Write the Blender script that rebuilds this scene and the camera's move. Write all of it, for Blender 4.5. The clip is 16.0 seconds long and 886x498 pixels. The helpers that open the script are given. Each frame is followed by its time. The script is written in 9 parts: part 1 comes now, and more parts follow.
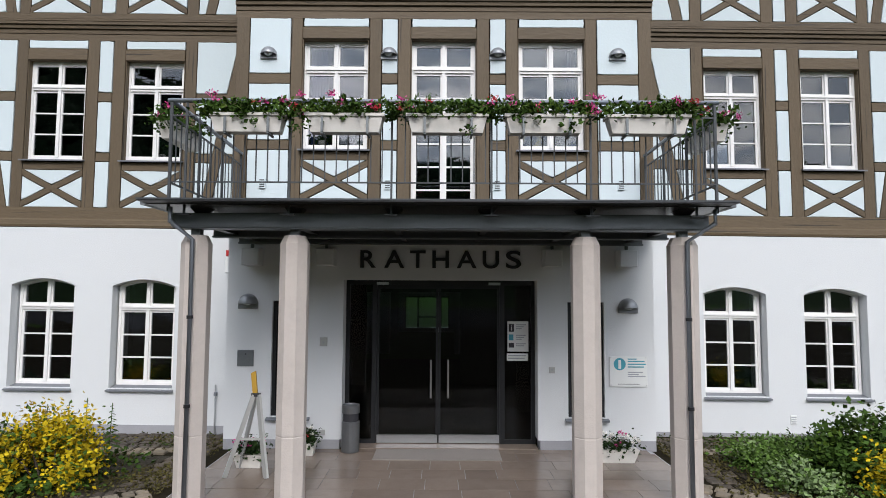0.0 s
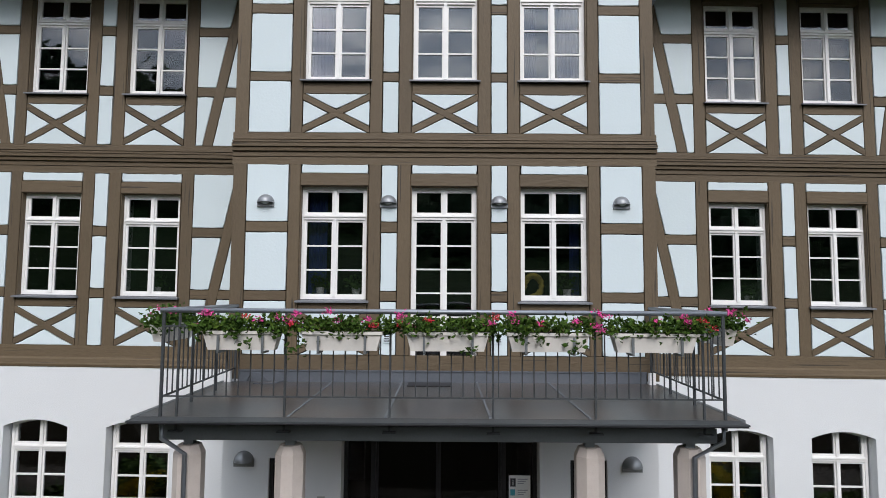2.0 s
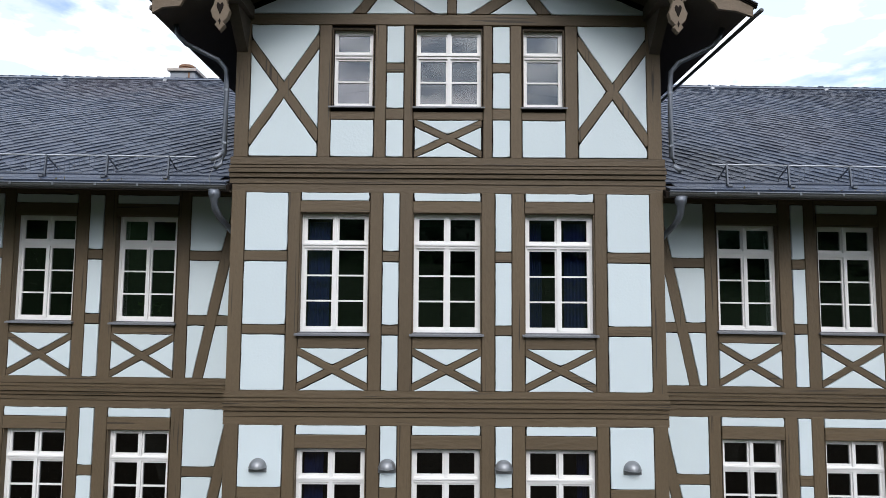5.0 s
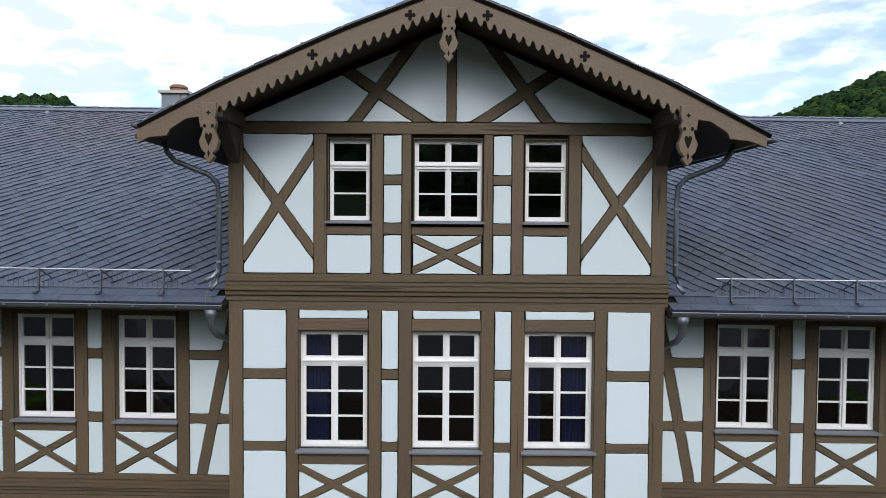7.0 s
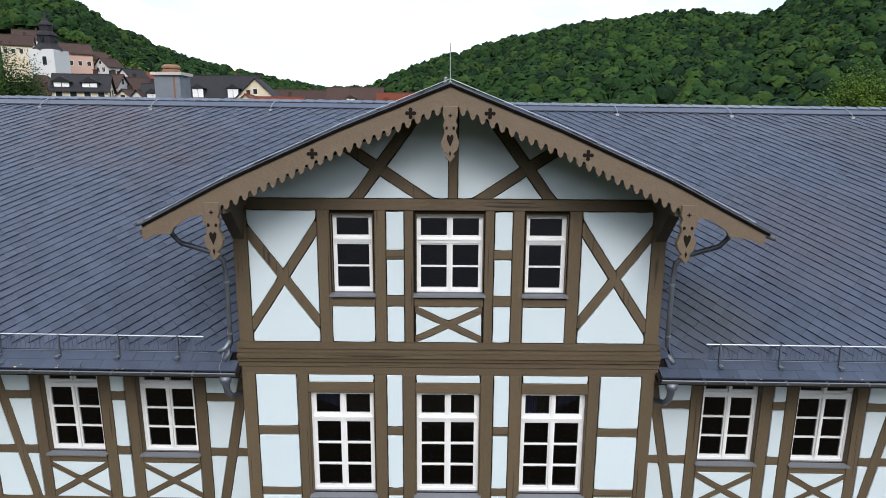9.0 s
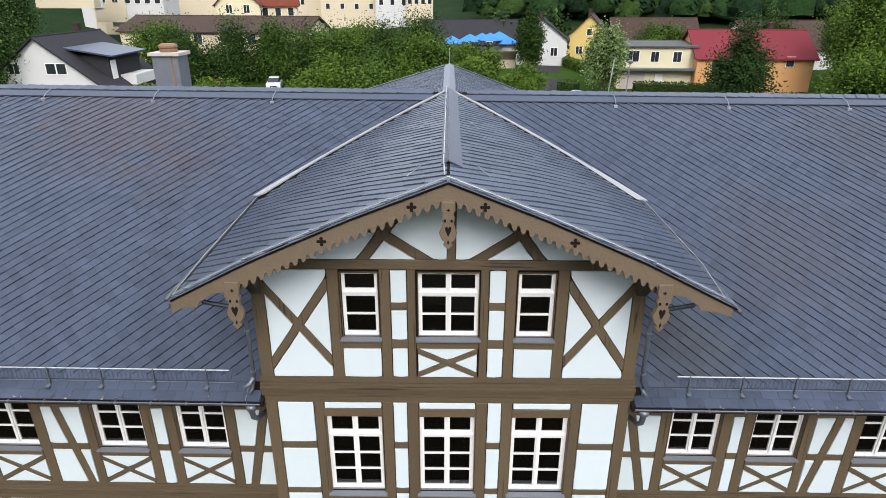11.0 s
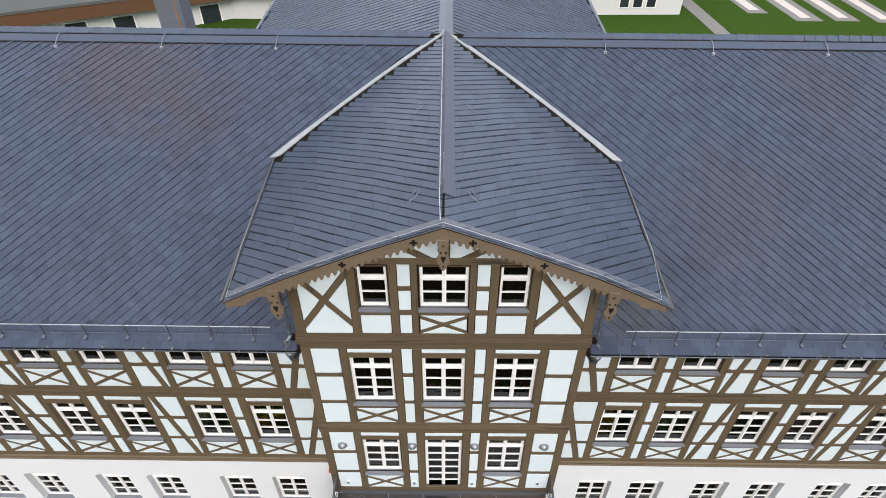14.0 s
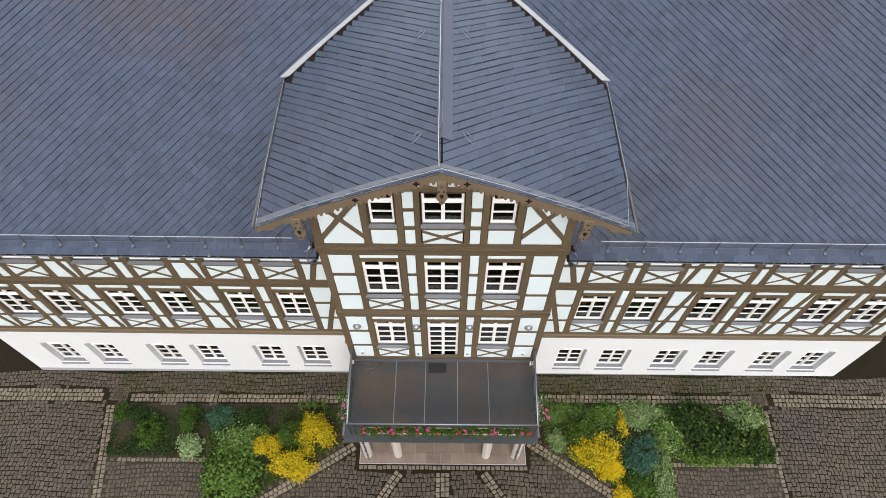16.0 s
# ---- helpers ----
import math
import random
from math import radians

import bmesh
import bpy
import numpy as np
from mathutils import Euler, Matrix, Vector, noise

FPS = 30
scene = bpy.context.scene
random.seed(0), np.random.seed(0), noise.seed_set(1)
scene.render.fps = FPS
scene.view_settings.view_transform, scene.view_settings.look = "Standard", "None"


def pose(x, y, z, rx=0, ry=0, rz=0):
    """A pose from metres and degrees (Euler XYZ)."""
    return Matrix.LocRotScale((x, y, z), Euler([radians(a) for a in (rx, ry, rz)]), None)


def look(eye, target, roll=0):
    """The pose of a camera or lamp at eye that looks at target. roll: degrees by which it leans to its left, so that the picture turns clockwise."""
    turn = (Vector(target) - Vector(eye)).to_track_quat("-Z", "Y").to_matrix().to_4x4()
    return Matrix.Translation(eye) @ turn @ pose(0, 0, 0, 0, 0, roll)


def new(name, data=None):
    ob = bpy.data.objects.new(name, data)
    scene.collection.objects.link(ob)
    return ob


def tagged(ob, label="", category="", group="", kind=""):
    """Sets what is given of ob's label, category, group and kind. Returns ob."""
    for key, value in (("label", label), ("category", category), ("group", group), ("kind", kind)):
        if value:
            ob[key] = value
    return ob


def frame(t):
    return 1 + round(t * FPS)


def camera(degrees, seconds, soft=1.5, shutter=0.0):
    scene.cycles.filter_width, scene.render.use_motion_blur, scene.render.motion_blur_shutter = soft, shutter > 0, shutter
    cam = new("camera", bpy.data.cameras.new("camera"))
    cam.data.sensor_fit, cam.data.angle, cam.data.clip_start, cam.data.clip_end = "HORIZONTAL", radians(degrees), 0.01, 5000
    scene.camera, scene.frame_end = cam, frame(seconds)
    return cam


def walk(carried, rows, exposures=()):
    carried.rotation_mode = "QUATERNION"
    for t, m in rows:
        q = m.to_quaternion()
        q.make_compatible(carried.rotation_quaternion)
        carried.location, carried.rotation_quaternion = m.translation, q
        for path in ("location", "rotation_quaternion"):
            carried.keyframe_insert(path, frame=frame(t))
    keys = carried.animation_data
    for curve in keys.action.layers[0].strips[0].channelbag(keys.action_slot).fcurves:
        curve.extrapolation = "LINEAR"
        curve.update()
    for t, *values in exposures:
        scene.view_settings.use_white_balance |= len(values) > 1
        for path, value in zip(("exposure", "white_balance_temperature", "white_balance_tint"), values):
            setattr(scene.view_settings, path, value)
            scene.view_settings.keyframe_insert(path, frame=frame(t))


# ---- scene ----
cam = camera(72.5, 16.0, soft=0.9)
PATH = [
    (0, (0.009, -9.071, 2.298), (0.008, -7.076, 2.441), 0.3),
    (0.5, (0.01, -9.055, 2.744), (0.011, -7.061, 2.901), 0.4),
    (1, (0.023, -9.074, 3.317), (0.02, -7.079, 3.469), 0.4),
    (1.5, (-0.017, -9.067, 3.92), (-0.016, -7.072, 4.069), 0.3),
    (2, (0.005, -9.042, 4.555), (0.001, -7.048, 4.707), 0.4),
    (2.5, (0.004, -9.012, 5.208), (0.001, -7.018, 5.366), 0.4),
    (3, (-0.004, -8.97, 5.859), (-0.008, -6.977, 6.024), 0.4),
    (3.5, (-0.007, -8.935, 6.486), (-0.01, -6.942, 6.658), 0.3),
    (4, (-0.023, -8.903, 7.102), (-0.026, -6.911, 7.277), 0.4),
    (4.5, (-0.052, -8.888, 7.729), (-0.054, -6.896, 7.902), 0.4),
    (7, (-0.023, -8.83, 11.086), (-0.031, -6.831, 11.025), 0.4),
    (7.5, (-0.017, -8.817, 11.78), (-0.026, -6.823, 11.634), 0.4),
    (8, (0.0, -8.783, 12.472), (-0.012, -6.797, 12.235), 0.4),
    (8.5, (-0.009, -8.772, 13.137), (-0.023, -6.8, 12.807), 0.4),
    (9, (-0.027, -8.736, 13.792), (-0.041, -6.78, 13.371), 0.3),
    (11.5, (0.028, -8.697, 17.23), (0.01, -6.895, 16.361), 0.1),
    (12, (0.048, -8.694, 17.909), (0.03, -6.935, 16.956), 0.1),
    (12.5, (0.039, -8.676, 18.573), (0.024, -6.965, 17.537), 0.1),
    (13, (0.073, -8.68, 19.219), (0.056, -7.026, 18.095), -0.0),
    (13.5, (0.047, -8.652, 19.851), (0.035, -7.07, 18.627), 0.0),
    (14, (0.063, -8.638, 20.49), (0.05, -7.136, 19.169), -0.0),
    (14.5, (0.077, -8.649, 21.109), (0.063, -7.231, 19.699), -0.1),
    (15, (0.087, -8.641, 21.734), (0.073, -7.316, 20.236), -0.1),
    (15.5, (0.105, -8.642, 22.337), (0.09, -7.415, 20.757), -0.2),
    (16, (0.116, -8.647, 22.912), (0.102, -7.521, 21.259), -0.2),
]
EXPOSURE = [(0, 1.06, 6440, 13.0), (1.5, 0.90, 6440, 13.2), (2.5, 0.88, 6440, 13.4), (4.5, 0.90, 6380, 12.8), (7, 0.80, 6360, 12.4), (8, 0.82, 6360, 12.4), (9, 1.05, 6400, 12.7), (11.5, 1.29, 6680, 13.5), (13, 1.25, 6780, 14.0), (14, 1.16, 6800, 14.0), (16, 1.24, 6950, 14.0)]
walk(cam, [(t, look(eye, target, roll)) for t, eye, target, roll in PATH], EXPOSURE)

# ---- world, sun, exposure ----
SUN_ROT, SUN_EL = radians(174), radians(40)
world = bpy.data.worlds.new("sky")
scene.world = world
world.use_nodes = True
wt = world.node_tree
wt.nodes.clear()
w_out = wt.nodes.new("ShaderNodeOutputWorld")
w_bg = wt.nodes.new("ShaderNodeBackground")
w_sky = wt.nodes.new("ShaderNodeTexSky")
w_sky.sky_type, w_sky.sun_disc = "NISHITA", False
w_sky.sun_elevation, w_sky.sun_rotation = SUN_EL, SUN_ROT
w_sky.dust_density, w_sky.air_density = 2.0, 1.0
w_co = wt.nodes.new("ShaderNodeTexCoord")
w_map = wt.nodes.new("ShaderNodeMapping")
w_map.inputs["Scale"].default_value = (1.6, 1.6, 4.5)
w_noise = wt.nodes.new("ShaderNodeTexNoise")
w_noise.inputs["Scale"].default_value, w_noise.inputs["Detail"].default_value = 1.7, 7.0
w_noise.inputs["Roughness"].default_value = 0.58
w_ramp = wt.nodes.new("ShaderNodeValToRGB")
w_ramp.color_ramp.elements[0].position, w_ramp.color_ramp.elements[1].position = 0.40, 0.50
w_ramp.color_ramp.elements[0].color = (0.2, 0.2, 0.2, 1)
w_noise2 = wt.nodes.new("ShaderNodeTexNoise")
w_noise2.inputs["Scale"].default_value, w_noise2.inputs["Detail"].default_value = 6.2, 9.0
w_ramp2 = wt.nodes.new("ShaderNodeValToRGB")
w_ramp2.color_ramp.elements[0].position, w_ramp2.color_ramp.elements[1].position = 0.42, 0.57
w_ramp2.color_ramp.elements[0].color, w_ramp2.color_ramp.elements[1].color = (3.6, 4.2, 5.0, 1), (7.6, 8.0, 8.4, 1)
w_mix = wt.nodes.new("ShaderNodeMixRGB")
wt.links.new(w_co.outputs["Generated"], w_map.inputs["Vector"])
wt.links.new(w_map.outputs["Vector"], w_noise.inputs["Vector"])
wt.links.new(w_map.outputs["Vector"], w_noise2.inputs["Vector"])
wt.links.new(w_noise.outputs["Fac"], w_ramp.inputs["Fac"])
wt.links.new(w_noise2.outputs["Fac"], w_ramp2.inputs["Fac"])
wt.links.new(w_ramp.outputs["Color"], w_mix.inputs["Fac"])
wt.links.new(w_sky.outputs["Color"], w_mix.inputs["Color1"])
wt.links.new(w_ramp2.outputs["Color"], w_mix.inputs["Color2"])
wt.links.new(w_mix.outputs["Color"], w_bg.inputs["Color"])
w_bg.inputs["Strength"].default_value = 0.133
wt.links.new(w_bg.outputs["Background"], w_out.inputs["Surface"])
sun = new("sun", bpy.data.lights.new("sun", "SUN"))
sun.data.energy, sun.data.angle, sun.data.color = 1.0, radians(26), (1.0, 0.98, 0.95)
# from above and behind the camera, a little to the east
sun.matrix_world = look((3.2, -29.8, 25.2), (0, 0, 0))


# ---- materials ----
def material(name, base, rough=0.7, metal=0.0, grain=(), bump=0.0, bump_scale=60.0, rand=0.0, island=0.0, spec=0.5, stretch=(1, 1, 1)):
    """grain: (scale, amount, colour) layers of noise mixed over the base; rand, island: spread of value per object or per piece."""
    m = bpy.data.materials.new(name)
    m.use_nodes = True
    t = m.node_tree
    p = t.nodes["Principled BSDF"]
    p.inputs["Roughness"].default_value, p.inputs["Metallic"].default_value = rough, metal
    p.inputs["Specular IOR Level"].default_value = spec
    co = t.nodes.new("ShaderNodeTexCoord")
    mp = t.nodes.new("ShaderNodeMapping")
    mp.inputs["Scale"].default_value = stretch
    t.links.new(co.outputs["Object"], mp.inputs["Vector"])
    rgb = t.nodes.new("ShaderNodeRGB")
    rgb.outputs[0].default_value = (*base, 1)
    last = rgb.outputs[0]
    for scale, amount, colour in grain:
        n = t.nodes.new("ShaderNodeTexNoise")
        n.inputs["Scale"].default_value, n.inputs["Detail"].default_value, n.inputs["Roughness"].default_value = scale, 6.0, 0.62
        t.links.new(mp.outputs["Vector"], n.inputs["Vector"])
        r = t.nodes.new("ShaderNodeMapRange")
        r.inputs["From Min"].default_value, r.inputs["From Max"].default_value = 0.42, 0.72
        r.inputs["To Min"].default_value, r.inputs["To Max"].default_value = 0.0, amount
        t.links.new(n.outputs["Fac"], r.inputs["Value"])
        mx = t.nodes.new("ShaderNodeMixRGB")
        t.links.new(r.outputs["Result"], mx.inputs["Fac"])
        t.links.new(last, mx.inputs["Color1"])
        mx.inputs["Color2"].default_value = (*colour, 1)
        last = mx.outputs["Color"]
    for spread, kind in ((rand, "o"), (island, "i")):
        if spread:
            src = t.nodes.new("ShaderNodeObjectInfo" if kind == "o" else "ShaderNodeNewGeometry")
            r = t.nodes.new("ShaderNodeMapRange")
            r.inputs["To Min"].default_value, r.inputs["To Max"].default_value = 1 - spread, 1 + spread
            t.links.new(src.outputs["Random" if kind == "o" else "Random Per Island"], r.inputs["Value"])
            h = t.nodes.new("ShaderNodeHueSaturation")
            t.links.new(r.outputs["Result"], h.inputs["Value"])
            t.links.new(last, h.inputs["Color"])
            last = h.outputs["Color"]
    t.links.new(last, p.inputs["Base Color"])
    if bump:
        n = t.nodes.new("ShaderNodeTexNoise")
        n.inputs["Scale"].default_value, n.inputs["Detail"].default_value = bump_scale, 5.0
        t.links.new(mp.outputs["Vector"], n.inputs["Vector"])
        b = t.nodes.new("ShaderNodeBump")
        b.inputs["Strength"].default_value, b.inputs["Distance"].default_value = bump, 0.02
        t.links.new(n.outputs["Fac"], b.inputs["Height"])
        t.links.new(b.outputs["Normal"], p.inputs["Normal"])
    return m


def cracked(m, stretch):
    """Adds long dark shrinkage cracks along the grain."""
    t = m.node_tree
    p = t.nodes["Principled BSDF"]
    co = t.nodes.new("ShaderNodeTexCoord")
    mp = t.nodes.new("ShaderNodeMapping")
    mp.inputs["Scale"].default_value = stretch
    n = t.nodes.new("ShaderNodeTexNoise")
    n.inputs["Scale"].default_value, n.inputs["Detail"].default_value = 1.0, 2.0
    r = t.nodes.new("ShaderNodeMapRange")
    r.inputs["From Min"].default_value, r.inputs["From Max"].default_value = 0.655, 0.68
    r.inputs["To Max"].default_value = 0.8
    mx = t.nodes.new("ShaderNodeMixRGB")
    mx.inputs["Color2"].default_value = (0.022, 0.016, 0.011, 1)
    t.links.new(co.outputs["Object"], mp.inputs["Vector"])
    t.links.new(mp.outputs["Vector"], n.inputs["Vector"])
    t.links.new(n.outputs["Fac"], r.inputs["Value"])
    t.links.new(r.outputs["Result"], mx.inputs["Fac"])
    t.links.new(p.inputs["Base Color"].links[0].from_socket, mx.inputs["Color1"])
    t.links.new(mx.outputs["Color"], p.inputs["Base Color"])
    return m


def stained(m, place, radius, colour):
    """Adds one rusty stain of uneven outline round a place."""
    t = m.node_tree
    p = t.nodes["Principled BSDF"]
    co = t.nodes.new("ShaderNodeTexCoord")
    di = t.nodes.new("ShaderNodeVectorMath")
    di.operation = "DISTANCE"
    di.inputs[1].default_value = place
    n = t.nodes.new("ShaderNodeTexNoise")
    n.inputs["Scale"].default_value, n.inputs["Detail"].default_value = 1.6, 6.0
    ad = t.nodes.new("ShaderNodeMath")
    ad.operation = "MULTIPLY_ADD"
    ad.inputs[1].default_value, ad.inputs[2].default_value = radius * 1.6, -radius * 0.8
    su = t.nodes.new("ShaderNodeMath")
    su.operation = "ADD"
    r = t.nodes.new("ShaderNodeMapRange")
    r.inputs["From Min"].default_value, r.inputs["From Max"].default_value = radius, radius * 0.25
    r.inputs["To Max"].default_value = 0.33
    mx = t.nodes.new("ShaderNodeMixRGB")
    mx.inputs["Color2"].default_value = (*colour, 1)
    t.links.new(co.outputs["Object"], di.inputs[0])
    t.links.new(co.outputs["Object"], n.inputs["Vector"])
    t.links.new(n.outputs["Fac"], ad.inputs[0])
    t.links.new(di.outputs["Value"], su.inputs[0])
    t.links.new(ad.outputs["Value"], su.inputs[1])
    t.links.new(su.outputs["Value"], r.inputs["Value"])
    t.links.new(r.outputs["Result"], mx.inputs["Fac"])
    t.links.new(p.inputs["Base Color"].links[0].from_socket, mx.inputs["Color1"])
    t.links.new(mx.outputs["Color"], p.inputs["Base Color"])
    return m


def glass(name, tint, clear=0.92, ior=1.9):
    m = bpy.data.materials.new(name)
    m.use_nodes = True
    t = m.node_tree
    t.nodes.clear()
    o = t.nodes.new("ShaderNodeOutputMaterial")
    tr = t.nodes.new("ShaderNodeBsdfTransparent")
    tr.inputs["Color"].default_value = (*[c * clear for c in tint], 1)
    g = t.nodes.new("ShaderNodeBsdfGlossy")
    g.inputs["Roughness"].default_value = 0.015
    f = t.nodes.new("ShaderNodeFresnel")
    f.inputs["IOR"].default_value = ior
    no = t.nodes.new("ShaderNodeTexNoise")
    no.inputs["Scale"].default_value = 2.3
    b = t.nodes.new("ShaderNodeBump")
    b.inputs["Strength"].default_value, b.inputs["Distance"].default_value = 0.025, 0.02
    t.links.new(no.outputs["Fac"], b.inputs["Height"])
    t.links.new(b.outputs["Normal"], g.inputs["Normal"])
    mx = t.nodes.new("ShaderNodeMixShader")
    t.links.new(f.outputs["Fac"], mx.inputs["Fac"])
    t.links.new(tr.outputs["BSDF"], mx.inputs[1])
    t.links.new(g.outputs["BSDF"], mx.inputs[2])
    t.links.new(mx.outputs["Shader"], o.inputs["Surface"])
    return m


M = {}
M["timber"] = material("painted_timber", (0.106, 0.075, 0.041), 0.66, grain=((2.2, 0.35, (0.135, 0.097, 0.055)), (34, 0.4, (0.070, 0.048, 0.026))), bump=0.5, bump_scale=22, rand=0.1, stretch=(1, 1, 0.35))
M["timber_h"] = material("painted_timber_rail", (0.106, 0.075, 0.041), 0.66, grain=((2.2, 0.35, (0.135, 0.097, 0.055)), (34, 0.4, (0.070, 0.048, 0.026))), bump=0.5, bump_scale=22, rand=0.1, stretch=(0.3, 1, 1))
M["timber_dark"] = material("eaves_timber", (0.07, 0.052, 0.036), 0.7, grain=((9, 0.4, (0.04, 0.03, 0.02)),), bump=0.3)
M["board"] = material("bargeboard_paint", (0.15, 0.108, 0.068), 0.66, grain=((3, 0.4, (0.18, 0.135, 0.09)), (40, 0.4, (0.1, 0.07, 0.042))), bump=0.4, bump_scale=18)
M["plaster"] = material("infill_plaster", (0.605, 0.685, 0.705), 0.85, grain=((1.3, 0.3, (0.62, 0.695, 0.715)), (45, 0.16, (0.58, 0.63, 0.635))), bump=0.12, bump_scale=28, rand=0.025)
M["render"] = material("white_render", (0.67, 0.685, 0.69), 0.9, grain=((0.7, 0.25, (0.63, 0.645, 0.65)), (80, 0.16, (0.6, 0.61, 0.61))), bump=0.22, bump_scale=90)
M["concrete_grey"] = material("grey_concrete", (0.17, 0.165, 0.15), 0.9, grain=((1.2, 0.4, (0.13, 0.125, 0.11)), (40, 0.3, (0.22, 0.21, 0.19))), bump=0.2)
M["plinth"] = material("grey_plinth", (0.33, 0.33, 0.35), 0.85, grain=((3, 0.4, (0.26, 0.26, 0.27)), (60, 0.3, (0.4, 0.4, 0.41))), bump=0.25)
# near-black of open joints, and of shadow lines painted on the roofs
M["gap"] = material("dark_joint_shadow", (0.014, 0.011, 0.009), 0.95, spec=0.1)
M["inner"] = material("inner_plaster", (0.74, 0.76, 0.73), 0.8, grain=((2, 0.2, (0.66, 0.68, 0.66)),))
# near-black albedo puts the darkness of unlit rooms into the colour
M["room"] = material("room_darkness", (0.005, 0.005, 0.006), 0.9, grain=((2, 0.2, (0.004, 0.004, 0.004)),), spec=0.1)
M["frame"] = material("white_frame", (0.80, 0.79, 0.77), 0.42, grain=((9, 0.2, (0.70, 0.69, 0.66)),), rand=0.03)
M["pane"] = glass("window_glass", (0.66, 0.70, 0.73), ior=2.1)
M["doorpane"] = glass("door_glass", (0.66, 0.70, 0.71), ior=1.4)
M["slate"] = material("slate", (0.048, 0.063, 0.094), 0.36, grain=((0.35, 0.5, (0.041, 0.045, 0.066)), (1.6, 0.4, (0.033, 0.043, 0.064)), (4.5, 0.6, (0.034, 0.043, 0.063)), (60, 0.3, (0.052, 0.060, 0.084))), bump=0.35, bump_scale=35, island=0.13, rand=0.13, spec=0.18)
M["slate2"] = material("slate_dormer", (0.050, 0.067, 0.100), 0.36, grain=((0.5, 0.4, (0.043, 0.048, 0.064)), (8, 0.4, (0.033, 0.042, 0.062)), (60, 0.3, (0.056, 0.063, 0.084))), bump=0.25, bump_scale=35, island=0.10, rand=0.10, spec=0.32)
M["zinc"] = material("weathered_zinc", (0.26, 0.28, 0.31), 0.5, 0.75, grain=((5, 0.4, (0.34, 0.36, 0.38)), (40, 0.3, (0.2, 0.21, 0.23))))
M["zinc_dark"] = material("dark_zinc", (0.15, 0.165, 0.19), 0.45, 0.6, grain=((4, 0.4, (0.2, 0.215, 0.24)), (40, 0.3, (0.11, 0.12, 0.14))))
M["flash"] = material("lead_flashing", (0.30, 0.31, 0.32), 0.6, 0.1, grain=((6, 0.5, (0.21, 0.215, 0.22)), (50, 0.3, (0.40, 0.40, 0.39))))
M["wire"] = material("lightning_wire", (0.55, 0.56, 0.57), 0.45, 0.8, grain=((20, 0.3, (0.4, 0.4, 0.42)),))
M["steel"] = material("grey_steel", (0.17, 0.185, 0.19), 0.5, 0.55, grain=((6, 0.4, (0.12, 0.13, 0.135)), (50, 0.3, (0.23, 0.24, 0.25))))
M["deck"] = material("deck_sheet", (0.048, 0.050, 0.052), 0.3, 0.1, grain=((0.8, 0.9, (0.095, 0.058, 0.034)), (3, 0.5, (0.036, 0.037, 0.038)), (30, 0.3, (0.09, 0.09, 0.09))), bump=0.15)
M["concrete"] = material("column_concrete", (0.51, 0.45, 0.405), 0.85, grain=((2, 0.3, (0.38, 0.335, 0.30)), (50, 0.35, (0.53, 0.49, 0.45)), (9, 0.2, (0.33, 0.30, 0.27))), bump=0.2)
M["sill"] = material("slate_sill", (0.16, 0.17, 0.185), 0.55, 0.1, grain=((8, 0.4, (0.20, 0.21, 0.225)), (60, 0.3, (0.14, 0.145, 0.16))))
M["rail"] = material("dark_rail_steel", (0.06, 0.066, 0.07), 0.5, 0.45, grain=((6, 0.4, (0.09, 0.095, 0.1)), (50, 0.3, (0.045, 0.048, 0.05))))
M["lampmetal"] = material("lamp_metal", (0.27, 0.28, 0.29), 0.42, 0.6, grain=((10, 0.3, (0.2, 0.21, 0.22)),))
M["lampglass"] = material("opal_glass", (0.5, 0.53, 0.54), 0.25, grain=((6, 0.2, (0.42, 0.45, 0.46)),))
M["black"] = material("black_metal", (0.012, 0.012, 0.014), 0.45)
M["doorframe"] = material("anthracite_frame", (0.012, 0.013, 0.015), 0.45, 0.2, grain=((12, 0.3, (0.02, 0.021, 0.023)),))
M["alu"] = material("brushed_aluminium", (0.55, 0.56, 0.57), 0.3, 0.9, grain=((30, 0.3, (0.42, 0.43, 0.44)),))
M["tile"] = material("stone_tile", (0.20, 0.155, 0.125), 0.2, grain=((1.5, 0.6, (0.26, 0.21, 0.17)), (6, 0.5, (0.13, 0.098, 0.076)), (40, 0.3, (0.25, 0.20, 0.16))), rand=0.16)
M["mat"] = material("door_mat", (0.27, 0.24, 0.22), 0.95, grain=((60, 0.5, (0.2, 0.18, 0.165)),), bump=0.6, bump_scale=120)
M["potwhite"] = material("white_planter", (0.70, 0.67, 0.62), 0.5, grain=((5, 0.35, (0.55, 0.51, 0.45)), (40, 0.2, (0.6, 0.57, 0.5))))
M["soil"] = material("soil", (0.020, 0.016, 0.007), 0.95, grain=((1.5, 0.6, (0.045, 0.030, 0.013)), (60, 0.5, (0.028, 0.02, 0.012))), bump=0.8, bump_scale=30)
M["cobble"] = material("cobble_ground", (0.018, 0.015, 0.009), 0.85, grain=((0.35, 0.5, (0.022, 0.019, 0.014)), (1.6, 0.5, (0.028, 0.021, 0.013)), (14, 0.4, (0.016, 0.015, 0.010))), bump=0.7, bump_scale=12, spec=0.02)
M["sett"] = material("granite_sett", (0.17, 0.138, 0.095), 0.85, grain=((9, 0.5, (0.14, 0.12, 0.095)), (70, 0.3, (0.25, 0.225, 0.19))), bump=0.3, rand=0.22, island=0.22)
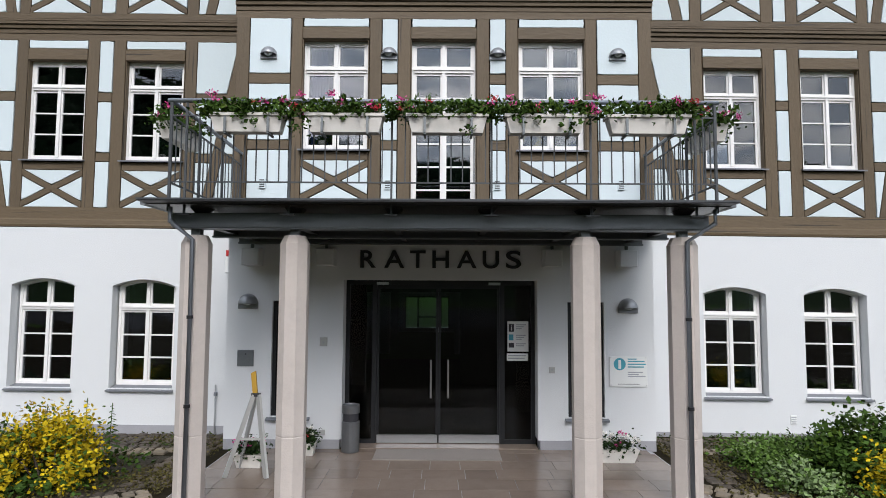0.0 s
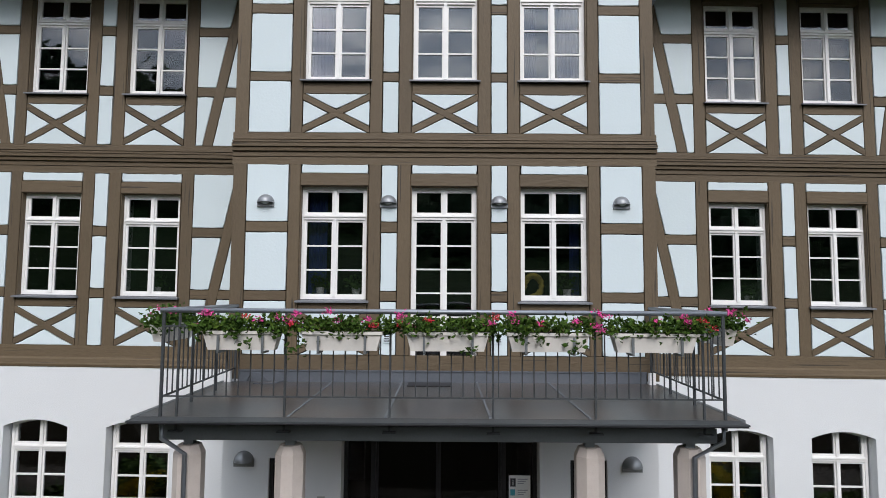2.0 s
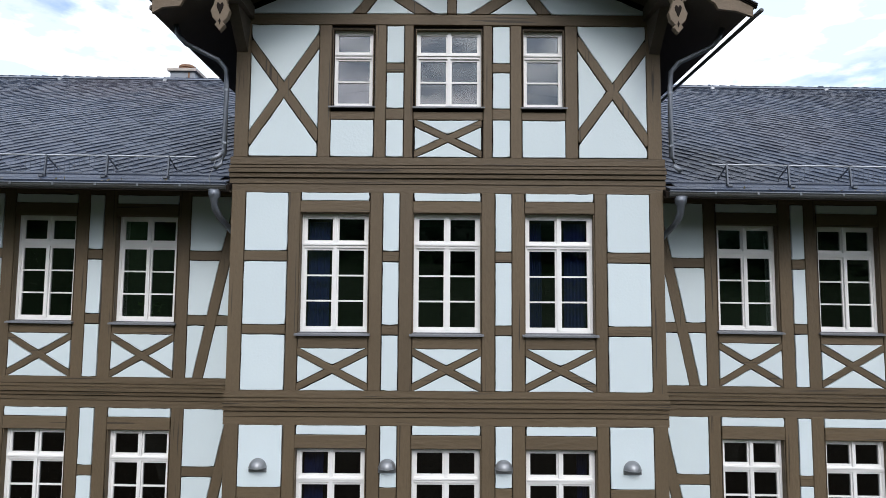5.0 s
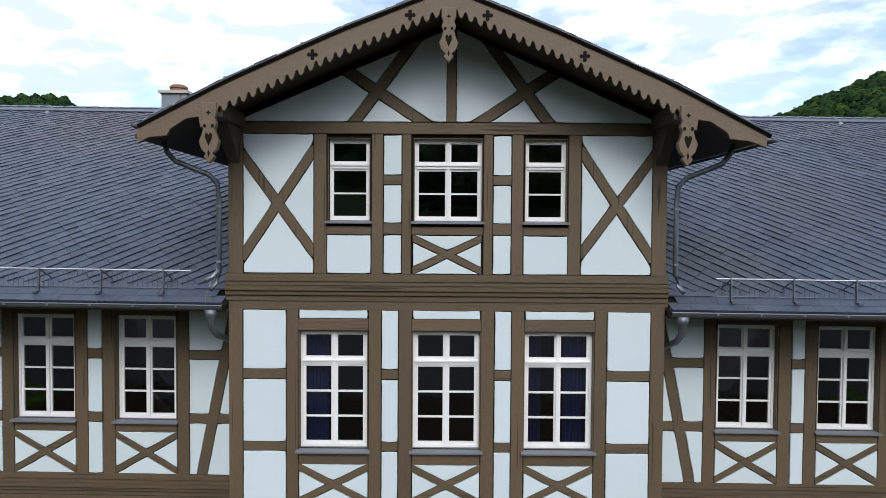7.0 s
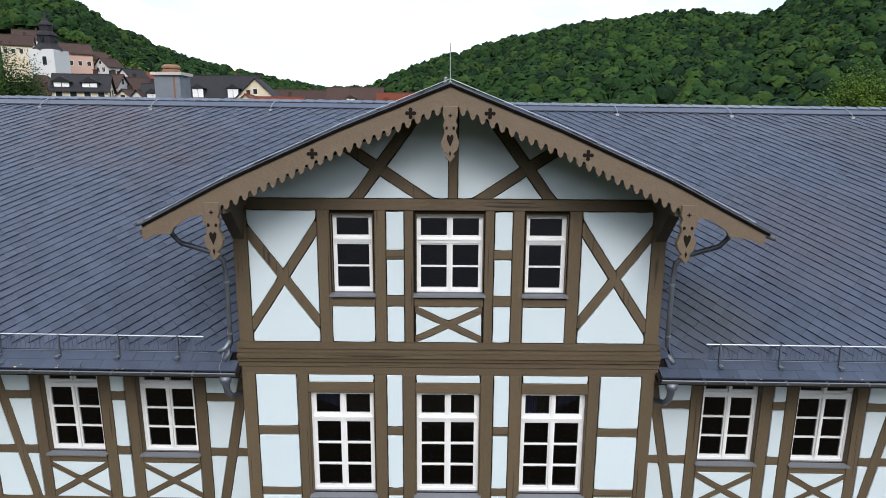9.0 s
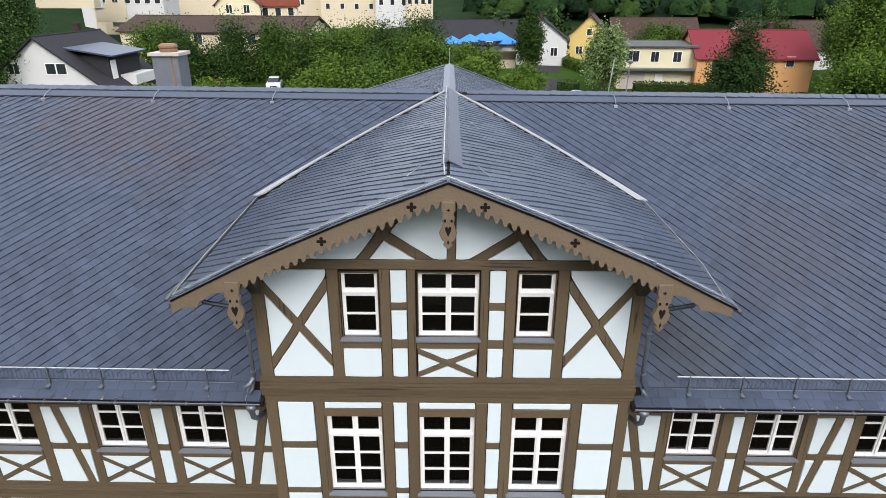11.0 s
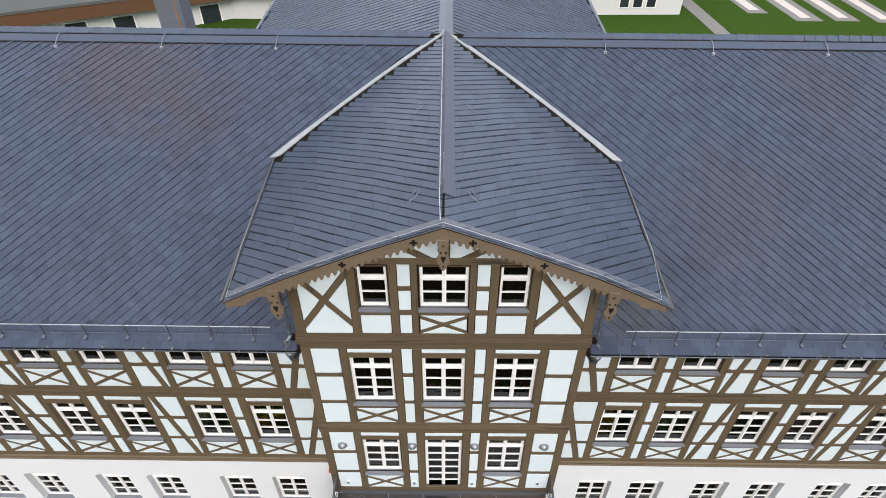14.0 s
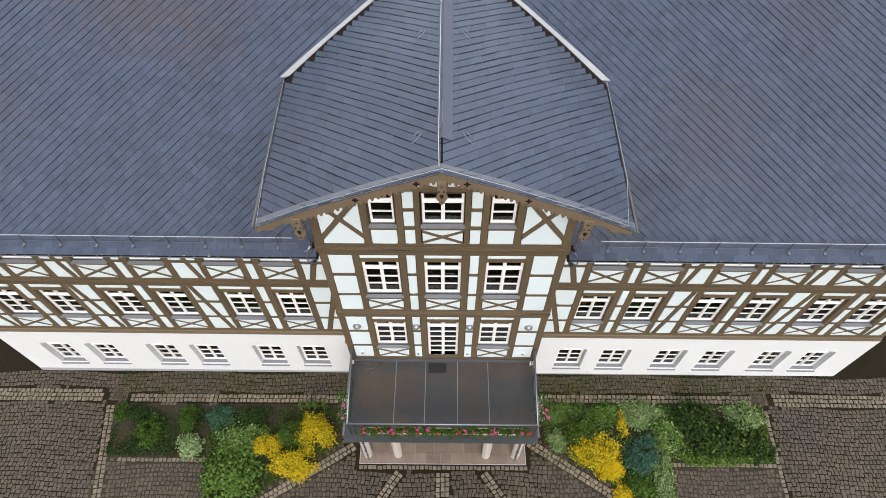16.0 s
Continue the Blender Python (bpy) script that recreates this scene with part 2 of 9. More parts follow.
M["sett_dark"] = material("basalt_sett", (0.068, 0.050, 0.033), 0.7, grain=((0.25, 0.8, (0.034, 0.030, 0.027)), (0.7, 0.7, (0.072, 0.050, 0.030)), (9, 0.5, (0.040, 0.034, 0.024)), (70, 0.3, (0.098, 0.084, 0.064))), bump=0.3, rand=0.25, island=0.25)
M["grass"] = material("grass", (0.032, 0.065, 0.010), 0.95, grain=((0.2, 0.5, (0.042, 0.075, 0.013)), (3, 0.5, (0.022, 0.046, 0.009)), (40, 0.4, (0.05, 0.085, 0.02))), bump=0.8, bump_scale=14, spec=0.02)
M["asphalt"] = material("asphalt", (0.040, 0.040, 0.042), 0.85, grain=((0.3, 0.4, (0.06, 0.06, 0.06)), (60, 0.4, (0.045, 0.045, 0.05))), bump=0.2, spec=0.02)
for nm, c, c2 in (("leaf_yellow", (0.52, 0.37, 0.010), (0.30, 0.25, 0.010)), ("leaf_green", (0.042, 0.083, 0.012), (0.024, 0.053, 0.008)),
                  ("leaf_light", (0.076, 0.125, 0.016), (0.046, 0.088, 0.012)), ("leaf_variegated", (0.20, 0.27, 0.12), (0.09, 0.155, 0.045)),
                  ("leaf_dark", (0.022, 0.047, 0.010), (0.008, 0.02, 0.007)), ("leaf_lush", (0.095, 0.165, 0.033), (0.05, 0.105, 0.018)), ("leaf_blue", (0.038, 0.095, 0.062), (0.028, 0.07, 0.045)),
                  ("leaf_hedge", (0.042, 0.070, 0.011), (0.026, 0.046, 0.009)), ("leaf_moss", (0.085, 0.072, 0.022), (0.05, 0.05, 0.015))):
    M[nm] = material(nm, c, 0.7, grain=((1.5, 0.6, c2), (9, 0.4, c2)), island=0.35, spec=0.12)
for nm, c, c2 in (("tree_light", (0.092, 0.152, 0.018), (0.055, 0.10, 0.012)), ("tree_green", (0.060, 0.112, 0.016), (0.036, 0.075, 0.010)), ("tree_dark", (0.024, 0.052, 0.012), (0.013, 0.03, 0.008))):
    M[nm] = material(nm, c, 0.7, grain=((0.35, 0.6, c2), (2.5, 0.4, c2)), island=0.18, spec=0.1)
M["straw_leaf"] = material("dry_leaf", (0.32, 0.27, 0.17), 0.8, island=0.4, spec=0.1)
M["bark"] = material("bark", (0.09, 0.07, 0.05), 0.9, grain=((8, 0.5, (0.05, 0.04, 0.03)),), bump=0.6)
for nm, c in (("petal_pink", (0.62, 0.05, 0.25)), ("petal_red", (0.55, 0.02, 0.035)), ("petal_white", (0.8, 0.78, 0.72))):
    M[nm] = material(nm, c, 0.6, island=0.2)


cracked(M["timber"], (26, 26, 0.55))
cracked(M["timber_h"], (0.55, 26, 26))
for place, size, tone in (((-8.2, 6.3, 13.3), 2.6, (0.085, 0.050, 0.042)), ((-6.3, 5.0, 12.6), 1.5, (0.066, 0.048, 0.046)), ((6.8, 3.0, 11.5), 2.2, (0.062, 0.048, 0.050)), ((-12.5, 3.2, 11.6), 2.4, (0.058, 0.052, 0.056)), ((9.5, 6.0, 13.2), 2.0, (0.056, 0.050, 0.054)),
                          ((4.4, 1.0, 10.5), 1.1, (0.058, 0.052, 0.036))):
    stained(M["slate"], place, size, tone)


# ---- mesh helpers ----
class Geo:
    """Collects the faces of one mesh."""

    def __init__(self):
        self.v, self.f = [], []

    def add(self, verts, faces):
        k = len(self.v)
        self.v.extend(verts)
        self.f.extend([tuple(i + k for i in f) for f in faces])
        return self

    def hexa(self, c):
        return self.add(c, [(0, 3, 2, 1), (4, 5, 6, 7), (0, 1, 5, 4), (1, 2, 6, 5), (2, 3, 7, 6), (3, 0, 4, 7)])

    def box(self, x0, x1, y0, y1, z0, z1):
        x0, x1 = sorted((x0, x1)); y0, y1 = sorted((y0, y1)); z0, z1 = sorted((z0, z1))
        return self.hexa([(x0, y0, z0), (x1, y0, z0), (x1, y1, z0), (x0, y1, z0), (x0, y0, z1), (x1, y0, z1), (x1, y1, z1), (x0, y1, z1)])

    def bar(self, a, b, w, h, up=(0, 0, 1)):
        """A square bar from a to b."""
        a, b = Vector(a), Vector(b)
        d = (b - a).normalized()
        s = d.cross(Vector(up))
        if s.length < 1e-4:
            s = Vector((1, 0, 0))
        s.normalize()
        u = s.cross(d)
        c = []
        for p in (a, b):
            for i, j in ((-1, -1), (1, -1), (1, 1), (-1, 1)):
                c.append(tuple(p + s * (w / 2 * i) + u * (h / 2 * j)))
        return self.hexa(c)

    def tube(self, path, r, n=8, cap=True):
        k = len(self.v)
        pts = [Vector(p) for p in path]
        for i, p in enumerate(pts):
            d = (pts[min(i + 1, len(pts) - 1)] - pts[max(i - 1, 0)]).normalized()
            s = d.cross(Vector((0, 0, 1)))
            if s.length < 0.05:
                s = Vector((1, 0, 0))
            s.normalize()
            u = s.cross(d)
            rr = r[i] if isinstance(r, (list, tuple)) else r
            for j in range(n):
                a = 2 * math.pi * j / n
                self.v.append(tuple(p + s * (rr * math.cos(a)) + u * (rr * math.sin(a))))
        for i in range(len(pts) - 1):
            for j in range(n):
                a, b = k + i * n + j, k + i * n + (j + 1) % n
                self.f.append((a, b, b + n, a + n))
        if cap:
            self.f.append(tuple(range(k + n - 1, k - 1, -1)))
            e = k + (len(pts) - 1) * n
            self.f.append(tuple(range(e, e + n)))
        return self

    def lathe(self, prof, at=(0, 0, 0), n=16):
        """prof: (radius, z) rows turned round the upright through at."""
        k = len(self.v)
        for r, z in prof:
            for j in range(n):
                a = 2 * math.pi * j / n
                self.v.append((at[0] + r * math.cos(a), at[1] + r * math.sin(a), at[2] + z))
        for i in range(len(prof) - 1):
            for j in range(n):
                a, b = k + i * n + j, k + i * n + (j + 1) % n
                self.f.append((a, b, b + n, a + n))
        self.f.append(tuple(range(k + n - 1, k - 1, -1)))
        e = k + (len(prof) - 1) * n
        self.f.append(tuple(range(e, e + n)))
        return self

    def slab(self, poly, y0, y1, bevel=0.0):
        """A plate with outline poly in x, z; its face at y0 (towards -y), its back at y1."""
        if sum(a[0] * b[1] - b[0] * a[1] for a, b in zip(poly, poly[1:] + poly[:1])) < 0:
            poly = poly[::-1]
        n, k = len(poly), len(self.v)
        rings = [(poly, y1), (poly, y0 + bevel)]
        if bevel:
            ins = []
            for i in range(n):
                a, b, c = Vector(poly[i - 1]), Vector(poly[i]), Vector(poly[(i + 1) % n])
                e, g = (b - a), (c - b)
                if e.length < 1e-6 or g.length < 1e-6:
                    ins.append(tuple(b)); continue
                n1, n2 = Vector((-e.y, e.x)).normalized(), Vector((-g.y, g.x)).normalized()
                d = n1 + n2
                ins.append(tuple(b + d * (bevel / max(0.3, 1 + n1.dot(n2)))))
            rings.append((ins, y0))
        for ring, y in rings:
            self.v.extend([(p[0], y, p[1]) for p in ring])
        for r in range(len(rings) - 1):
            for i in range(n):
                a, b = k + r * n + i, k + r * n + (i + 1) % n
                self.f.append((a, b, b + n, a + n))
        e = k + (len(rings) - 1) * n
        self.f.append(tuple(range(e, e + n)))
        self.f.append(tuple(range(k + n - 1, k - 1, -1)))
        return self

    def run_x(self, prof, x0, x1):
        """prof: outline in y, z drawn along x."""
        x0, x1 = sorted((x0, x1))
        if sum(a[0] * b[1] - b[0] * a[1] for a, b in zip(prof, prof[1:] + prof[:1])) < 0:
            prof = prof[::-1]
        n, k = len(prof), len(self.v)
        for x in (x0, x1):
            self.v.extend([(x, p[0], p[1]) for p in prof])
        for i in range(n):
            a, b = k + i, k + (i + 1) % n
            self.f.append((a, b, b + n, a + n))
        self.f.append(tuple(range(k + n - 1, k - 1, -1)))
        self.f.append(tuple(range(k + n, k + 2 * n)))
        return self


def mesh_of(name, geo, mat, smooth=False):
    me = bpy.data.meshes.new(name)
    me.from_pydata(geo.v, [], geo.f)
    me.materials.append(M[mat] if isinstance(mat, str) else mat)
    if smooth:
        me.polygons.foreach_set("use_smooth", [True] * len(me.polygons))
    me.update()
    return me


SAG = -0.008        # the long main block falls gently from west to east
sagging = [0.0]


def part(name, geo, mat, parent=None, label="", smooth=False):
    if sagging[0]:
        geo.v = [(x, y, z + sagging[0] * x) for x, y, z in geo.v]
    ob = new(name, mesh_of(name, geo, mat, smooth))
    if parent is not None:
        ob.parent = parent
        ob.matrix_parent_inverse = Matrix.Translation(parent.location).inverted()
    if label:
        ob["label"] = label
    return ob


def thing(name, at, label, category, group="", kind=""):
    ob = new(name)
    ob.location = at
    return tagged(ob, label, category, group, kind)


def part_at(name, geo, mat, parent, label="", smooth=False):
    """A part whose mesh is given in the world's metres."""
    return part(name, geo, mat, parent, label, smooth)


def clip(poly, p, n):
    """Keeps the part of a convex outline with (q - p) . n >= 0."""
    out = []
    for a, b in zip(poly, poly[1:] + poly[:1]):
        da = (a[0] - p[0]) * n[0] + (a[1] - p[1]) * n[1]
        db = (b[0] - p[0]) * n[0] + (b[1] - p[1]) * n[1]
        if da >= 0:
            out.append(a)
        if da * db < 0:
            t = da / (da - db)
            out.append((a[0] + (b[0] - a[0]) * t, a[1] + (b[1] - a[1]) * t))
    return out


def area(poly):
    return abs(sum(a[0] * b[1] - b[0] * a[1] for a, b in zip(poly, poly[1:] + poly[:1]))) / 2 if len(poly) > 2 else 0


def split(poly, braces, gap=0.006):
    """The pieces of a convex outline left by straight braces (x0, z0, x1, z1, width)."""
    polys = [poly]
    for x0, z0, x1, z1, w in braces:
        d = Vector((x1 - x0, z1 - z0)).normalized()
        n = (-d.y, d.x)
        o = w / 2 + gap
        nxt = []
        for q in polys:
            nxt.append(clip(q, (x0 + n[0] * o, z0 + n[1] * o), n))
            nxt.append(clip(q, (x0 - n[0] * o, z0 - n[1] * o), (-n[0], -n[1])))
        polys = [q for q in nxt if area(q) > 0.004]
    return polys


rng = random.Random(7)


def worn(poly, step=0.10, amount=0.004):
    """The outline of a hand-plastered panel: corners rounded off, edges uneven."""
    c = Vector((sum(p[0] for p in poly) / len(poly), sum(p[1] for p in poly) / len(poly)))
    out = []
    for a, b in zip(poly, poly[1:] + poly[:1]):
        a, b = Vector(a), Vector(b)
        n = max(2, int((b - a).length / step))
        e = (b - a).normalized()
        nn = Vector((-e.y, e.x))
        if nn.dot(c - a) < 0:
            nn = -nn
        # wider dark gap along top edges stands for the shadow under the timber above
        low, more = (0.006, 0.007) if nn.y < -0.3 else (0.004, 0.005) if nn.x > 0.5 else (0.001, amount)
        for i in range(n):
            s = i / n
            p = a.lerp(b, s) + nn * (low + rng.random() * more)
            if i == 0:
                p = a + (c - a).normalized() * (0.006 + 0.012 * rng.random())
            out.append((p.x, p.y))
    return out


# ---- timber-framed walls ----
def infill(wall, poly, y):
    if area(poly) < 0.004:
        return
    g = Geo().slab(worn(poly), y - 0.003 - 0.006 * rng.random(), y + 0.03, 0.005)
    part("infill_panel", g, "plaster", wall)


def post(wall, x0, x1, z0, z1, y, name="timber_post"):
    x0, x1 = sorted((x0, x1))
    g = Geo().slab([(x0, z0), (x1, z0), (x1, z1), (x0, z1)], y - 0.004 * rng.random(), y + 0.06, 0.006)
    part(name, g, "timber" if z1 - z0 > x1 - x0 else "timber_h", wall)


def brace(wall, x0, z0, x1, z1, w, y):
    d = Vector((x1 - x0, z1 - z0)).normalized()
    n = Vector((-d.y, d.x)) * (w / 2)
    a, b = Vector((x0, z0)), Vector((x1, z1))
    q = [tuple(a - n), tuple(b - n), tuple(b + n), tuple(a + n)]
    part("timber_brace", Geo().slab(q, y - 0.003 - 0.003 * rng.random(), y + 0.05, 0.006), "timber_h" if abs(d.x) > abs(d.y) else "timber", wall)


def cross_bay(wall, x0, x1, z0, z1, y, w=0.092):
    """A bay filled by two crossed braces."""
    x0, x1 = sorted((x0, x1))
    k = 0.05
    lines = [(x0 - k, z0 + 0.02, x1 + k, z1 - 0.02, w), (x0 - k, z1 - 0.02, x1 + k, z0 + 0.02, w)]
    for q in split([(x0, z0), (x1, z0), (x1, z1), (x0, z1)], lines):
        infill(wall, q, y)
    for i, l in enumerate(lines):
        cut = clip(clip(clip(clip(line_poly(l), (x0 - 0.004, z0), (1, 0)), (x1 + 0.004, z0), (-1, 0)), (x0, z0 - 0.004), (0, 1)), (x0, z1 + 0.004), (0, -1))
        part("timber_brace", Geo().slab(cut, y - 0.004 - 0.004 * i, y + 0.05, 0.005), "timber_h", wall)


def line_poly(l):
    x0, z0, x1, z1, w = l
    d = Vector((x1 - x0, z1 - z0)).normalized()
    n = Vector((-d.y, d.x)) * (w / 2)
    a, b = Vector((x0, z0)), Vector((x1, z1))
    return [tuple(a - n), tuple(b - n), tuple(b + n), tuple(a + n)]


def cut_brace(wall, l, x0, x1, z0, z1, y):
    x0, x1 = sorted((x0, x1))
    cut = clip(clip(clip(clip(line_poly(l), (x0, z0), (1, 0)), (x1, z0), (-1, 0)), (x0, z0), (0, 1)), (x0, z1), (0, -1))
    part("timber_brace", Geo().slab(cut, y - 0.005 - 0.008 * rng.random(), y + 0.05, 0.005), "timber", wall)


def rect(x0, x1, z0, z1):
    x0, x1 = sorted((x0, x1))
    return [(x0, z0), (x1, z0), (x1, z1), (x0, z1)]


def backing(x0, x1, z0, z1, y, holes, depth=0.34):
    """The wall's core with openings (x0, x1, z0, z1) through it."""
    g = Geo()
    xs = sorted({x0, x1, *[h[0] for h in holes], *[h[1] for h in holes]})
    for a, b in zip(xs, xs[1:]):
        inside = sorted((h[2], h[3]) for h in holes if h[0] <= a + 1e-6 and h[1] >= b - 1e-6)
        z = z0
        for h0, h1 in inside:
            if h0 > z:
                g.box(a, b, y + 0.045, y + depth, z, h0)
            z = h1
        if z < z1:
            g.box(a, b, y + 0.045, y + depth, z, z1)
    return g


BAND = [(0.05, 0.0), (0.0, 0.0), (0.0, 0.11), (0.022, 0.113), (0.022, 0.122), (0.0, 0.125), (0.0, 0.19), (0.02, 0.192), (0.02, 0.204), (-0.03, 0.207), (-0.035, 0.255), (-0.012, 0.258), (-0.012, 0.268), (-0.06, 0.272), (-0.062, 0.32), (-0.02, 0.328), (-0.02, 0.342), (-0.035, 0.345), (-0.035, 0.375), (0.02, 0.382), (0.02, 0.394), (0.0, 0.397), (0.0, 0.50), (0.05, 0.50)]


def band(wall, x0, x1, z0, y, height):
    """A moulded sill beam across the wall."""
    k = height / 0.5
    part("moulded_beam", Geo().run_x([(y + p[0], z0 + p[1] * k) for p in BAND], x0, x1), "timber_h", wall)


# ---- windows ----
window_count = [0]


def window(x0, x1, z0, z1, y, rows=3, double=True, top=0.27, arch=0.0, sill=True, leaf="pane", reveal=0.11, fw=0.046, cw=0.037, label="white-painted wooden casement window with glazing bars"):
    """A casement window with a fixed light above; y: the wall's face; arch: rise of the head."""
    x0, x1 = sorted((x0, x1))
    window_count[0] += 1
    root = thing("window_%d" % window_count[0], ((x0 + x1) / 2, y, z0), label, "window", "windows", "structure")
    yf = y + reveal

    def head(x):
        u = (x - x0) / (x1 - x0) * 2 - 1
        return z1 - arch * u * u

    g = Geo()
    g.box(x0, x0 + fw, yf, yf + 0.08, z0, head(x0 + fw))
    g.box(x1 - fw, x1, yf, yf + 0.08, z0, head(x1 - fw))
    g.box(x0 + fw, x1 - fw, yf, yf + 0.08, z0, z0 + fw)
    n = 8 if arch else 1
    for i in range(n):
        a, b = x0 + (x1 - x0) * i / n, x0 + (x1 - x0) * (i + 1) / n
        ha, hb = (head(a), head(b)) if arch else (z1, z1)
        g.hexa([(a, yf - 0.002, ha - fw), (b, yf - 0.002, hb - fw), (b, yf + 0.078, hb - fw), (a, yf + 0.078, ha - fw), (a, yf - 0.002, ha), (b, yf - 0.002, hb), (b, yf + 0.078, hb), (a, yf + 0.078, ha)])
    part_at("window_frame", g, "frame", root)
    zt = z1 - (z1 - z0) * top
    xm = (x0 + x1) / 2
    t = Geo().box(x0 + fw, x1 - fw, yf - 0.012, yf + 0.07, zt - 0.04, zt + 0.035)
    t.box(x0 + fw - 0.01, x1 - fw + 0.01, yf - 0.03, yf + 0.0, zt + 0.0, zt + 0.022)
    part_at("transom", t, "frame", root)
    cols = [(x0 + fw, xm - 0.012), (xm + 0.012, x1 - fw)] if double else [(x0 + fw, x1 - fw)]
    if double:
        part_at("mullion", Geo().box(xm - 0.024, xm + 0.024, yf - 0.016, yf + 0.05, z0 + fw, z1 - 0.02), "frame", root)
    yc = yf + 0.014
    for a, b in cols:
        c = Geo()
        zb, ze = z0 + fw, zt - 0.04
        c.box(a, a + cw, yc, yc + 0.04, zb, ze)
        c.box(b - cw, b, yc, yc + 0.04, zb, ze)
        c.box(a + cw, b - cw, yc, yc + 0.04, zb, zb + cw)
        c.box(a + cw, b - cw, yc, yc + 0.04, ze - cw, ze)
        h = (ze - zb - 2 * cw) / rows
        for i in range(1, rows):
            z = zb + cw + h * i
            c.box(a + cw, b - cw, yc - 0.003, yc + 0.037, z - 0.012, z + 0.012)
        part_at("casement", c, "frame", root)
        for i in range(rows):
            z = zb + cw + h * i
            k = rng.uniform(-0.002, 0.002)
            q = Geo().hexa([(a + cw, yc + 0.018 + k, z), (b - cw, yc + 0.018 - k, z), (b - cw, yc + 0.024 - k, z), (a + cw, yc + 0.024 + k, z),
                            (a + cw, yc + 0.018 - k, z + h), (b - cw, yc + 0.018 - k * 2, z + h), (b - cw, yc + 0.024 - k * 2, z + h), (a + cw, yc + 0.024 - k, z + h)])
            pn = part_at("pane", q, leaf, root)
            pn.visible_shadow = False
        zb, ze = zt + 0.035, z1 - fw
        c = Geo()
        he = min(head(a), head(b)) - fw if arch else ze
        c.box(a, a + cw, yc, yc + 0.04, zb, head(a) - fw if arch else ze)
        c.box(b - cw, b, yc, yc + 0.04, zb, head(b) - fw if arch else ze)
        c.box(a + cw, b - cw, yc, yc + 0.04, zb, zb + cw)
        if not arch:
            c.box(a + cw, b - cw, yc, yc + 0.04, ze - cw, ze)
        part_at("top_light", c, "frame", root)
        pn = part_at("pane", Geo().box(a + cw, b - cw, yc + 0.018, yc + 0.024, zb + cw, (ze + 0.03) if arch else ze - cw), leaf, root)
        pn.visible_shadow = False
    if not arch:
        part_at("reveal_lining", Geo().box(x0 - 0.002, x0 + 0.008, y + 0.008, yf, z0, z1).box(x1 - 0.008, x1 + 0.002, y + 0.008, yf, z0, z1).box(x0 + 0.008, x1 - 0.008, y + 0.008, yf, z1 - 0.008, z1 + 0.002), "timber", root)
    part_at("inner_reveal", Geo().box(x0 + 0.004, x0 + 0.016, yf + 0.081, yf + 0.30, z0 + 0.013, z1 - arch).box(x1 - 0.016, x1 - 0.004, yf + 0.081, yf + 0.30, z0 + 0.013, z1 - arch), "inner", root)
    part_at("inner_sill", Geo().box(x0 + 0.01, x1 - 0.01, yf + 0.081, yf + 0.27, z0 - 0.03, z0 + 0.012), "inner", root)
    if sill:
        s = Geo()
        s.hexa([(x0 - 0.04, y - 0.07, z0 - 0.045), (x1 + 0.04, y - 0.07, z0 - 0.045), (x1 + 0.04, yf + 0.03, z0 - 0.012), (x0 - 0.04, yf + 0.03, z0 - 0.012),
                (x0 - 0.04, y - 0.07, z0 - 0.022), (x1 + 0.04, y - 0.07, z0 - 0.022), (x1 + 0.04, yf + 0.03, z0 + 0.01), (x0 - 0.04, yf + 0.03, z0 + 0.01)])
        part_at("window_sill", s, "sill", root)
    return root


# ---- centre block, upper storeys ----
S1 = dict(top=6.52, lint=6.38, wtop=6.195, wbot=4.475, xt=4.30, bot=3.66, r1=(5.49, 5.64), r2=(4.46, 4.60))
S2 = dict(top=9.91, lint=9.78, wtop=9.61, wbot=7.845, xt=7.62, bot=7.01, r1=(8.89, 9.03), r2=(7.82, 7.95))
wall_c = thing("wall_centre", (0, 0, 3.3), "timber-framed front wall of the projecting centre block, white infill between brown beams", "wall", kind="structure")
WCH = [(-2.172, -1.156), (-0.502, 0.502), (1.146, 2.172)]
holes = []
for a, b in WCH:
    holes += [(a, b, S2["wbot"], S2["wtop"]), (a, b, S1["wbot"] if abs(a + b) > 0.1 else 3.42, S1["wtop"])]
part("wall_core", backing(-3.2, 3.2, 3.3, 10.2, 0, holes), "gap", wall_c)
h3 = [(-1.73, -1.11, 11.225, 12.425), (-0.49, 0.51, 11.225, 12.425), (1.13, 1.75, 11.225, 12.425)]
part("wall_core", backing(-3.2, 3.2, 10.2, 12.66, 0, h3), "gap", wall_c)
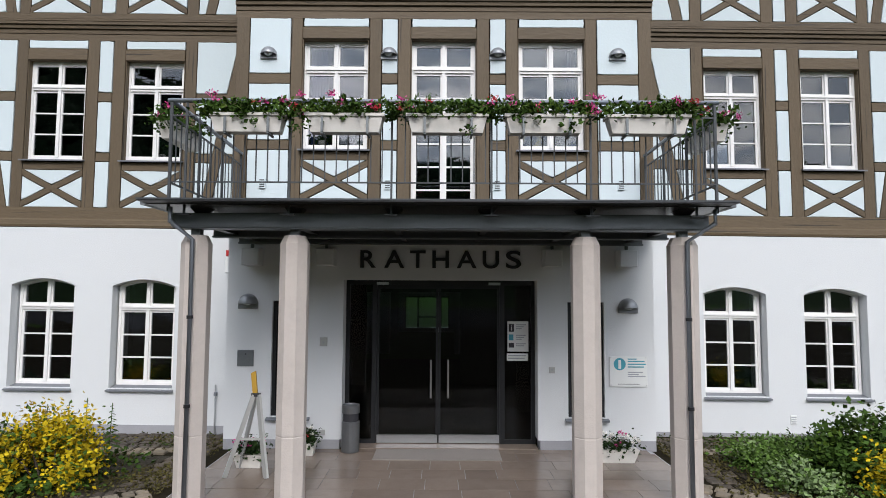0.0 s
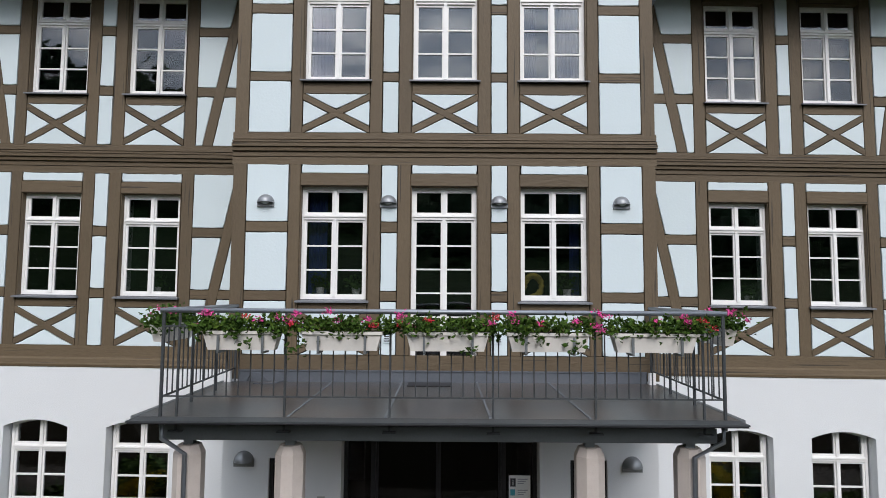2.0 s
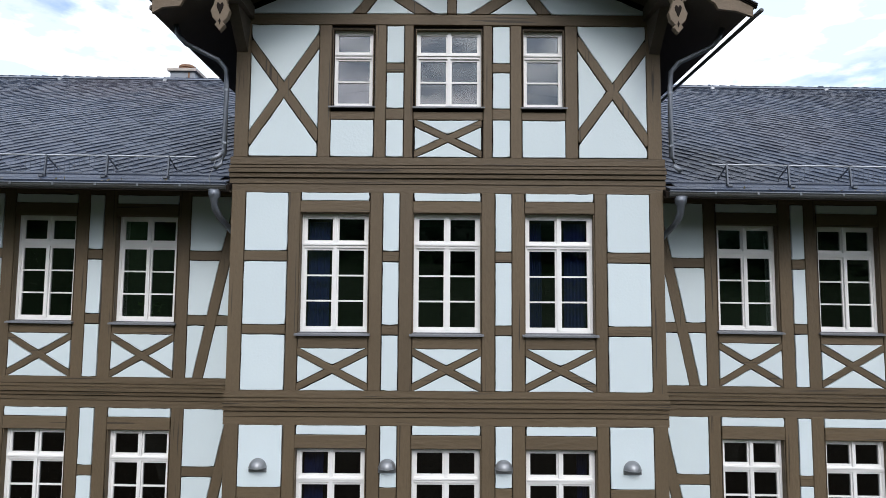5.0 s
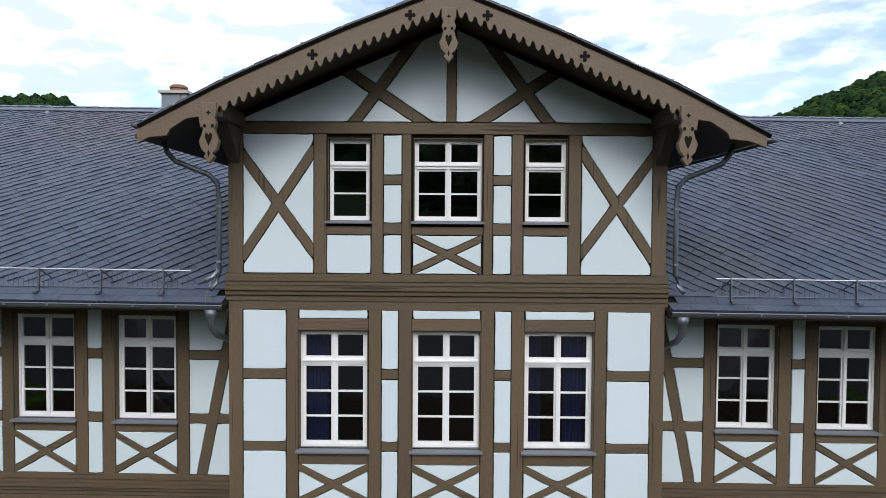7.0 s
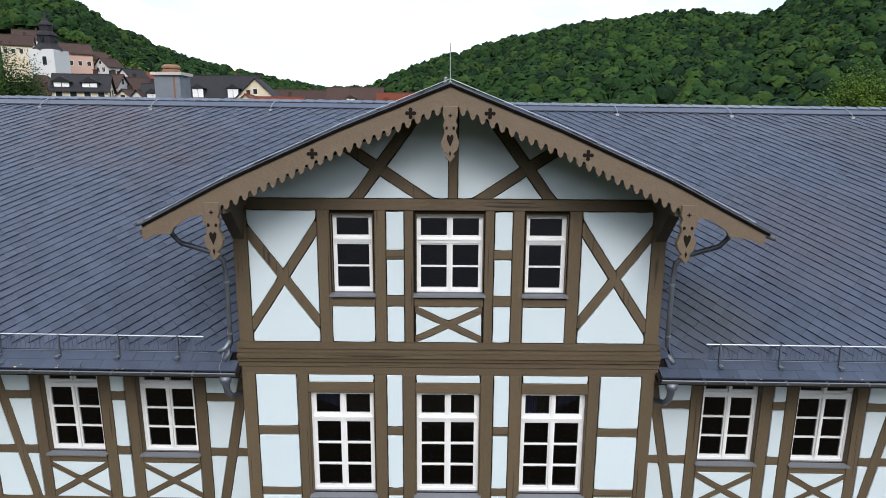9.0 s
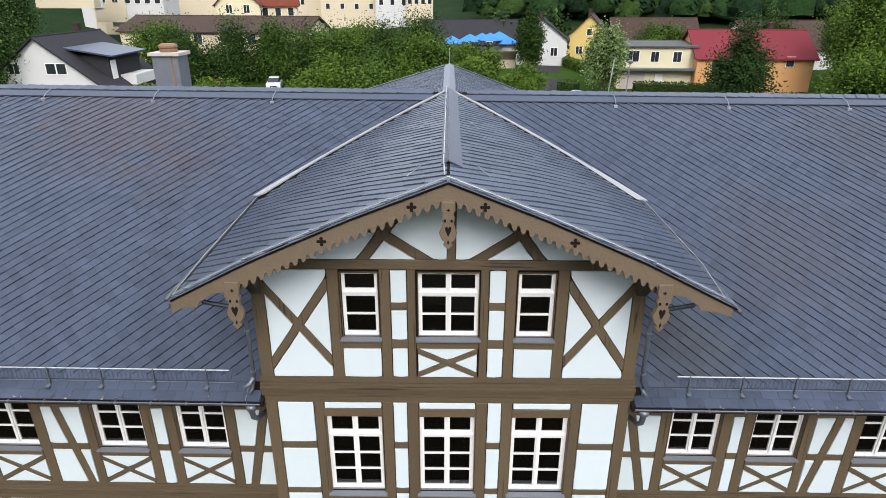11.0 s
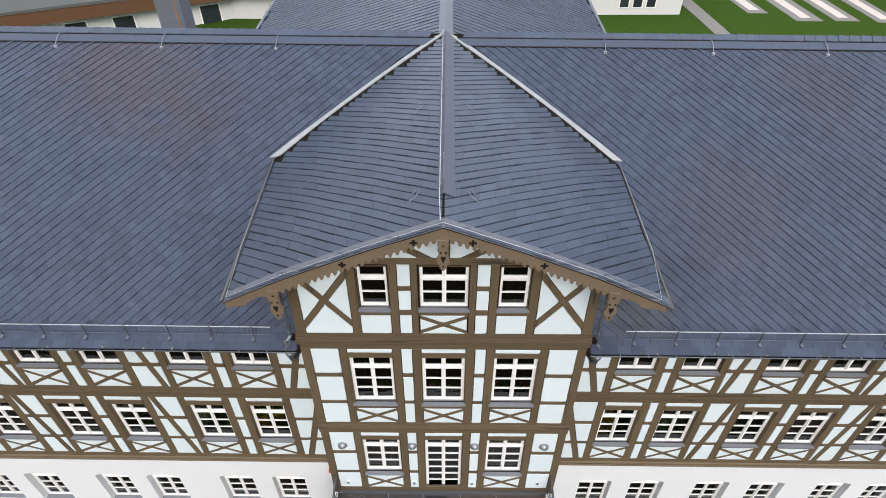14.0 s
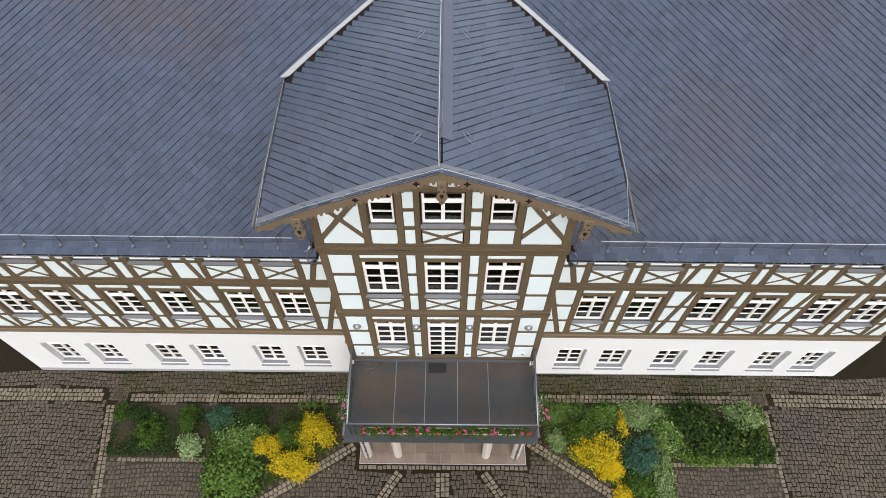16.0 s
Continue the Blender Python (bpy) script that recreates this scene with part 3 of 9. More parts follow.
for S in (S1, S2):
    for s in (-1, 1):
        post(wall_c, s * 3.0, s * 3.2, S["bot"] - 0.02, S["top"] + 0.02, 0)
        post(wall_c, s * 2.18, s * 2.35, S["bot"], S["top"], 0)
        post(wall_c, s * 0.96, s * 1.14, S["bot"], S["top"], 0)
        post(wall_c, s * 0.51, s * 0.70, S["bot"], S["top"], 0)
        for (a, b) in ((2.36, 2.99), (0.71, 0.95)):
            infill(wall_c, rect(s * a, s * b, S["r1"][1] + 0.005, S["top"]), 0)
            infill(wall_c, rect(s * a, s * b, S["r2"][1] + 0.005, S["r1"][0] - 0.005), 0)
            infill(wall_c, rect(s * a, s * b, S["bot"], S["r2"][0] - 0.005), 0)
            for r in (S["r1"], S["r2"]):
                post(wall_c, s * a, s * b, r[0], r[1], 0, "timber_rail")
    for i, (a, b) in enumerate(((-2.17, -1.15), (-0.5, 0.5), (1.15, 2.17))):
        infill(wall_c, rect(a + 0.005, b - 0.005, S["lint"] + 0.005, S["top"]), 0)
        post(wall_c, a - 0.006, b + 0.006, S["wtop"], S["lint"], -0.012, "timber_lintel")
        door_bay = S is S1 and i == 1
        wx = WCH[i]
        if not door_bay:
            post(wall_c, a, b, S["xt"], S["wbot"] - 0.05, 0, "timber_rail")
            cross_bay(wall_c, a, b, S["bot"], S["xt"], 0)
            window(wx[0], wx[1], S["wbot"], S["wtop"], 0.0)
        else:
            window(wx[0], wx[1], 3.42, S["wtop"], 0.0, rows=6, top=0.165, sill=False, label="white-painted glazed balcony door with many panes")
band(wall_c, -3.22, 3.22, 6.52, 0, 0.49)
band(wall_c, -3.24, 3.24, 9.91, 0, 0.53)
post(wall_c, -3.2, 3.2, 3.30, 3.655, 0.004, "timber_rail")
# third storey
for s in (-1, 1):
    post(wall_c, s * 2.99, s * 3.2, 10.44, 12.66, 0)
    post(wall_c, s * 1.765, s * 1.945, 10.44, 12.48, 0)
    post(wall_c, s * 0.94, s * 1.105, 10.44, 12.48, 0)
    post(wall_c, s * 0.53, s * 0.66, 10.44, 12.48, 0)
    x0, x1 = sorted((s * 1.955, s * 2.98))
    xi, xo = s * 1.925, s * 3.01
    lines = [(xi, 12.28, xo, 10.66, 0.13), (xi, 10.72, xo, 12.20, 0.13)]
    for q in split(rect(x0, x1, 10.45, 12.48), lines):
        infill(wall_c, q, 0)
    for l in lines:
        cut_brace(wall_c, l, x0 - 0.004, x1 + 0.004, 10.44, 12.48, 0)
    for z0, z1 in ((11.89, 12.47), (11.19, 11.75), (10.45, 11.02)):
        infill(wall_c, rect(s * 0.67, s * 0.93, z0, z1), 0)
    for z0, z1 in ((11.755, 11.885), (11.025, 11.185)):
        post(wall_c, s * 0.665, s * 0.935, z0, z1, 0, "timber_rail")
    post(wall_c, s * 1.11, s * 1.765, 11.02, 11.14, 0, "timber_rail")
    infill(wall_c, rect(s * 1.115, s * 1.76, 10.45, 11.015), 0)
    window(s * 1.13, s * 1.745, 11.225, 12.425, 0.0, rows=2, double=False, top=0.33, reveal=0.09, fw=0.036, cw=0.032)
post(wall_c, -0.52, 0.52, 11.02, 11.14, 0, "timber_rail")
cross_bay(wall_c, -0.5, 0.5, 10.45, 11.015, 0)
window(-0.49, 0.51, 11.225, 12.425, 0.0, rows=2, top=0.33, reveal=0.09, fw=0.036, cw=0.032)
post(wall_c, -3.2, 3.2, 12.485, 12.65, -0.006, "timber_rail")
# gable
gable = [(-3.16, 12.66), (3.16, 12.66), (0, 14.06)]
part("wall_core", Geo().slab(gable, 0.05, 0.34), "gap", wall_c)
post(wall_c, -0.015, 0.115, 12.66, 13.95, -0.012)
for s in (-1, 1):
    half = [(s * 0.07 + 0.05, 12.66), (s * 3.1, 12.66), (s * 0.07 + 0.05, 14.0)]
    la = (s * 0.33 + 0.05, 12.6, s * 1.75 + 0.05, 13.55, 0.15)
    lb = (s * 1.45 + 0.05, 12.6, s * 0.45 + 0.05, 13.95, 0.15)
    for q in split(half, [la, lb]):
        infill(wall_c, q, 0)
    for l in (la, lb):
        cut = clip(clip(line_poly(l), (0, 12.66), (0, 1)), (s * 3.1, 12.66), (-s * 0.443, -1.0))
        part("timber_brace", Geo().slab(cut, -0.008 if l is la else -0.011, 0.05, 0.005), "timber", wall_c)
# returns of the centre block
for s in (-1, 1):
    part("side_wall", Geo().box(s * 3.2, s * 2.9, 0.345, 1.3, 3.3, 12.66), "plaster", wall_c)
    part("side_post", Geo().box(s * 3.205, s * 2.95, 0.062, 0.343, 3.3, 12.66), "timber", wall_c)

# ---- wings ----
YW, YG = 1.0, 0.93
ENDS = {-1: 16.2, 1: 15.63}
W1 = dict(top=6.52, lint=6.37, wtop=6.175, wbot=4.46, xt=4.275, bot=3.64, r1=(5.46, 5.61), r2=(4.43, 4.575))
W2 = dict(top=9.975, lint=9.825, wtop=9.63, wbot=7.895, xt=7.70, bot=7.005, r1=(8.915, 9.06), r2=(7.86, 8.01))
WING_WINDOWS = {-1: (4.42, 6.09, 8.29, 9.96, 12.06, 13.73), 1: (4.42, 6.07, 8.22, 9.87, 11.97, 13.62)}
sagging[0] = SAG
for s, nm in ((-1, "wall_wing_west"), (1, "wall_wing_east")):
    PAIRS, END = WING_WINDOWS[s], ENDS[s]
    wl = thing(nm, (s * 9.7, YW, 3.3), "timber-framed wing wall, white infill panels between brown beams", "wall", kind="structure")
    hs = []
    for p in PAIRS:
        for S in (W1, W2):
            a, b = sorted((s * (p + 0.005), s * (p + 1.005)))
            hs.append((a, b, S["wbot"], S["wtop"]))
    a, b = sorted((s * 2.9, s * END))
    part("wall_core", backing(a, b, 3.28, 10.5, YW, hs), "gap", wl)
    for S in (W1, W2):
        posts = [(4.22, 4.41)]
        for k in (0, 2, 4):
            p, q = PAIRS[k], PAIRS[k + 1]
            posts += [(p + 1.02, p + 1.22), (q - 0.20, q - 0.01), (q + 1.02, q + 1.20)]
            if k:
                posts.append((p - 0.21, p - 0.01))
            zs = (S["r1"], S["r2"])
            n0, n1 = p + 1.23, q - 0.21
            infill(wl, rect(s * n0, s * n1, zs[0][1] + 0.005, S["top"]), YW)
            infill(wl, rect(s * n0, s * n1, zs[1][1] + 0.005, zs[0][0] - 0.005), YW)
            infill(wl, rect(s * n0, s * n1, S["bot"], zs[1][0] - 0.005), YW)
            for r in zs:
                post(wl, s * n0, s * n1, r[0], r[1], YW, "timber_rail")
        posts.append((END - 0.2, END))
        for a, b in posts:
            post(wl, s * a, s * b, S["bot"] - 0.02, S["top"] + (0.02 if S is W1 else 0.4), YW)
        for p in PAIRS:
            a, b = s * p, s * (p + 1.01)
            infill(wl, rect(a, b, S["lint"] + 0.005, S["top"]), YW)
            post(wl, a, b, S["wtop"], S["lint"], YW - 0.012, "timber_lintel")
            post(wl, a, b, S["xt"], S["wbot"] - 0.05, YW, "timber_rail")
            cross_bay(wl, a, b, S["bot"], S["xt"], YW)
            window(s * (p + 0.005), s * (p + 1.005), S["wbot"], S["wtop"], YW, reveal=0.10)
        # braced bays: by the centre block, between the pairs, and at the end
        bays = [(3.2, 4.21, (3.44, S["top"] - 0.12, 4.02, S["bot"] - 0.05))]
        for k in (0, 2):
            q, p = PAIRS[k + 1] + 1.21, PAIRS[k + 2] - 0.22
            bays.append((q, p, (p - 0.08, S["top"] + 0.05, q + 0.12, S["bot"] - 0.05)))
        bays.append((PAIRS[5] + 1.21, END - 0.21, (END - 0.28, S["top"], PAIRS[5] + 1.3, S["bot"] - 0.05)))
        for x0, x1, l in bays:
            line = (s * l[0], l[1], s * l[2], l[3], 0.16)
            zz = [S["bot"], S["r2"][0] - 0.005, S["r2"][1] + 0.005, S["r1"][0] - 0.005, S["r1"][1] + 0.005, S["top"]]
            for i in (0, 2, 4):
                for q in split(rect(s * x0, s * x1, zz[i], zz[i + 1]), [line]):
                    infill(wl, q, YW)
            for r in (S["r1"], S["r2"]):
                post(wl, s * x0, s * x1, r[0], r[1], YW + 0.002, "timber_rail")
            cut_brace(wl, line, s * x0, s * x1, S["bot"], S["top"], YW)
    band(wl, s * 3.2, s * END, 6.52, YW, 0.485)
    post(wl, s * 3.2, s * END, 9.975, 10.32, YW + 0.004, "timber_rail")
    part("moulded_beam", Geo().run_x([(YW + 0.05, 3.30), (YW - 0.075, 3.30), (YW - 0.085, 3.34), (YW - 0.05, 3.36), (YW - 0.045, 3.42), (YW - 0.005, 3.45), (YW - 0.005, 3.64), (YW + 0.05, 3.64)], s * 3.2, s * END), "timber_h", wl)

# ---- ground floor walls ----
GROUND_WINDOWS = {-1: [4.41, 6.08, 8.42, 10.04, 12.31, 13.95], 1: [4.30, 5.96, 8.04, 9.79, 11.89, 13.53]}
for s, nm in ((-1, "wall_ground_west"), (1, "wall_ground_east")):
    wl = thing(nm, (s * 9.7, YG, 0), "smooth white rendered ground-floor wall with a grey plinth", "wall", kind="structure")
    g = Geo()
    GW, END = GROUND_WINDOWS[s], ENDS[s]
    Z0, Z1, ZB, ZS, AR = 0.085, 3.29, 0.665, 2.335, 0.11
    xs = [2.9] + [v for p in GW for v in (p, p + 1.04)] + [END]
    for i in range(0, len(xs), 2):
        g.box(s * xs[i], s * xs[i + 1], YG, YG + 0.42, Z0, Z1)
    for p in GW:
        g.box(s * p, s * (p + 1.04), YG, YG + 0.42, Z0, ZB)
        n = 10
        for i in range(n):
            a, b = p + 1.04 * i / n, p + 1.04 * (i + 1) / n
            za, zb = [ZS + AR * (1 - (2 * (v - p) / 1.04 - 1) ** 2) for v in (a, b)]
            if s < 0:
                a, b, za, zb = -b, -a, zb, za
            g.hexa([(a, YG, za), (b, YG, zb), (b, YG + 0.42, zb), (a, YG + 0.42, za), (a, YG, Z1), (b, YG, Z1), (b, YG + 0.42, Z1), (a, YG + 0.42, Z1)])
        window(s * (p + 0.025), s * (p + 1.015), ZB + 0.03, ZS + AR, YG, arch=AR, reveal=0.18, sill=False, label="white arched casement window in a deep plastered reveal")
        a, b = sorted((s * (p - 0.03), s * (p + 1.07)))
        part_at("window_sill", Geo().hexa([(a, YG - 0.05, ZB - 0.05), (b, YG - 0.05, ZB - 0.05), (b - 0.05, YG + 0.19, ZB + 0.0), (a + 0.05, YG + 0.19, ZB + 0.0),
                                   (a, YG - 0.05, ZB - 0.025), (b, YG - 0.05, ZB - 0.025), (b - 0.05, YG + 0.19, ZB + 0.035), (a + 0.05, YG + 0.19, ZB + 0.035)]), "sill", wl)
    part("wall_body", g, "render", wl)
    part("plinth", Geo().box(s * 3.2, s * END, YG - 0.012, YG + 0.4, -0.2, Z0), "plinth", wl)
    part("end_wall", Geo().box(s * END, s * (END - 0.3), YG + 0.42, 13.6, -0.2, 10.4), "render", wl)

sagging[0] = 0.0
wall_e = thing("wall_entrance", (0, 0, 0), "white rendered entrance wall under the balcony, with narrow slit windows", "wall", kind="structure")
g = Geo()
DX0, DX1, DZ = -1.48, 1.42, 2.48
slits = [(-2.54, -2.0), (1.87, 2.41)]
xs = [(-3.22, slits[0][0]), (slits[0][1], DX0), (DX1, slits[1][0]), (slits[1][1], 3.16)]
for a, b in xs:
    g.box(a, b, 0, 0.35, 0.13, 3.3)
g.box(DX0, DX1, 0, 0.35, DZ, 3.3)
for a, b in slits:
    g.box(a, b, 0, 0.35, 2.16, 3.3)
    g.box(a, b, 0, 0.35, 0.13, 0.46)
for s, e in ((-1, -3.22), (1, 3.16)):
    g.box(e, e - s * 0.3, 0.35, YG, 0.13, 3.3)
part("wall_body", g, "render", wall_e)
g = Geo()
for a, b in ((-3.215, DX0 - 0.03), (DX1 + 0.03, 3.155)):
    g.box(a, b, -0.012, 0.3, -0.2, 0.13)
part("plinth", g, "plinth", wall_e)
for a, b in slits:
    w = thing("window_%d" % (window_count[0] + 1), ((a + b) / 2, 0, 0.46), "tall narrow slit window in an anthracite metal frame", "window", "windows", "structure")
    window_count[0] += 1
    g = Geo().box(a, a + 0.05, 0.06, 0.14, 0.46, 2.16).box(b - 0.05, b, 0.06, 0.14, 0.46, 2.16).box(a + 0.05, b - 0.05, 0.06, 0.14, 2.1, 2.16).box(a + 0.05, b - 0.05, 0.06, 0.14, 0.46, 0.52)
    part_at("window_frame", g, "doorframe", w)
    part_at("pane", Geo().box(a + 0.05, b - 0.05, 0.10, 0.106, 0.52, 2.1), "doorpane", w).visible_shadow = False
    part_at("window_sill", Geo().hexa([(a - 0.05, -0.08, 0.41), (b + 0.05, -0.08, 0.41), (b + 0.05, 0.12, 0.45), (a - 0.05, 0.12, 0.45), (a - 0.05, -0.08, 0.435), (b + 0.05, -0.08, 0.435), (b + 0.05, 0.12, 0.475), (a - 0.05, 0.12, 0.475)]), "sill", w)

# ---- inside: unseen floors, partitions and back wall, near-black so the rooms look unlit ----
rooms = thing("interior_walls", (0, 7, 0), "unseen interior walls and floors, near-black to stand for unlit rooms", "wall", kind="structure")
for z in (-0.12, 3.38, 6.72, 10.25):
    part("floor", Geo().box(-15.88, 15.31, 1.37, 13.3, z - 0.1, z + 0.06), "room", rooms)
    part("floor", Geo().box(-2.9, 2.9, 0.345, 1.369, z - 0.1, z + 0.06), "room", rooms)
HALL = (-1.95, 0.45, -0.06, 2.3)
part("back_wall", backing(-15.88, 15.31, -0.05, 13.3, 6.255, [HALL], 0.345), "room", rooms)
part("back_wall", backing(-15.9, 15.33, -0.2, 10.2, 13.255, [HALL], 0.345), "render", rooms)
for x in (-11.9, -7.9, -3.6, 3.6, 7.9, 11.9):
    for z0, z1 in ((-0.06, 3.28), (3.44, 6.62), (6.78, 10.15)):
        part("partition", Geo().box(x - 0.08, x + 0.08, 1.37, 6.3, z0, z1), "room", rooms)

# ---- roofs ----
PROF = [(-0.13, 9.985), (0.12, 10.09), (0.6, 10.36), (1.3, 10.82), (2.5, 11.58), (3.8, 12.36), (5.6, 13.38), (6.64, 13.92), (7.24, 14.20)]


def zm(y):
    for (a, za), (b, zb) in zip(PROF, PROF[1:]):
        if y <= b:
            return za + (zb - za) * (y - a) / (b - a)
    return PROF[-1][1] - 0.58 * (y - PROF[-1][0])


DPROF = [(0.0, 14.24), (1.4, 13.69), (2.85, 13.05), (4.15, 12.38), (4.6, 12.17)]


def zd(x):
    x = abs(x)
    for (a, za), (b, zb) in zip(DPROF, DPROF[1:]):
        if x <= b:
            return za + (zb - za) * (x - a) / (b - a)
    return DPROF[-1][1]


YF, BEND, TOP = -0.98, 3.87, 7.20        # front edge, foot and head of the valleys


def dormer_edge(y, s):
    """How far the cross roof reaches to the side at depth y."""
    a, b = (4.18, 4.20) if s > 0 else (4.03, 4.13)
    if y <= BEND:
        return a + (b - a) * (y - YF) / (BEND - YF)
    return max(0.0, b * (TOP - y) / (TOP - BEND))


X0, X1 = -16.75, 16.2
roof_main = thing("roof_main", (0, 7.2, 10), "long grey-blue slate roof of the main building", "roof", kind="structure")
sagging[0] = SAG
g = Geo()
ys = [p[0] for p in PROF]
for s in (-1, 1):
    # near-black under-layer, painting butt shadows between slates; open under the cross roof
    for a, b in zip(ys, ys[1:]):
        x_in, x_out = 3.2 if b < BEND else 0.0, abs(X0 if s < 0 else X1)
        q = [(s * x_in, a, zm(a) - 0.03), (s * x_out, a, zm(a) - 0.03), (s * x_out, b, zm(b) - 0.03), (s * x_in, b, zm(b) - 0.03)]
        lo = [(x, y, z - 0.09) for x, y, z in q]
        g.hexa(lo + q if s > 0 else [lo[1], lo[0], lo[3], lo[2], q[1], q[0], q[3], q[2]])
part("roof_deck", g, "gap", roof_main)
part("back_slope", Geo().hexa([(X0, 7.18, 14.02), (X1, 7.18, 14.02), (X1, 14.7, 9.6), (X0, 14.7, 9.6), (X0, 7.26, 14.16), (X1, 7.26, 14.16), (X1, 14.7, 9.7), (X0, 14.7, 9.7)]), "slate", roof_main)


def slate_tile(c, u, v, nrm, L, W, t=0.007, lift=(0.018, 0.010, 0.0, 0.004)):
    """One slate: corners from its centre, slanted so that its butt stands proud."""
    cs = [c - u * L / 2 - v * W / 2, c + u * L / 2 - v * W / 2, c + u * L / 2 + v * W / 2, c - u * L / 2 + v * W / 2]
    top = [p + nrm * (h + t) for p, h in zip(cs, lift)]
    bot = [p - nrm * 0.004 for p in cs]
    return [tuple(p) for p in bot + top]


TILE_F = [(4, 5, 6, 7), (0, 1, 5, 4), (1, 2, 6, 5), (3, 0, 4, 7)]
# slates laid on the diagonal in square courses
slates, near_slates = Geo(), []
arc = [0.0]
for (a, za), (b, zb) in zip(PROF, PROF[1:]):
    arc.append(arc[-1] + math.hypot(b - a, zb - za))


def along(d):
    """Depth and slope at distance d up the roof from the eave."""
    for i in range(len(arc) - 1):
        if d <= arc[i + 1] or i == len(arc) - 2:
            f = (d - arc[i]) / (arc[i + 1] - arc[i])
            y = PROF[i][0] + (PROF[i + 1][0] - PROF[i][0]) * f
            k = (PROF[i + 1][0] - PROF[i][0], PROF[i + 1][1] - PROF[i][1])
            n = math.hypot(*k)
            return y, Vector((0, k[0] / n, k[1] / n))


def tri_limits(x, d, y, s):
    return abs(x) > 3.22 if y < BEND - 0.1 else abs(x) > dormer_edge(y, s) - 0.04


SP = 0.265
for s in (-1, 1):
    nx, nd = int(13.8 / SP * 1.3), int(arc[-1] / (SP / 2)) + 1
    for j in range(nd):
        d = 0.62 + j * SP / 2
        if d > arc[-1] - 0.22:
            break
        y, up = along(d)
        nrm = Vector((1, 0, 0)).cross(up)
        for i in range(int(17.2 / SP)):
            x = s * (0.06 + (i + 0.5 * (j % 2)) * SP)
            if not X0 + 0.1 < x < X1 - 0.1 or not tri_limits(x, d, y, s):
                continue
            side = Vector((s, 0, 0))
            # the long butt lines climb towards the centre block
            u = (side * -0.7071 + up * 0.7071)
            v = (side * 0.7071 + up * 0.7071)
            c = Vector((x, y, zm(y))) + nrm * 0.002
            jt = rng.uniform(-0.006, 0.006)
            lift = [0.017 + jt, 0.014 + jt + rng.uniform(-0.003, 0.003), 0.0, 0.006 + jt * 0.4]
            q = slate_tile(c, u, v, nrm, SP * rng.uniform(0.685, 0.702), SP * rng.choice((0.690, 0.682, 0.672, 0.655)), lift=lift)
            f = [t[::-1] for t in TILE_F] if s < 0 else TILE_F
            if abs(abs(x) - 4.9) < 1.2 and 0.4 < y < 2.6 and len(near_slates) < 300:
                near_slates.append((q, f))
            else:
                slates.add(q, f)
    # eaves courses: two rows of straight slates
    for j, d in enumerate((0.10, 0.30, 0.50)):
        y, up = along(d)
        nrm = Vector((1, 0, 0)).cross(up)
        n = int(13.6 / 0.30)
        for i in range(n):
            x = s * (3.25 + 0.15 * (j % 2) + 0.15 + i * 0.30)
            if not X0 + 0.1 < x < X1 - 0.1:
                continue
            q = slate_tile(Vector((x, y, zm(y))), Vector((1, 0, 0)), up, nrm, 0.296, 0.235, lift=[0.016, 0.016, 0.0, 0.0])
            slates.add(q, TILE_F)
tagged(part("slates", slates, "slate", roof_main), kind="stuff")
for q, f in near_slates:
    part("slate", Geo().add(q, f), "slate", roof_main)
# ridge: capping slates over a slate strip, dark bars as shadow lines under both
R0, R1 = X0 + 0.1, X1 - 0.1
for ya, yb, up in ((6.775, 6.80, 0.03), (7.005, 7.03, 0.05)):
    part("joint", Geo().hexa([(R0, ya, zm(ya) + up - 0.03), (R1, ya, zm(ya) + up - 0.03), (R1, yb, zm(yb) + up - 0.03), (R0, yb, zm(yb) + up - 0.03), (R0, ya, zm(ya) + up), (R1, ya, zm(ya) + up), (R1, yb, zm(yb) + up), (R0, yb, zm(yb) + up)]), "gap", roof_main)
g = Geo()
x = R0
while x < R1 - 0.2:
    if abs(x + 0.15) > 0.35:
        k = rng.uniform(0.0, 0.012)
        # each cap is cut on the slant and laps over its neighbour
        g.hexa([(x, 7.03, zm(7.03) + 0.05), (x + 0.31, 7.03, zm(7.03) + 0.05), (x + 0.40, 7.25, 14.20), (x + 0.09, 7.25, 14.20), (x, 7.03, zm(7.03) + 0.072 + k), (x + 0.31, 7.03, zm(7.03) + 0.06), (x + 0.40, 7.25, 14.225), (x + 0.09, 7.25, 14.237 + k)])
    x += 0.30
tagged(part("ridge_slates", g, "slate2", roof_main), kind="stuff")
part("ridge_strip", Geo().hexa([(R0, 6.80, zm(6.80) + 0.02), (R1, 6.80, zm(6.80) + 0.02), (R1, 7.005, zm(7.005) + 0.03), (R0, 7.005, zm(7.005) + 0.03), (R0, 6.80, zm(6.80) + 0.044), (R1, 6.80, zm(6.80) + 0.044), (R1, 7.005, zm(7.005) + 0.05), (R0, 7.005, zm(7.005) + 0.05)]), "slate2", roof_main)

# soffits and rafter ends of the wings
for s in (-1, 1):
    a, b = sorted((s * 3.2, s * (ENDS[s] + 0.3)))
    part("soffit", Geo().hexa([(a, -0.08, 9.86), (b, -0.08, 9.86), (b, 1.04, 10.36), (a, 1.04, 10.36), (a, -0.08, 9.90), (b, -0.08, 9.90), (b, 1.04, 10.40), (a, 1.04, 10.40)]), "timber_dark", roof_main)

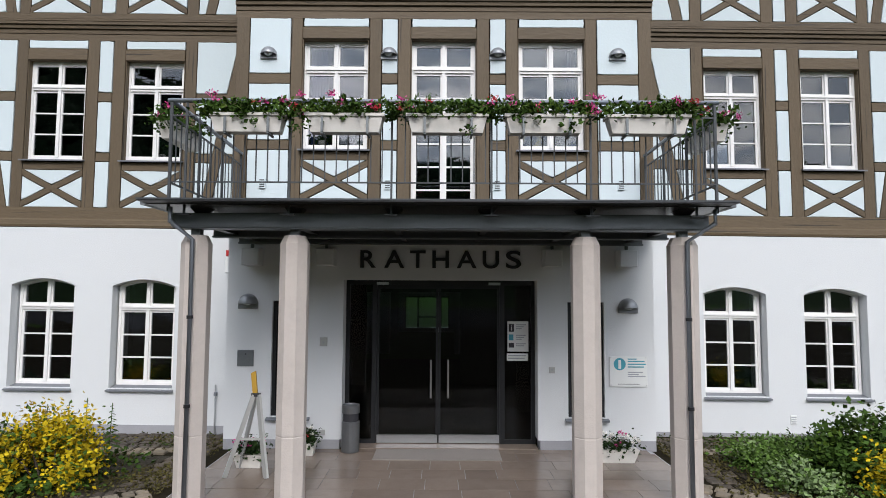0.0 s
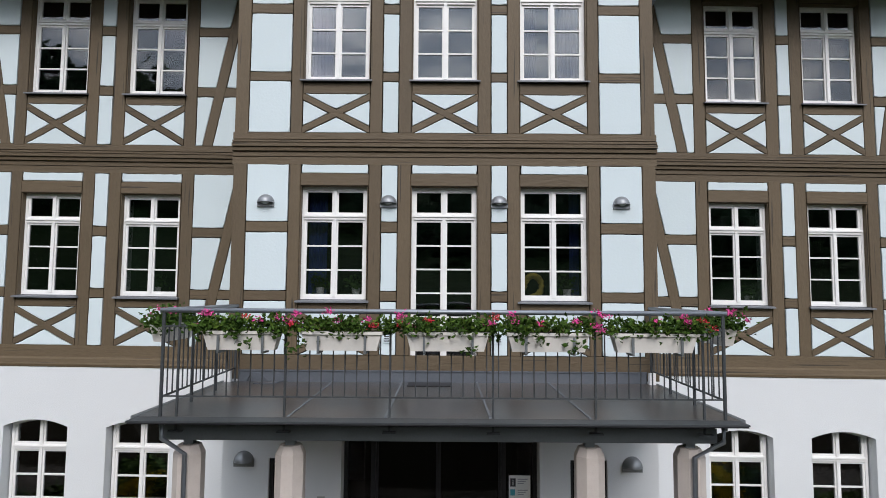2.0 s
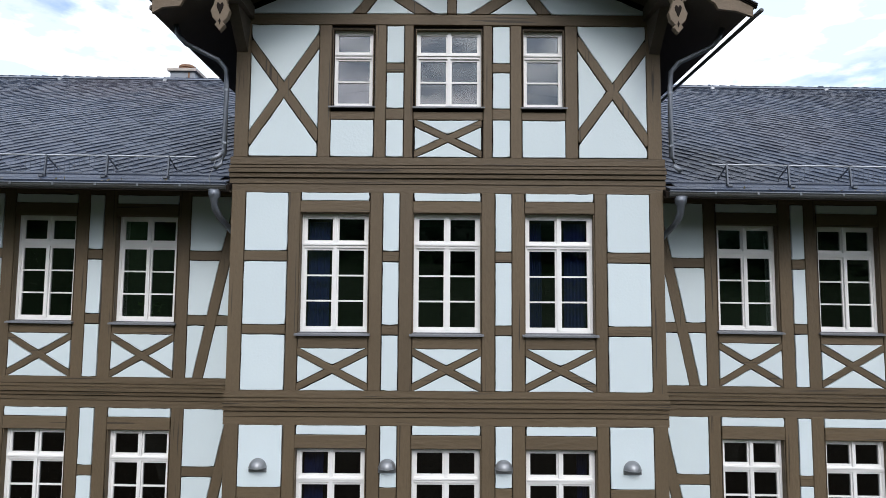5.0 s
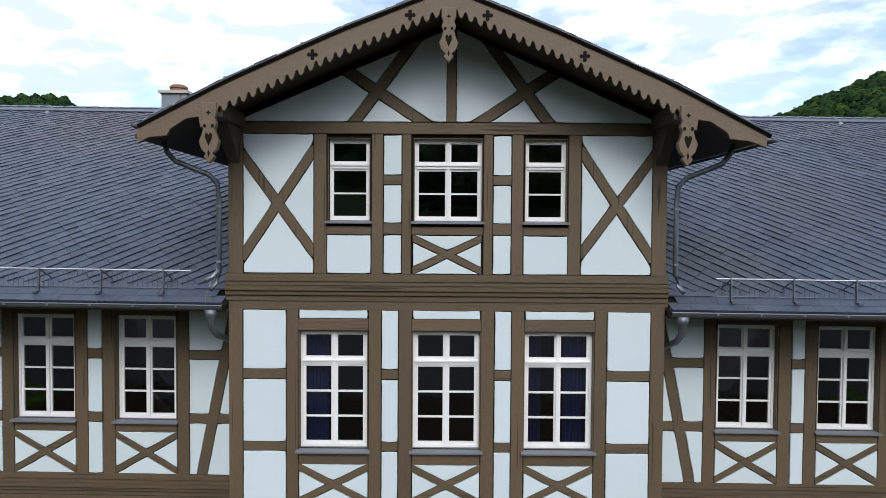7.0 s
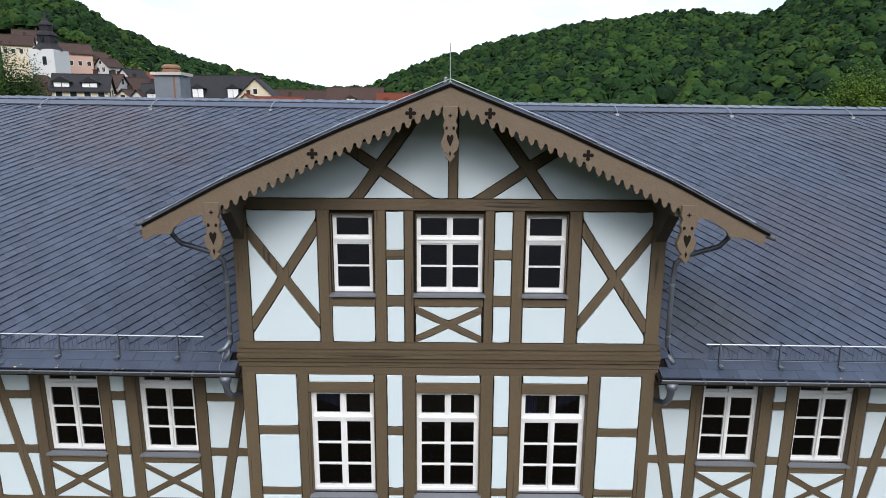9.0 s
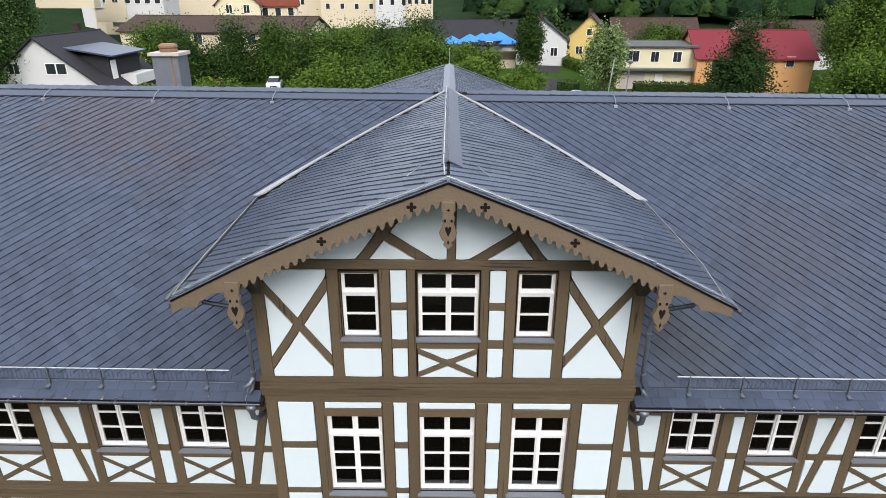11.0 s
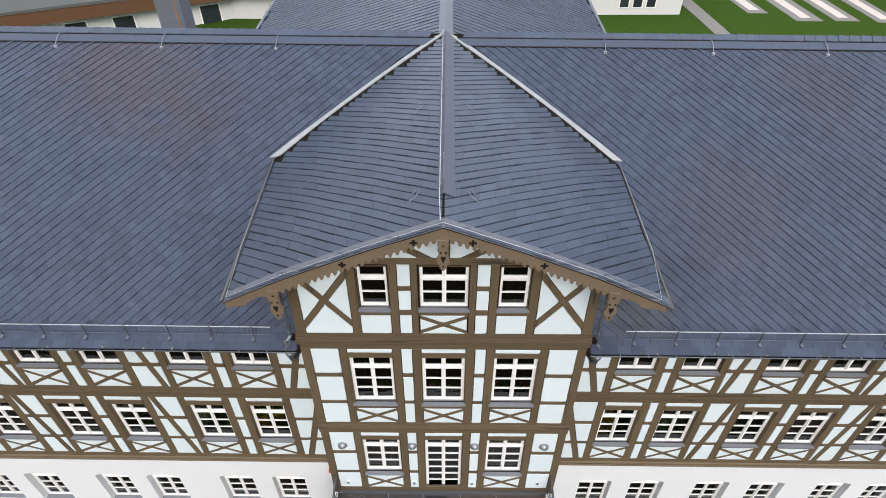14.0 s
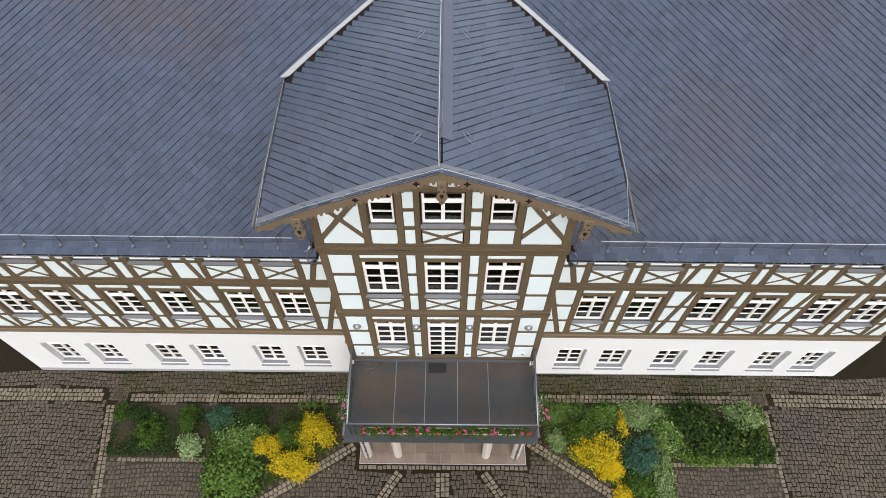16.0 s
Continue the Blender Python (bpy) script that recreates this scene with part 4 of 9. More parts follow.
# cross roof over the centre block
sagging[0] = 0.0
# dark deck colour standing for shadow lines between the rear wing's slates
M["slate_shade"] = material("slate_gap_shade", (0.016, 0.019, 0.028), 0.7, grain=((6, 0.4, (0.02, 0.022, 0.03)),), spec=0.1)
roof_c = thing("roof_cross", (0, 3, 12.4), "slate cross roof over the centre block with a flared eave", "roof", kind="structure")
NU, NV = 14, 26
for s in (-1, 1):
    g = Geo()
    rows = []
    for j in range(NV + 1):
        y = YF + (TOP - 0.04 - YF) * j / NV
        e = dormer_edge(y, s)
        rows.append([(s * e * i / NU, y, zd(e * i / NU)) for i in range(NU + 1)])
    for lay in (0.0, -0.035):
        k = len(g.v)
        for r in rows:
            g.v.extend([(x, y, z + lay) for x, y, z in r])
        for j in range(NV):
            for i in range(NU):
                a = k + j * (NU + 1) + i
                q = (a, a + 1, a + NU + 2, a + NU + 1)
                g.f.append(q if (s > 0) == (lay == 0) else q[::-1])
    m = (NV + 1) * (NU + 1)
    for j in range(NV):
        a = j * (NU + 1) + NU
        g.f.append((a, a + NU + 1, a + NU + 1 + m, a + m))
    for i in range(NU):
        g.f.append((i, i + 1, i + 1 + m, i + m))
    # near-black deck gives the courses their painted shadow lines
    part("roof_deck", g, "gap", roof_c)
# slates of the cross roof, in courses that climb from eave to ridge
g = Geo()
front_slates = 0
for s in (-1, 1):
    n = 33
    for j in range(-16, n):
        y0 = YF + 0.02 + (TOP - 0.28 - YF) * j / n
        w = (TOP - 0.28 - YF) / n
        x = 0.02
        k = 0
        while True:
            L = 0.28 + 0.09 * rng.random()
            xa, xb = x, x + L - 0.003
            # courses slant backwards towards the eave
            ya, yb = y0 + 0.85 * xa, y0 + 0.85 * xb
            lim = min(dormer_edge(yb + w, s), dormer_edge(yb, s)) - 0.02
            if xa > lim - 0.05 or yb + w > TOP - 0.08:
                break
            if xb > lim:
                xb = lim
                yb = y0 + 0.85 * xb
            if yb + w * 0.98 < YF + 0.03:
                x += L
                continue
            lap = w * rng.choice((0.965, 0.95, 0.935, 0.91, 0.88))
            yc, yd = max(ya + lap, YF + 0.012), yb + lap
            ya, yb = max(ya, YF + 0.005), max(yb, YF + 0.005)
            h = 0.013 + 0.011 * rng.random()
            q = [(s * xa, ya, zd(xa) + 0.0), (s * xb, yb, zd(xb) + 0.0), (s * xb, yd, zd(xb) + 0.0), (s * xa, yc, zd(xa) + 0.0),
                 (s * xa, ya, zd(xa) + h), (s * xb, yb, zd(xb) + h), (s * xb, yd, zd(xb) + 0.006), (s * xa, yc, zd(xa) + 0.006)]
            one = Geo() if y0 < 2.05 and front_slates < 300 else g
            one.add(q, [(4, 5, 6, 7), (0, 1, 5, 4), (1, 2, 6, 5), (3, 0, 4, 7)] if s > 0 else [(7, 6, 5, 4), (4, 5, 1, 0), (5, 6, 2, 1), (7, 4, 0, 3)])
            if one is not g:
                part("slate", one, "slate2", roof_c)
                front_slates += 1
            x += L
tagged(part("slates", g, "slate2", roof_c), kind="stuff")
# folded ridge metal, valley flashing, edge strips
M["gutter"] = material("grimy_gutter", (0.10, 0.105, 0.105), 0.6, 0.4, grain=((3, 0.6, (0.07, 0.06, 0.045)), (30, 0.4, (0.14, 0.145, 0.15))))
M["verge"] = material("verge_lead", (0.115, 0.125, 0.145), 0.5, 0.15, grain=((3, 0.6, (0.085, 0.092, 0.105)), (30, 0.4, (0.16, 0.165, 0.17))), bump=0.2)
M["ridge"] = material("ridge_metal", (0.075, 0.085, 0.115), 0.5, 0.2, grain=((4, 0.4, (0.06, 0.068, 0.09)), (40, 0.3, (0.1, 0.11, 0.13))))
g = Geo()
for s in (-1, 1):
    w = 0.21 if s > 0 else 0.11
    q = [(0, -0.1, 14.295), (s * w, -0.1, zd(w) + 0.03), (s * w, TOP - 0.06, zd(w) + 0.03), (0, TOP - 0.06, 14.295)]
    lo = [(x, y, z - 0.02) for x, y, z in q]
    g.hexa(lo + q if s > 0 else [lo[1], lo[0], lo[3], lo[2], q[1], q[0], q[3], q[2]])
part("ridge_metal", g, "ridge", roof_c)
sagging[0] = SAG
for s in (-1, 1):
    g = Geo()
    n = 8
    for i in range(n):
        ya, yb = BEND - 0.02 + 3.25 * i / n, BEND - 0.02 + 3.25 * (i + 1) / n
        def pt(y, o, h):
            x = dormer_edge(y, s) + o
            z = max(zm(y), zd(x) if o < 0 else zm(y))
            return (s * x, y, z + h)
        for o0, o1, h0, h1 in ((-0.13, -0.02, 0.030, 0.05), (-0.02, 0.02, 0.05, 0.05), (0.02, 0.13, 0.05, 0.038)):
            q = [pt(ya, o0, h0), pt(ya, o1, h1), pt(yb, o1, h1), pt(yb, o0, h0)]
            lo = [(x, y, z - 0.03) for x, y, z in q]
            g.hexa(lo + q if s > 0 else [lo[1], lo[0], lo[3], lo[2], q[1], q[0], q[3], q[2]])
    part("valley_flashing", g, "flash", roof_c, "pale grey metal valley flashing")
    e0, e1 = dormer_edge(YF, s), dormer_edge(BEND, s)
    part("eave_gutter", Geo().tube([(s * (e0 + 0.06), YF + 0.02, zd(e0) - 0.05), (s * (e1 + 0.06), BEND - 0.04, zd(e1) - 0.03)], 0.03, 8), "gutter", roof_c, smooth=True)

sagging[0] = 0.0
# lead strip along the front verge
for s in (-1, 1):
    g = Geo()
    n, w = 12, dormer_edge(YF, s)
    for i in range(n):
        xa, xb = w * i / n, w * (i + 1) / n
        q = [(s * xa, YF - 0.012, zd(xa) - 0.002), (s * xb, YF - 0.012, zd(xb) - 0.002), (s * xb, YF + 0.21, zd(xb) + 0.026), (s * xa, YF + 0.21, zd(xa) + 0.026)]
        lo = [(x, y, z - 0.012) for x, y, z in q]
        g.hexa(lo + q if s > 0 else [lo[1], lo[0], lo[3], lo[2], q[1], q[0], q[3], q[2]])
    part("verge_strip", g, "verge", roof_c)
    # black strip painting the shadow line between verge lead and bargeboard
    g = Geo()
    for i in range(n):
        xa, xb = w * i / n, w * (i + 1) / n
        q = [(s * xa, YF + 0.016, zd(xa) - 0.016), (s * xb, YF + 0.016, zd(xb) - 0.016), (s * xb, YF + 0.06, zd(xb) - 0.016), (s * xa, YF + 0.06, zd(xa) - 0.016)]
        lo = [(x, y, z - 0.04) for x, y, z in q]
        g.hexa(lo + q if s > 0 else [lo[1], lo[0], lo[3], lo[2], q[1], q[0], q[3], q[2]])
    part("verge_joint", g, "gap", roof_c)

def piercings(x0, zt, y0, y1, k=1.0):
    """Cut-outs of a carved pendant: a star, a heart between two scrolls, a drop."""
    star = [((0.034 if a % 2 == 0 else 0.014) * math.cos(a * math.pi / 4), -0.13 + (0.034 if a % 2 == 0 else 0.014) * math.sin(a * math.pi / 4)) for a in range(8)]
    heart = [(0.0, -0.56), (0.042, -0.46), (0.048, -0.42), (0.034, -0.39), (0.014, -0.395), (0.0, -0.42), (-0.014, -0.395), (-0.034, -0.39), (-0.048, -0.42), (-0.042, -0.46)]
    slot = [(0.0, -0.70), (0.016, -0.65), (0.0, -0.61), (-0.016, -0.65)]
    shapes = [star, heart, slot] + [[(e * 0.05 + 0.02 * math.cos(a * math.pi / 3), -0.30 + 0.026 * math.sin(a * math.pi / 3)) for a in range(6)] for e in (-1, 1)]
    for poly in shapes:
        part("pierced_hole", Geo().slab([(x0 + a * k, zt + b * k) for a, b in poly], y0, y1), "gap", roof_c)


# bargeboards with scalloped lower edges
for s in (-1, 1):
    g = Geo()
    top = lambda x: zd(x) - 0.033
    dep = lambda x: 0.245 + 0.018 * x if x < 3.05 else 0.25
    x, up, lo = 0.0, [], []
    while x < 2.9:
        for f, c in ((0.0, -0.016), (0.24, 0.016), (0.48, -0.016), (0.53, -0.045), (0.58, -0.066), (0.67, -0.080), (0.81, -0.080), (0.90, -0.066), (0.95, -0.045)):
            xx = x + 0.125 * f
            lo.append((s * xx, top(xx) - dep(xx) - c - 0.055))
        x += 0.125
    lo += [(s * 3.05, top(3.05) - 0.42), (s * 3.22, top(3.22) - 0.42), (s * 3.24, top(3.24) - 0.27), (s * 3.4, top(3.4) - 0.21), (s * 3.62, top(3.62) - 0.24), (s * 3.66, top(3.66) - 0.30),
           (s * 3.9, top(3.9) - 0.20), (s * (4.13 if s > 0 else 4.04), top(4.1) - 0.18)]
    # strips of the board, top edge to scallop
    k = len(g.v)
    for (x, z) in lo:
        zt = top(abs(x))
        g.v.extend([(x, YF + 0.03, zt), (x, YF + 0.03, z), (x, YF + 0.075, zt), (x, YF + 0.075, z)])
    for i in range(len(lo) - 1):
        a, b = k + 4 * i, k + 4 * i + 4
        fs = [(a, a + 1, b + 1, b), (a + 2, b + 2, b + 3, a + 3), (a + 1, a + 3, b + 3, b + 1), (a, b, b + 2, a + 2)]
        g.f.extend(fs if s > 0 else [f[::-1] for f in fs])
    e = k + 4 * (len(lo) - 1)
    g.f.append((e, e + 1, e + 3, e + 2))
    part("bargeboard", g, "board", roof_c, "brown bargeboard with a scalloped lower edge")
    # clover-leaf piercings
    for cx in (0.50, 1.76):
        c = Geo()
        cz = top(cx) - 0.15
        for dx, dz in ((0, 0.045), (0.045, 0), (0, -0.045), (-0.045, 0)):
            c.slab([(s * cx + dx + 0.026 * math.cos(a * math.pi / 4), cz + dz + 0.026 * math.sin(a * math.pi / 4)) for a in range(8)], YF + 0.024, YF + 0.034)
        c.slab([(s * cx + 0.034 * math.cos(a * math.pi / 4), cz + 0.034 * math.sin(a * math.pi / 4)) for a in range(8)], YF + 0.0235, YF + 0.0345)
        part("pierced_clover", c, "gap", roof_c)
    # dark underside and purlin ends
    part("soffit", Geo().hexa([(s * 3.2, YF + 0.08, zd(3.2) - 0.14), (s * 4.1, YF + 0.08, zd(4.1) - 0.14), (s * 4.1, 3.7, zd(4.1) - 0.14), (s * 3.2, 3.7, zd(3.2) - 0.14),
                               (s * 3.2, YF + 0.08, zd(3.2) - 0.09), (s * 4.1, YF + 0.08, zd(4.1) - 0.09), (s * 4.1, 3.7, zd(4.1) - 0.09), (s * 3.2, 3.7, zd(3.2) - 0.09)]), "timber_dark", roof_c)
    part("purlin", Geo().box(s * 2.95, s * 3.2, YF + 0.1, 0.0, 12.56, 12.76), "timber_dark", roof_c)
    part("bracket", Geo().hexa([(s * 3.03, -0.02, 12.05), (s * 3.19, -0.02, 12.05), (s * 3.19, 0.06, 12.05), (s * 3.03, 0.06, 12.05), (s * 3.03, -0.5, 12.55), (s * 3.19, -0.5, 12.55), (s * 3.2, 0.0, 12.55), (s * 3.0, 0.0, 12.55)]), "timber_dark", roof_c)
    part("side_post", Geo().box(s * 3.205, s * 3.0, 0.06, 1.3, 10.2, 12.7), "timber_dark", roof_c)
    # carved drop
    x0, zt = s * 3.10, 12.72
    c = Geo()
    out = [(-0.10, 0), (0.10, 0), (0.10, -0.14), (0.075, -0.2), (0.10, -0.27), (0.075, -0.34), (0.095, -0.42), (0.13, -0.5), (0.10, -0.6), (0.045, -0.66), (0.07, -0.70), (0.0, -0.78),
           (-0.07, -0.70), (-0.045, -0.66), (-0.10, -0.6), (-0.13, -0.5), (-0.095, -0.42), (-0.075, -0.34), (-0.10, -0.27), (-0.075, -0.2), (-0.10, -0.14)]
    c.slab([(x0 + a, zt + b) for a, b in out], YF + 0.0, YF + 0.08, 0.008)
    part("carved_drop", c, "board", roof_c, "carved brown wooden pendant")
    piercings(x0, zt, YF - 0.006, YF + 0.002)
c = Geo()
c.slab([(a * 0.95, 13.95 + b * 0.9) for a, b in out], YF - 0.015, YF + 0.03, 0.008)
part("carved_drop", c, "board", roof_c, "carved brown wooden pendant")
piercings(0.0, 13.95, YF - 0.02, YF - 0.013, 0.9)
# sloping soffit in front of the gable
for s in (-1, 1):
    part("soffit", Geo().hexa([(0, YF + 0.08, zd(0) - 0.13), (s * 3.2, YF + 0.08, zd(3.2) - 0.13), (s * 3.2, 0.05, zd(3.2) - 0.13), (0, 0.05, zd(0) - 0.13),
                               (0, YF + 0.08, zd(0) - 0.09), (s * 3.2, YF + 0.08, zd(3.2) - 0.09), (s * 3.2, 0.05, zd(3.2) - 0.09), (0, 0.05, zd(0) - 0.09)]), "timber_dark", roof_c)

# ---- gutters, snow guards, pipes, wires ----
for s in (-1, 1):
    sagging[0] = SAG
    GX, GZ = abs(X0 if s < 0 else X1), 9.95
    gt = thing("gutter", (s * 10, -0.1, 9.9), "zinc half-round eaves gutter with a downpipe", "gutter", "gutters")
    prof = [(-0.10 + 0.075 * math.cos(a), GZ + 0.075 * math.sin(a)) for a in [math.pi + math.pi * i / 8 for i in range(9)]]
    prof += [(-0.10 + 0.068 * math.cos(a), GZ + 0.068 * math.sin(a)) for a in [2 * math.pi - math.pi * i / 8 for i in range(9)]]
    part_at("channel", Geo().run_x(prof, s * 3.24, s * GX), "gutter", gt)
    part_at("bead", Geo().tube([(s * 3.24, -0.175, GZ + 0.005), (s * GX, -0.175, GZ + 0.005)], 0.012, 6), "zinc_dark", gt)
    a, b = sorted((s * 3.25, s * GX))
    part_at("eaves_strip", Geo().hexa([(a, -0.115, GZ - 0.01), (b, -0.115, GZ - 0.01), (b, -0.02, GZ + 0.04), (a, -0.02, GZ + 0.04), (a, -0.115, GZ + 0.012), (b, -0.115, GZ + 0.012), (b, -0.02, GZ + 0.06), (a, -0.02, GZ + 0.06)]), "zinc_dark", gt)
    n = int((GX - 4) / 0.62)
    for i in range(n):
        x = s * (3.9 + i * 0.62)
        part_at("gutter_bracket", Geo().box(x - 0.014, x + 0.014, -0.178, -0.03, GZ + 0.004, GZ + 0.012).box(x - 0.014, x + 0.014, -0.186, -0.178, GZ - 0.03, GZ + 0.016), "zinc", gt)
    part_at("outlet", Geo().tube([(s * 3.42, -0.10, GZ - 0.06), (s * 3.42, -0.10, 9.80), (s * 3.42, -0.10, 9.74), (s * 3.41, -0.09, 9.62), (s * 3.38, 0.02, 9.50), (s * 3.31, 0.80, 9.22), (s * 3.29, 0.92, 9.12), (s * 3.29, 0.92, 3.0)], [0.095, 0.085, 0.055, 0.05, 0.045, 0.045, 0.045, 0.045], 10), "zinc_dark", gt, smooth=True)
    sagging[0] = 0.0
    pipe = thing("downpipe", (s * 3.27, -0.05, 10.4), "grey zinc downpipe from the cross roof eave", "downpipe", "downpipes")
    part_at("pipe", Geo().tube([(s * 4.02, -0.30, 12.36), (s * 3.95, -0.30, 12.16), (s * 3.84, -0.30, 12.04), (s * 3.42, -0.15, 11.86), (s * 3.32, -0.1, 11.74), (s * 3.30, -0.1, 11.5), (s * 3.30, -0.1, 10.46), (s * 3.34, -0.14, 10.30), (s * 3.38, -0.22, 10.22)], 0.038, 8), "zinc_dark", pipe, smooth=True)
    for z in (11.4, 10.6):
        part_at("pipe_clip", Geo().lathe([(0.046, 0), (0.046, 0.03)], (s * 3.30, -0.1, z), 8), "zinc", pipe)
    if s < 0:
        part_at("shoe", Geo().tube([(-3.30, -0.12, 10.50), (-3.36, -0.17, 10.40), (-3.46, -0.20, 10.34)], [0.03, 0.032, 0.034], 8), "zinc", pipe, "pale bent pipe shoe", smooth=True)
        part_at("earth_cable", Geo().tube([(-3.38, -0.18, 10.40), (-3.41, -0.20, 10.24), (-3.47, -0.19, 10.10), (-3.46, -0.17, 9.97)], 0.005, 6), "flash", pipe, "pale earth cable", smooth=True)
    sg = thing("snow_guard", (s * 10, 0.17, 10.2), "pale metal snow guard rail on brackets along the eave", "snow guard", "snow guards")
    sagging[0] = SAG
    x0 = 3.81 if s < 0 else 4.0
    x1 = abs(X0 if s < 0 else X1) - 0.3
    part_at("rail", Geo().tube([(s * x0, 0.14, 10.43), (s * x1, 0.14, 10.43)], 0.011, 6), "wire", sg)
    part_at("rail", Geo().tube([(s * (x0 - 0.05), 0.15, zm(0.15) + 0.06), (s * x1, 0.15, zm(0.15) + 0.06)], 0.006, 6), "zinc_dark", sg)
    for i in range(13):
        x = s * (4.22 + i * 0.93)
        b = Geo().bar((x, 0.12, zm(0.12) + 0.02), (x, 0.14, 10.44), 0.022, 0.03).bar((x, 0.14, 10.42), (x, 0.42, zm(0.42) + 0.02), 0.02, 0.012)
        b.box(x - 0.035, x + 0.035, 0.02, 0.16, zm(0.09) + 0.0, zm(0.09) + 0.035)
        part_at("bracket", b, "zinc_dark", sg)
    w = Geo()
    for k in range(170):
        x = x0 + 0.06 + 0.0744 * k
        if x < x1 - 0.05:
            w.bar((s * x, 0.155, zm(0.155) + 0.05), (s * x, 0.145, 10.42), 0.005, 0.004)
    part_at("lattice", w, "zinc_dark", sg)
    sagging[0] = 0.0
sagging[0] = SAG
for x in (-13.0, -10.2, -7.43, -4.44, 4.17, 6.99, 9.98, 12.9):
    h = thing("roof_hook", (x, 6.7, 13.9), "galvanised safety hook below the ridge", "roof hook", "roof hooks")
    part_at("hook", Geo().tube([(x, 6.66, zm(6.66) + 0.03), (x, 6.64, zm(6.64) + 0.07), (x + 0.01, 6.80, zm(6.80) + 0.11), (x + 0.015, 7.0, zm(7.0) + 0.08)], 0.010, 6), "zinc", h)
    part_at("foot", Geo().box(x - 0.04, x + 0.04, 6.61, 6.68, zm(6.6) + 0.015, zm(6.68) + 0.04), "wire", h)
sagging[0] = 0.0
lw = thing("lightning_wire", (0, 3, 14.5), "thin metal lightning conductor along ridge and verges", "wire")
part_at("conductor", Geo().tube([(-0.07, 7.1, 14.335), (-0.07, 3, 14.335), (-0.07, -0.3, 14.335), (-0.05, YF + 0.1, 14.30)], 0.010, 5), "wire", lw)
for s in (-1, 1):
    part_at("conductor", Geo().tube([(0, YF + 0.06, 14.285)] + [(s * x, YF + 0.06, zd(x) + 0.035) for x in (1.4, 2.85, 4.0)] + [(s * (dormer_edge(0.5, s) + 0.03), 0.5, zd(dormer_edge(0.5, s)) + 0.05), (s * (dormer_edge(BEND, s) + 0.02), BEND - 0.1, zd(dormer_edge(BEND, s)) + 0.06)], 0.005, 5), "wire", lw)
    for x in (0.8, 1.9, 2.9, 3.8):
        part_at("wire_holder", Geo().box(s * x - 0.02, s * x + 0.02, YF + 0.04, YF + 0.08, zd(x) + 0.0, zd(x) + 0.045), "zinc", lw)
for i in range(9):
    y = 0.1 + i * 0.84
    part_at("wire_holder", Geo().box(-0.09, -0.05, y - 0.02, y + 0.02, 14.28, 14.35), "zinc", lw)
part_at("rod", Geo().tube([(0.0, 0.3, 14.30), (0.0, 0.3, 14.85)], 0.008, 5), "wire", lw)
for s, y in ((-1, 0.1), (1, 0.1), (-1, 3.45), (1, 3.45)):
    h = thing("ladder_hook", (s * 0.45, y, zd(0.45)), "curved galvanised ladder hook on the slates", "roof hook", "ladder hooks")
    part_at("hook", Geo().tube([(s * 0.62, y - 0.12, zd(0.62) + 0.03), (s * 0.5, y - 0.06, zd(0.5) + 0.06), (s * 0.42, y + 0.1, zd(0.42) + 0.05), (s * 0.5, y + 0.16, zd(0.5) + 0.04), (s * 0.58, y + 0.06, zd(0.58) + 0.04)], 0.007, 6), "zinc", h)

# ---- balcony ----
balc = thing("balcony", (0, -1.35, 3.2), "grey steel balcony with bar railing over the entrance", "balcony")
part_at("deck", Geo().box(-3.2, 3.1, -2.62, -0.004, 3.228, 3.27), "deck", balc)
for x in (-1.62, -0.6, 0.5, 1.55):
    part_at("deck_seam", Geo().box(x - 0.012, x + 0.012, -2.6, -0.01, 3.27, 3.282), "zinc", balc)
part_at("edge_profile", Geo().box(-3.2, 3.1, -2.84, -2.62, 3.25, 3.268), "rail", balc)
for a, b in ((-3.26, -3.2), (3.1, 3.16)):
    part_at("edge_profile", Geo().box(a, b, -2.62, -0.01, 3.225, 3.275), "steel", balc)
part_at("upstand", Geo().box(-3.0, 3.0, -0.035, -0.008, 3.27, 3.44).box(-3.0, 3.0, -0.05, -0.036, 3.425, 3.445), "zinc_dark", balc)
# black sheet painting in the shade below the deck's front edge
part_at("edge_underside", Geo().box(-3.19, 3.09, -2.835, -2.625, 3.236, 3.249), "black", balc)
for y0, y1 in ((-2.44, -2.22), (-1.3, -1.18), (-0.3, -0.2)):
    ym = (y0 + y1) / 2
    part_at("beam", Geo().run_x([(y0, 2.99), (y1, 2.99), (y1, 3.012), (ym + 0.01, 3.012), (ym + 0.01, 3.135), (y1, 3.135), (y1, 3.16), (y0, 3.16), (y0, 3.135), (ym - 0.01, 3.135), (ym - 0.01, 3.012), (y0, 3.012)], -2.98, 2.92), "steel", balc)
part_at("fascia", Geo().box(-2.99, 2.93, -2.46, -2.448, 3.005, 3.15), "steel", balc)
for x in (-2.7, -1.65, -0.55, 0.5, 1.6, 2.7):
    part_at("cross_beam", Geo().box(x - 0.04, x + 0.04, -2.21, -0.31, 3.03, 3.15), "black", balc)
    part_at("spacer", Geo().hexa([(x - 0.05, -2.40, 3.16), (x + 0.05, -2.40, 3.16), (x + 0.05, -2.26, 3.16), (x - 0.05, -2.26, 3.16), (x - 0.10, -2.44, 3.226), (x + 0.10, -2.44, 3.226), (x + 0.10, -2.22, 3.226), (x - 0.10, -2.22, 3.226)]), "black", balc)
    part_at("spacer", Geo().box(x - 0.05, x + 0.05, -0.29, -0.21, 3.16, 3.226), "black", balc)
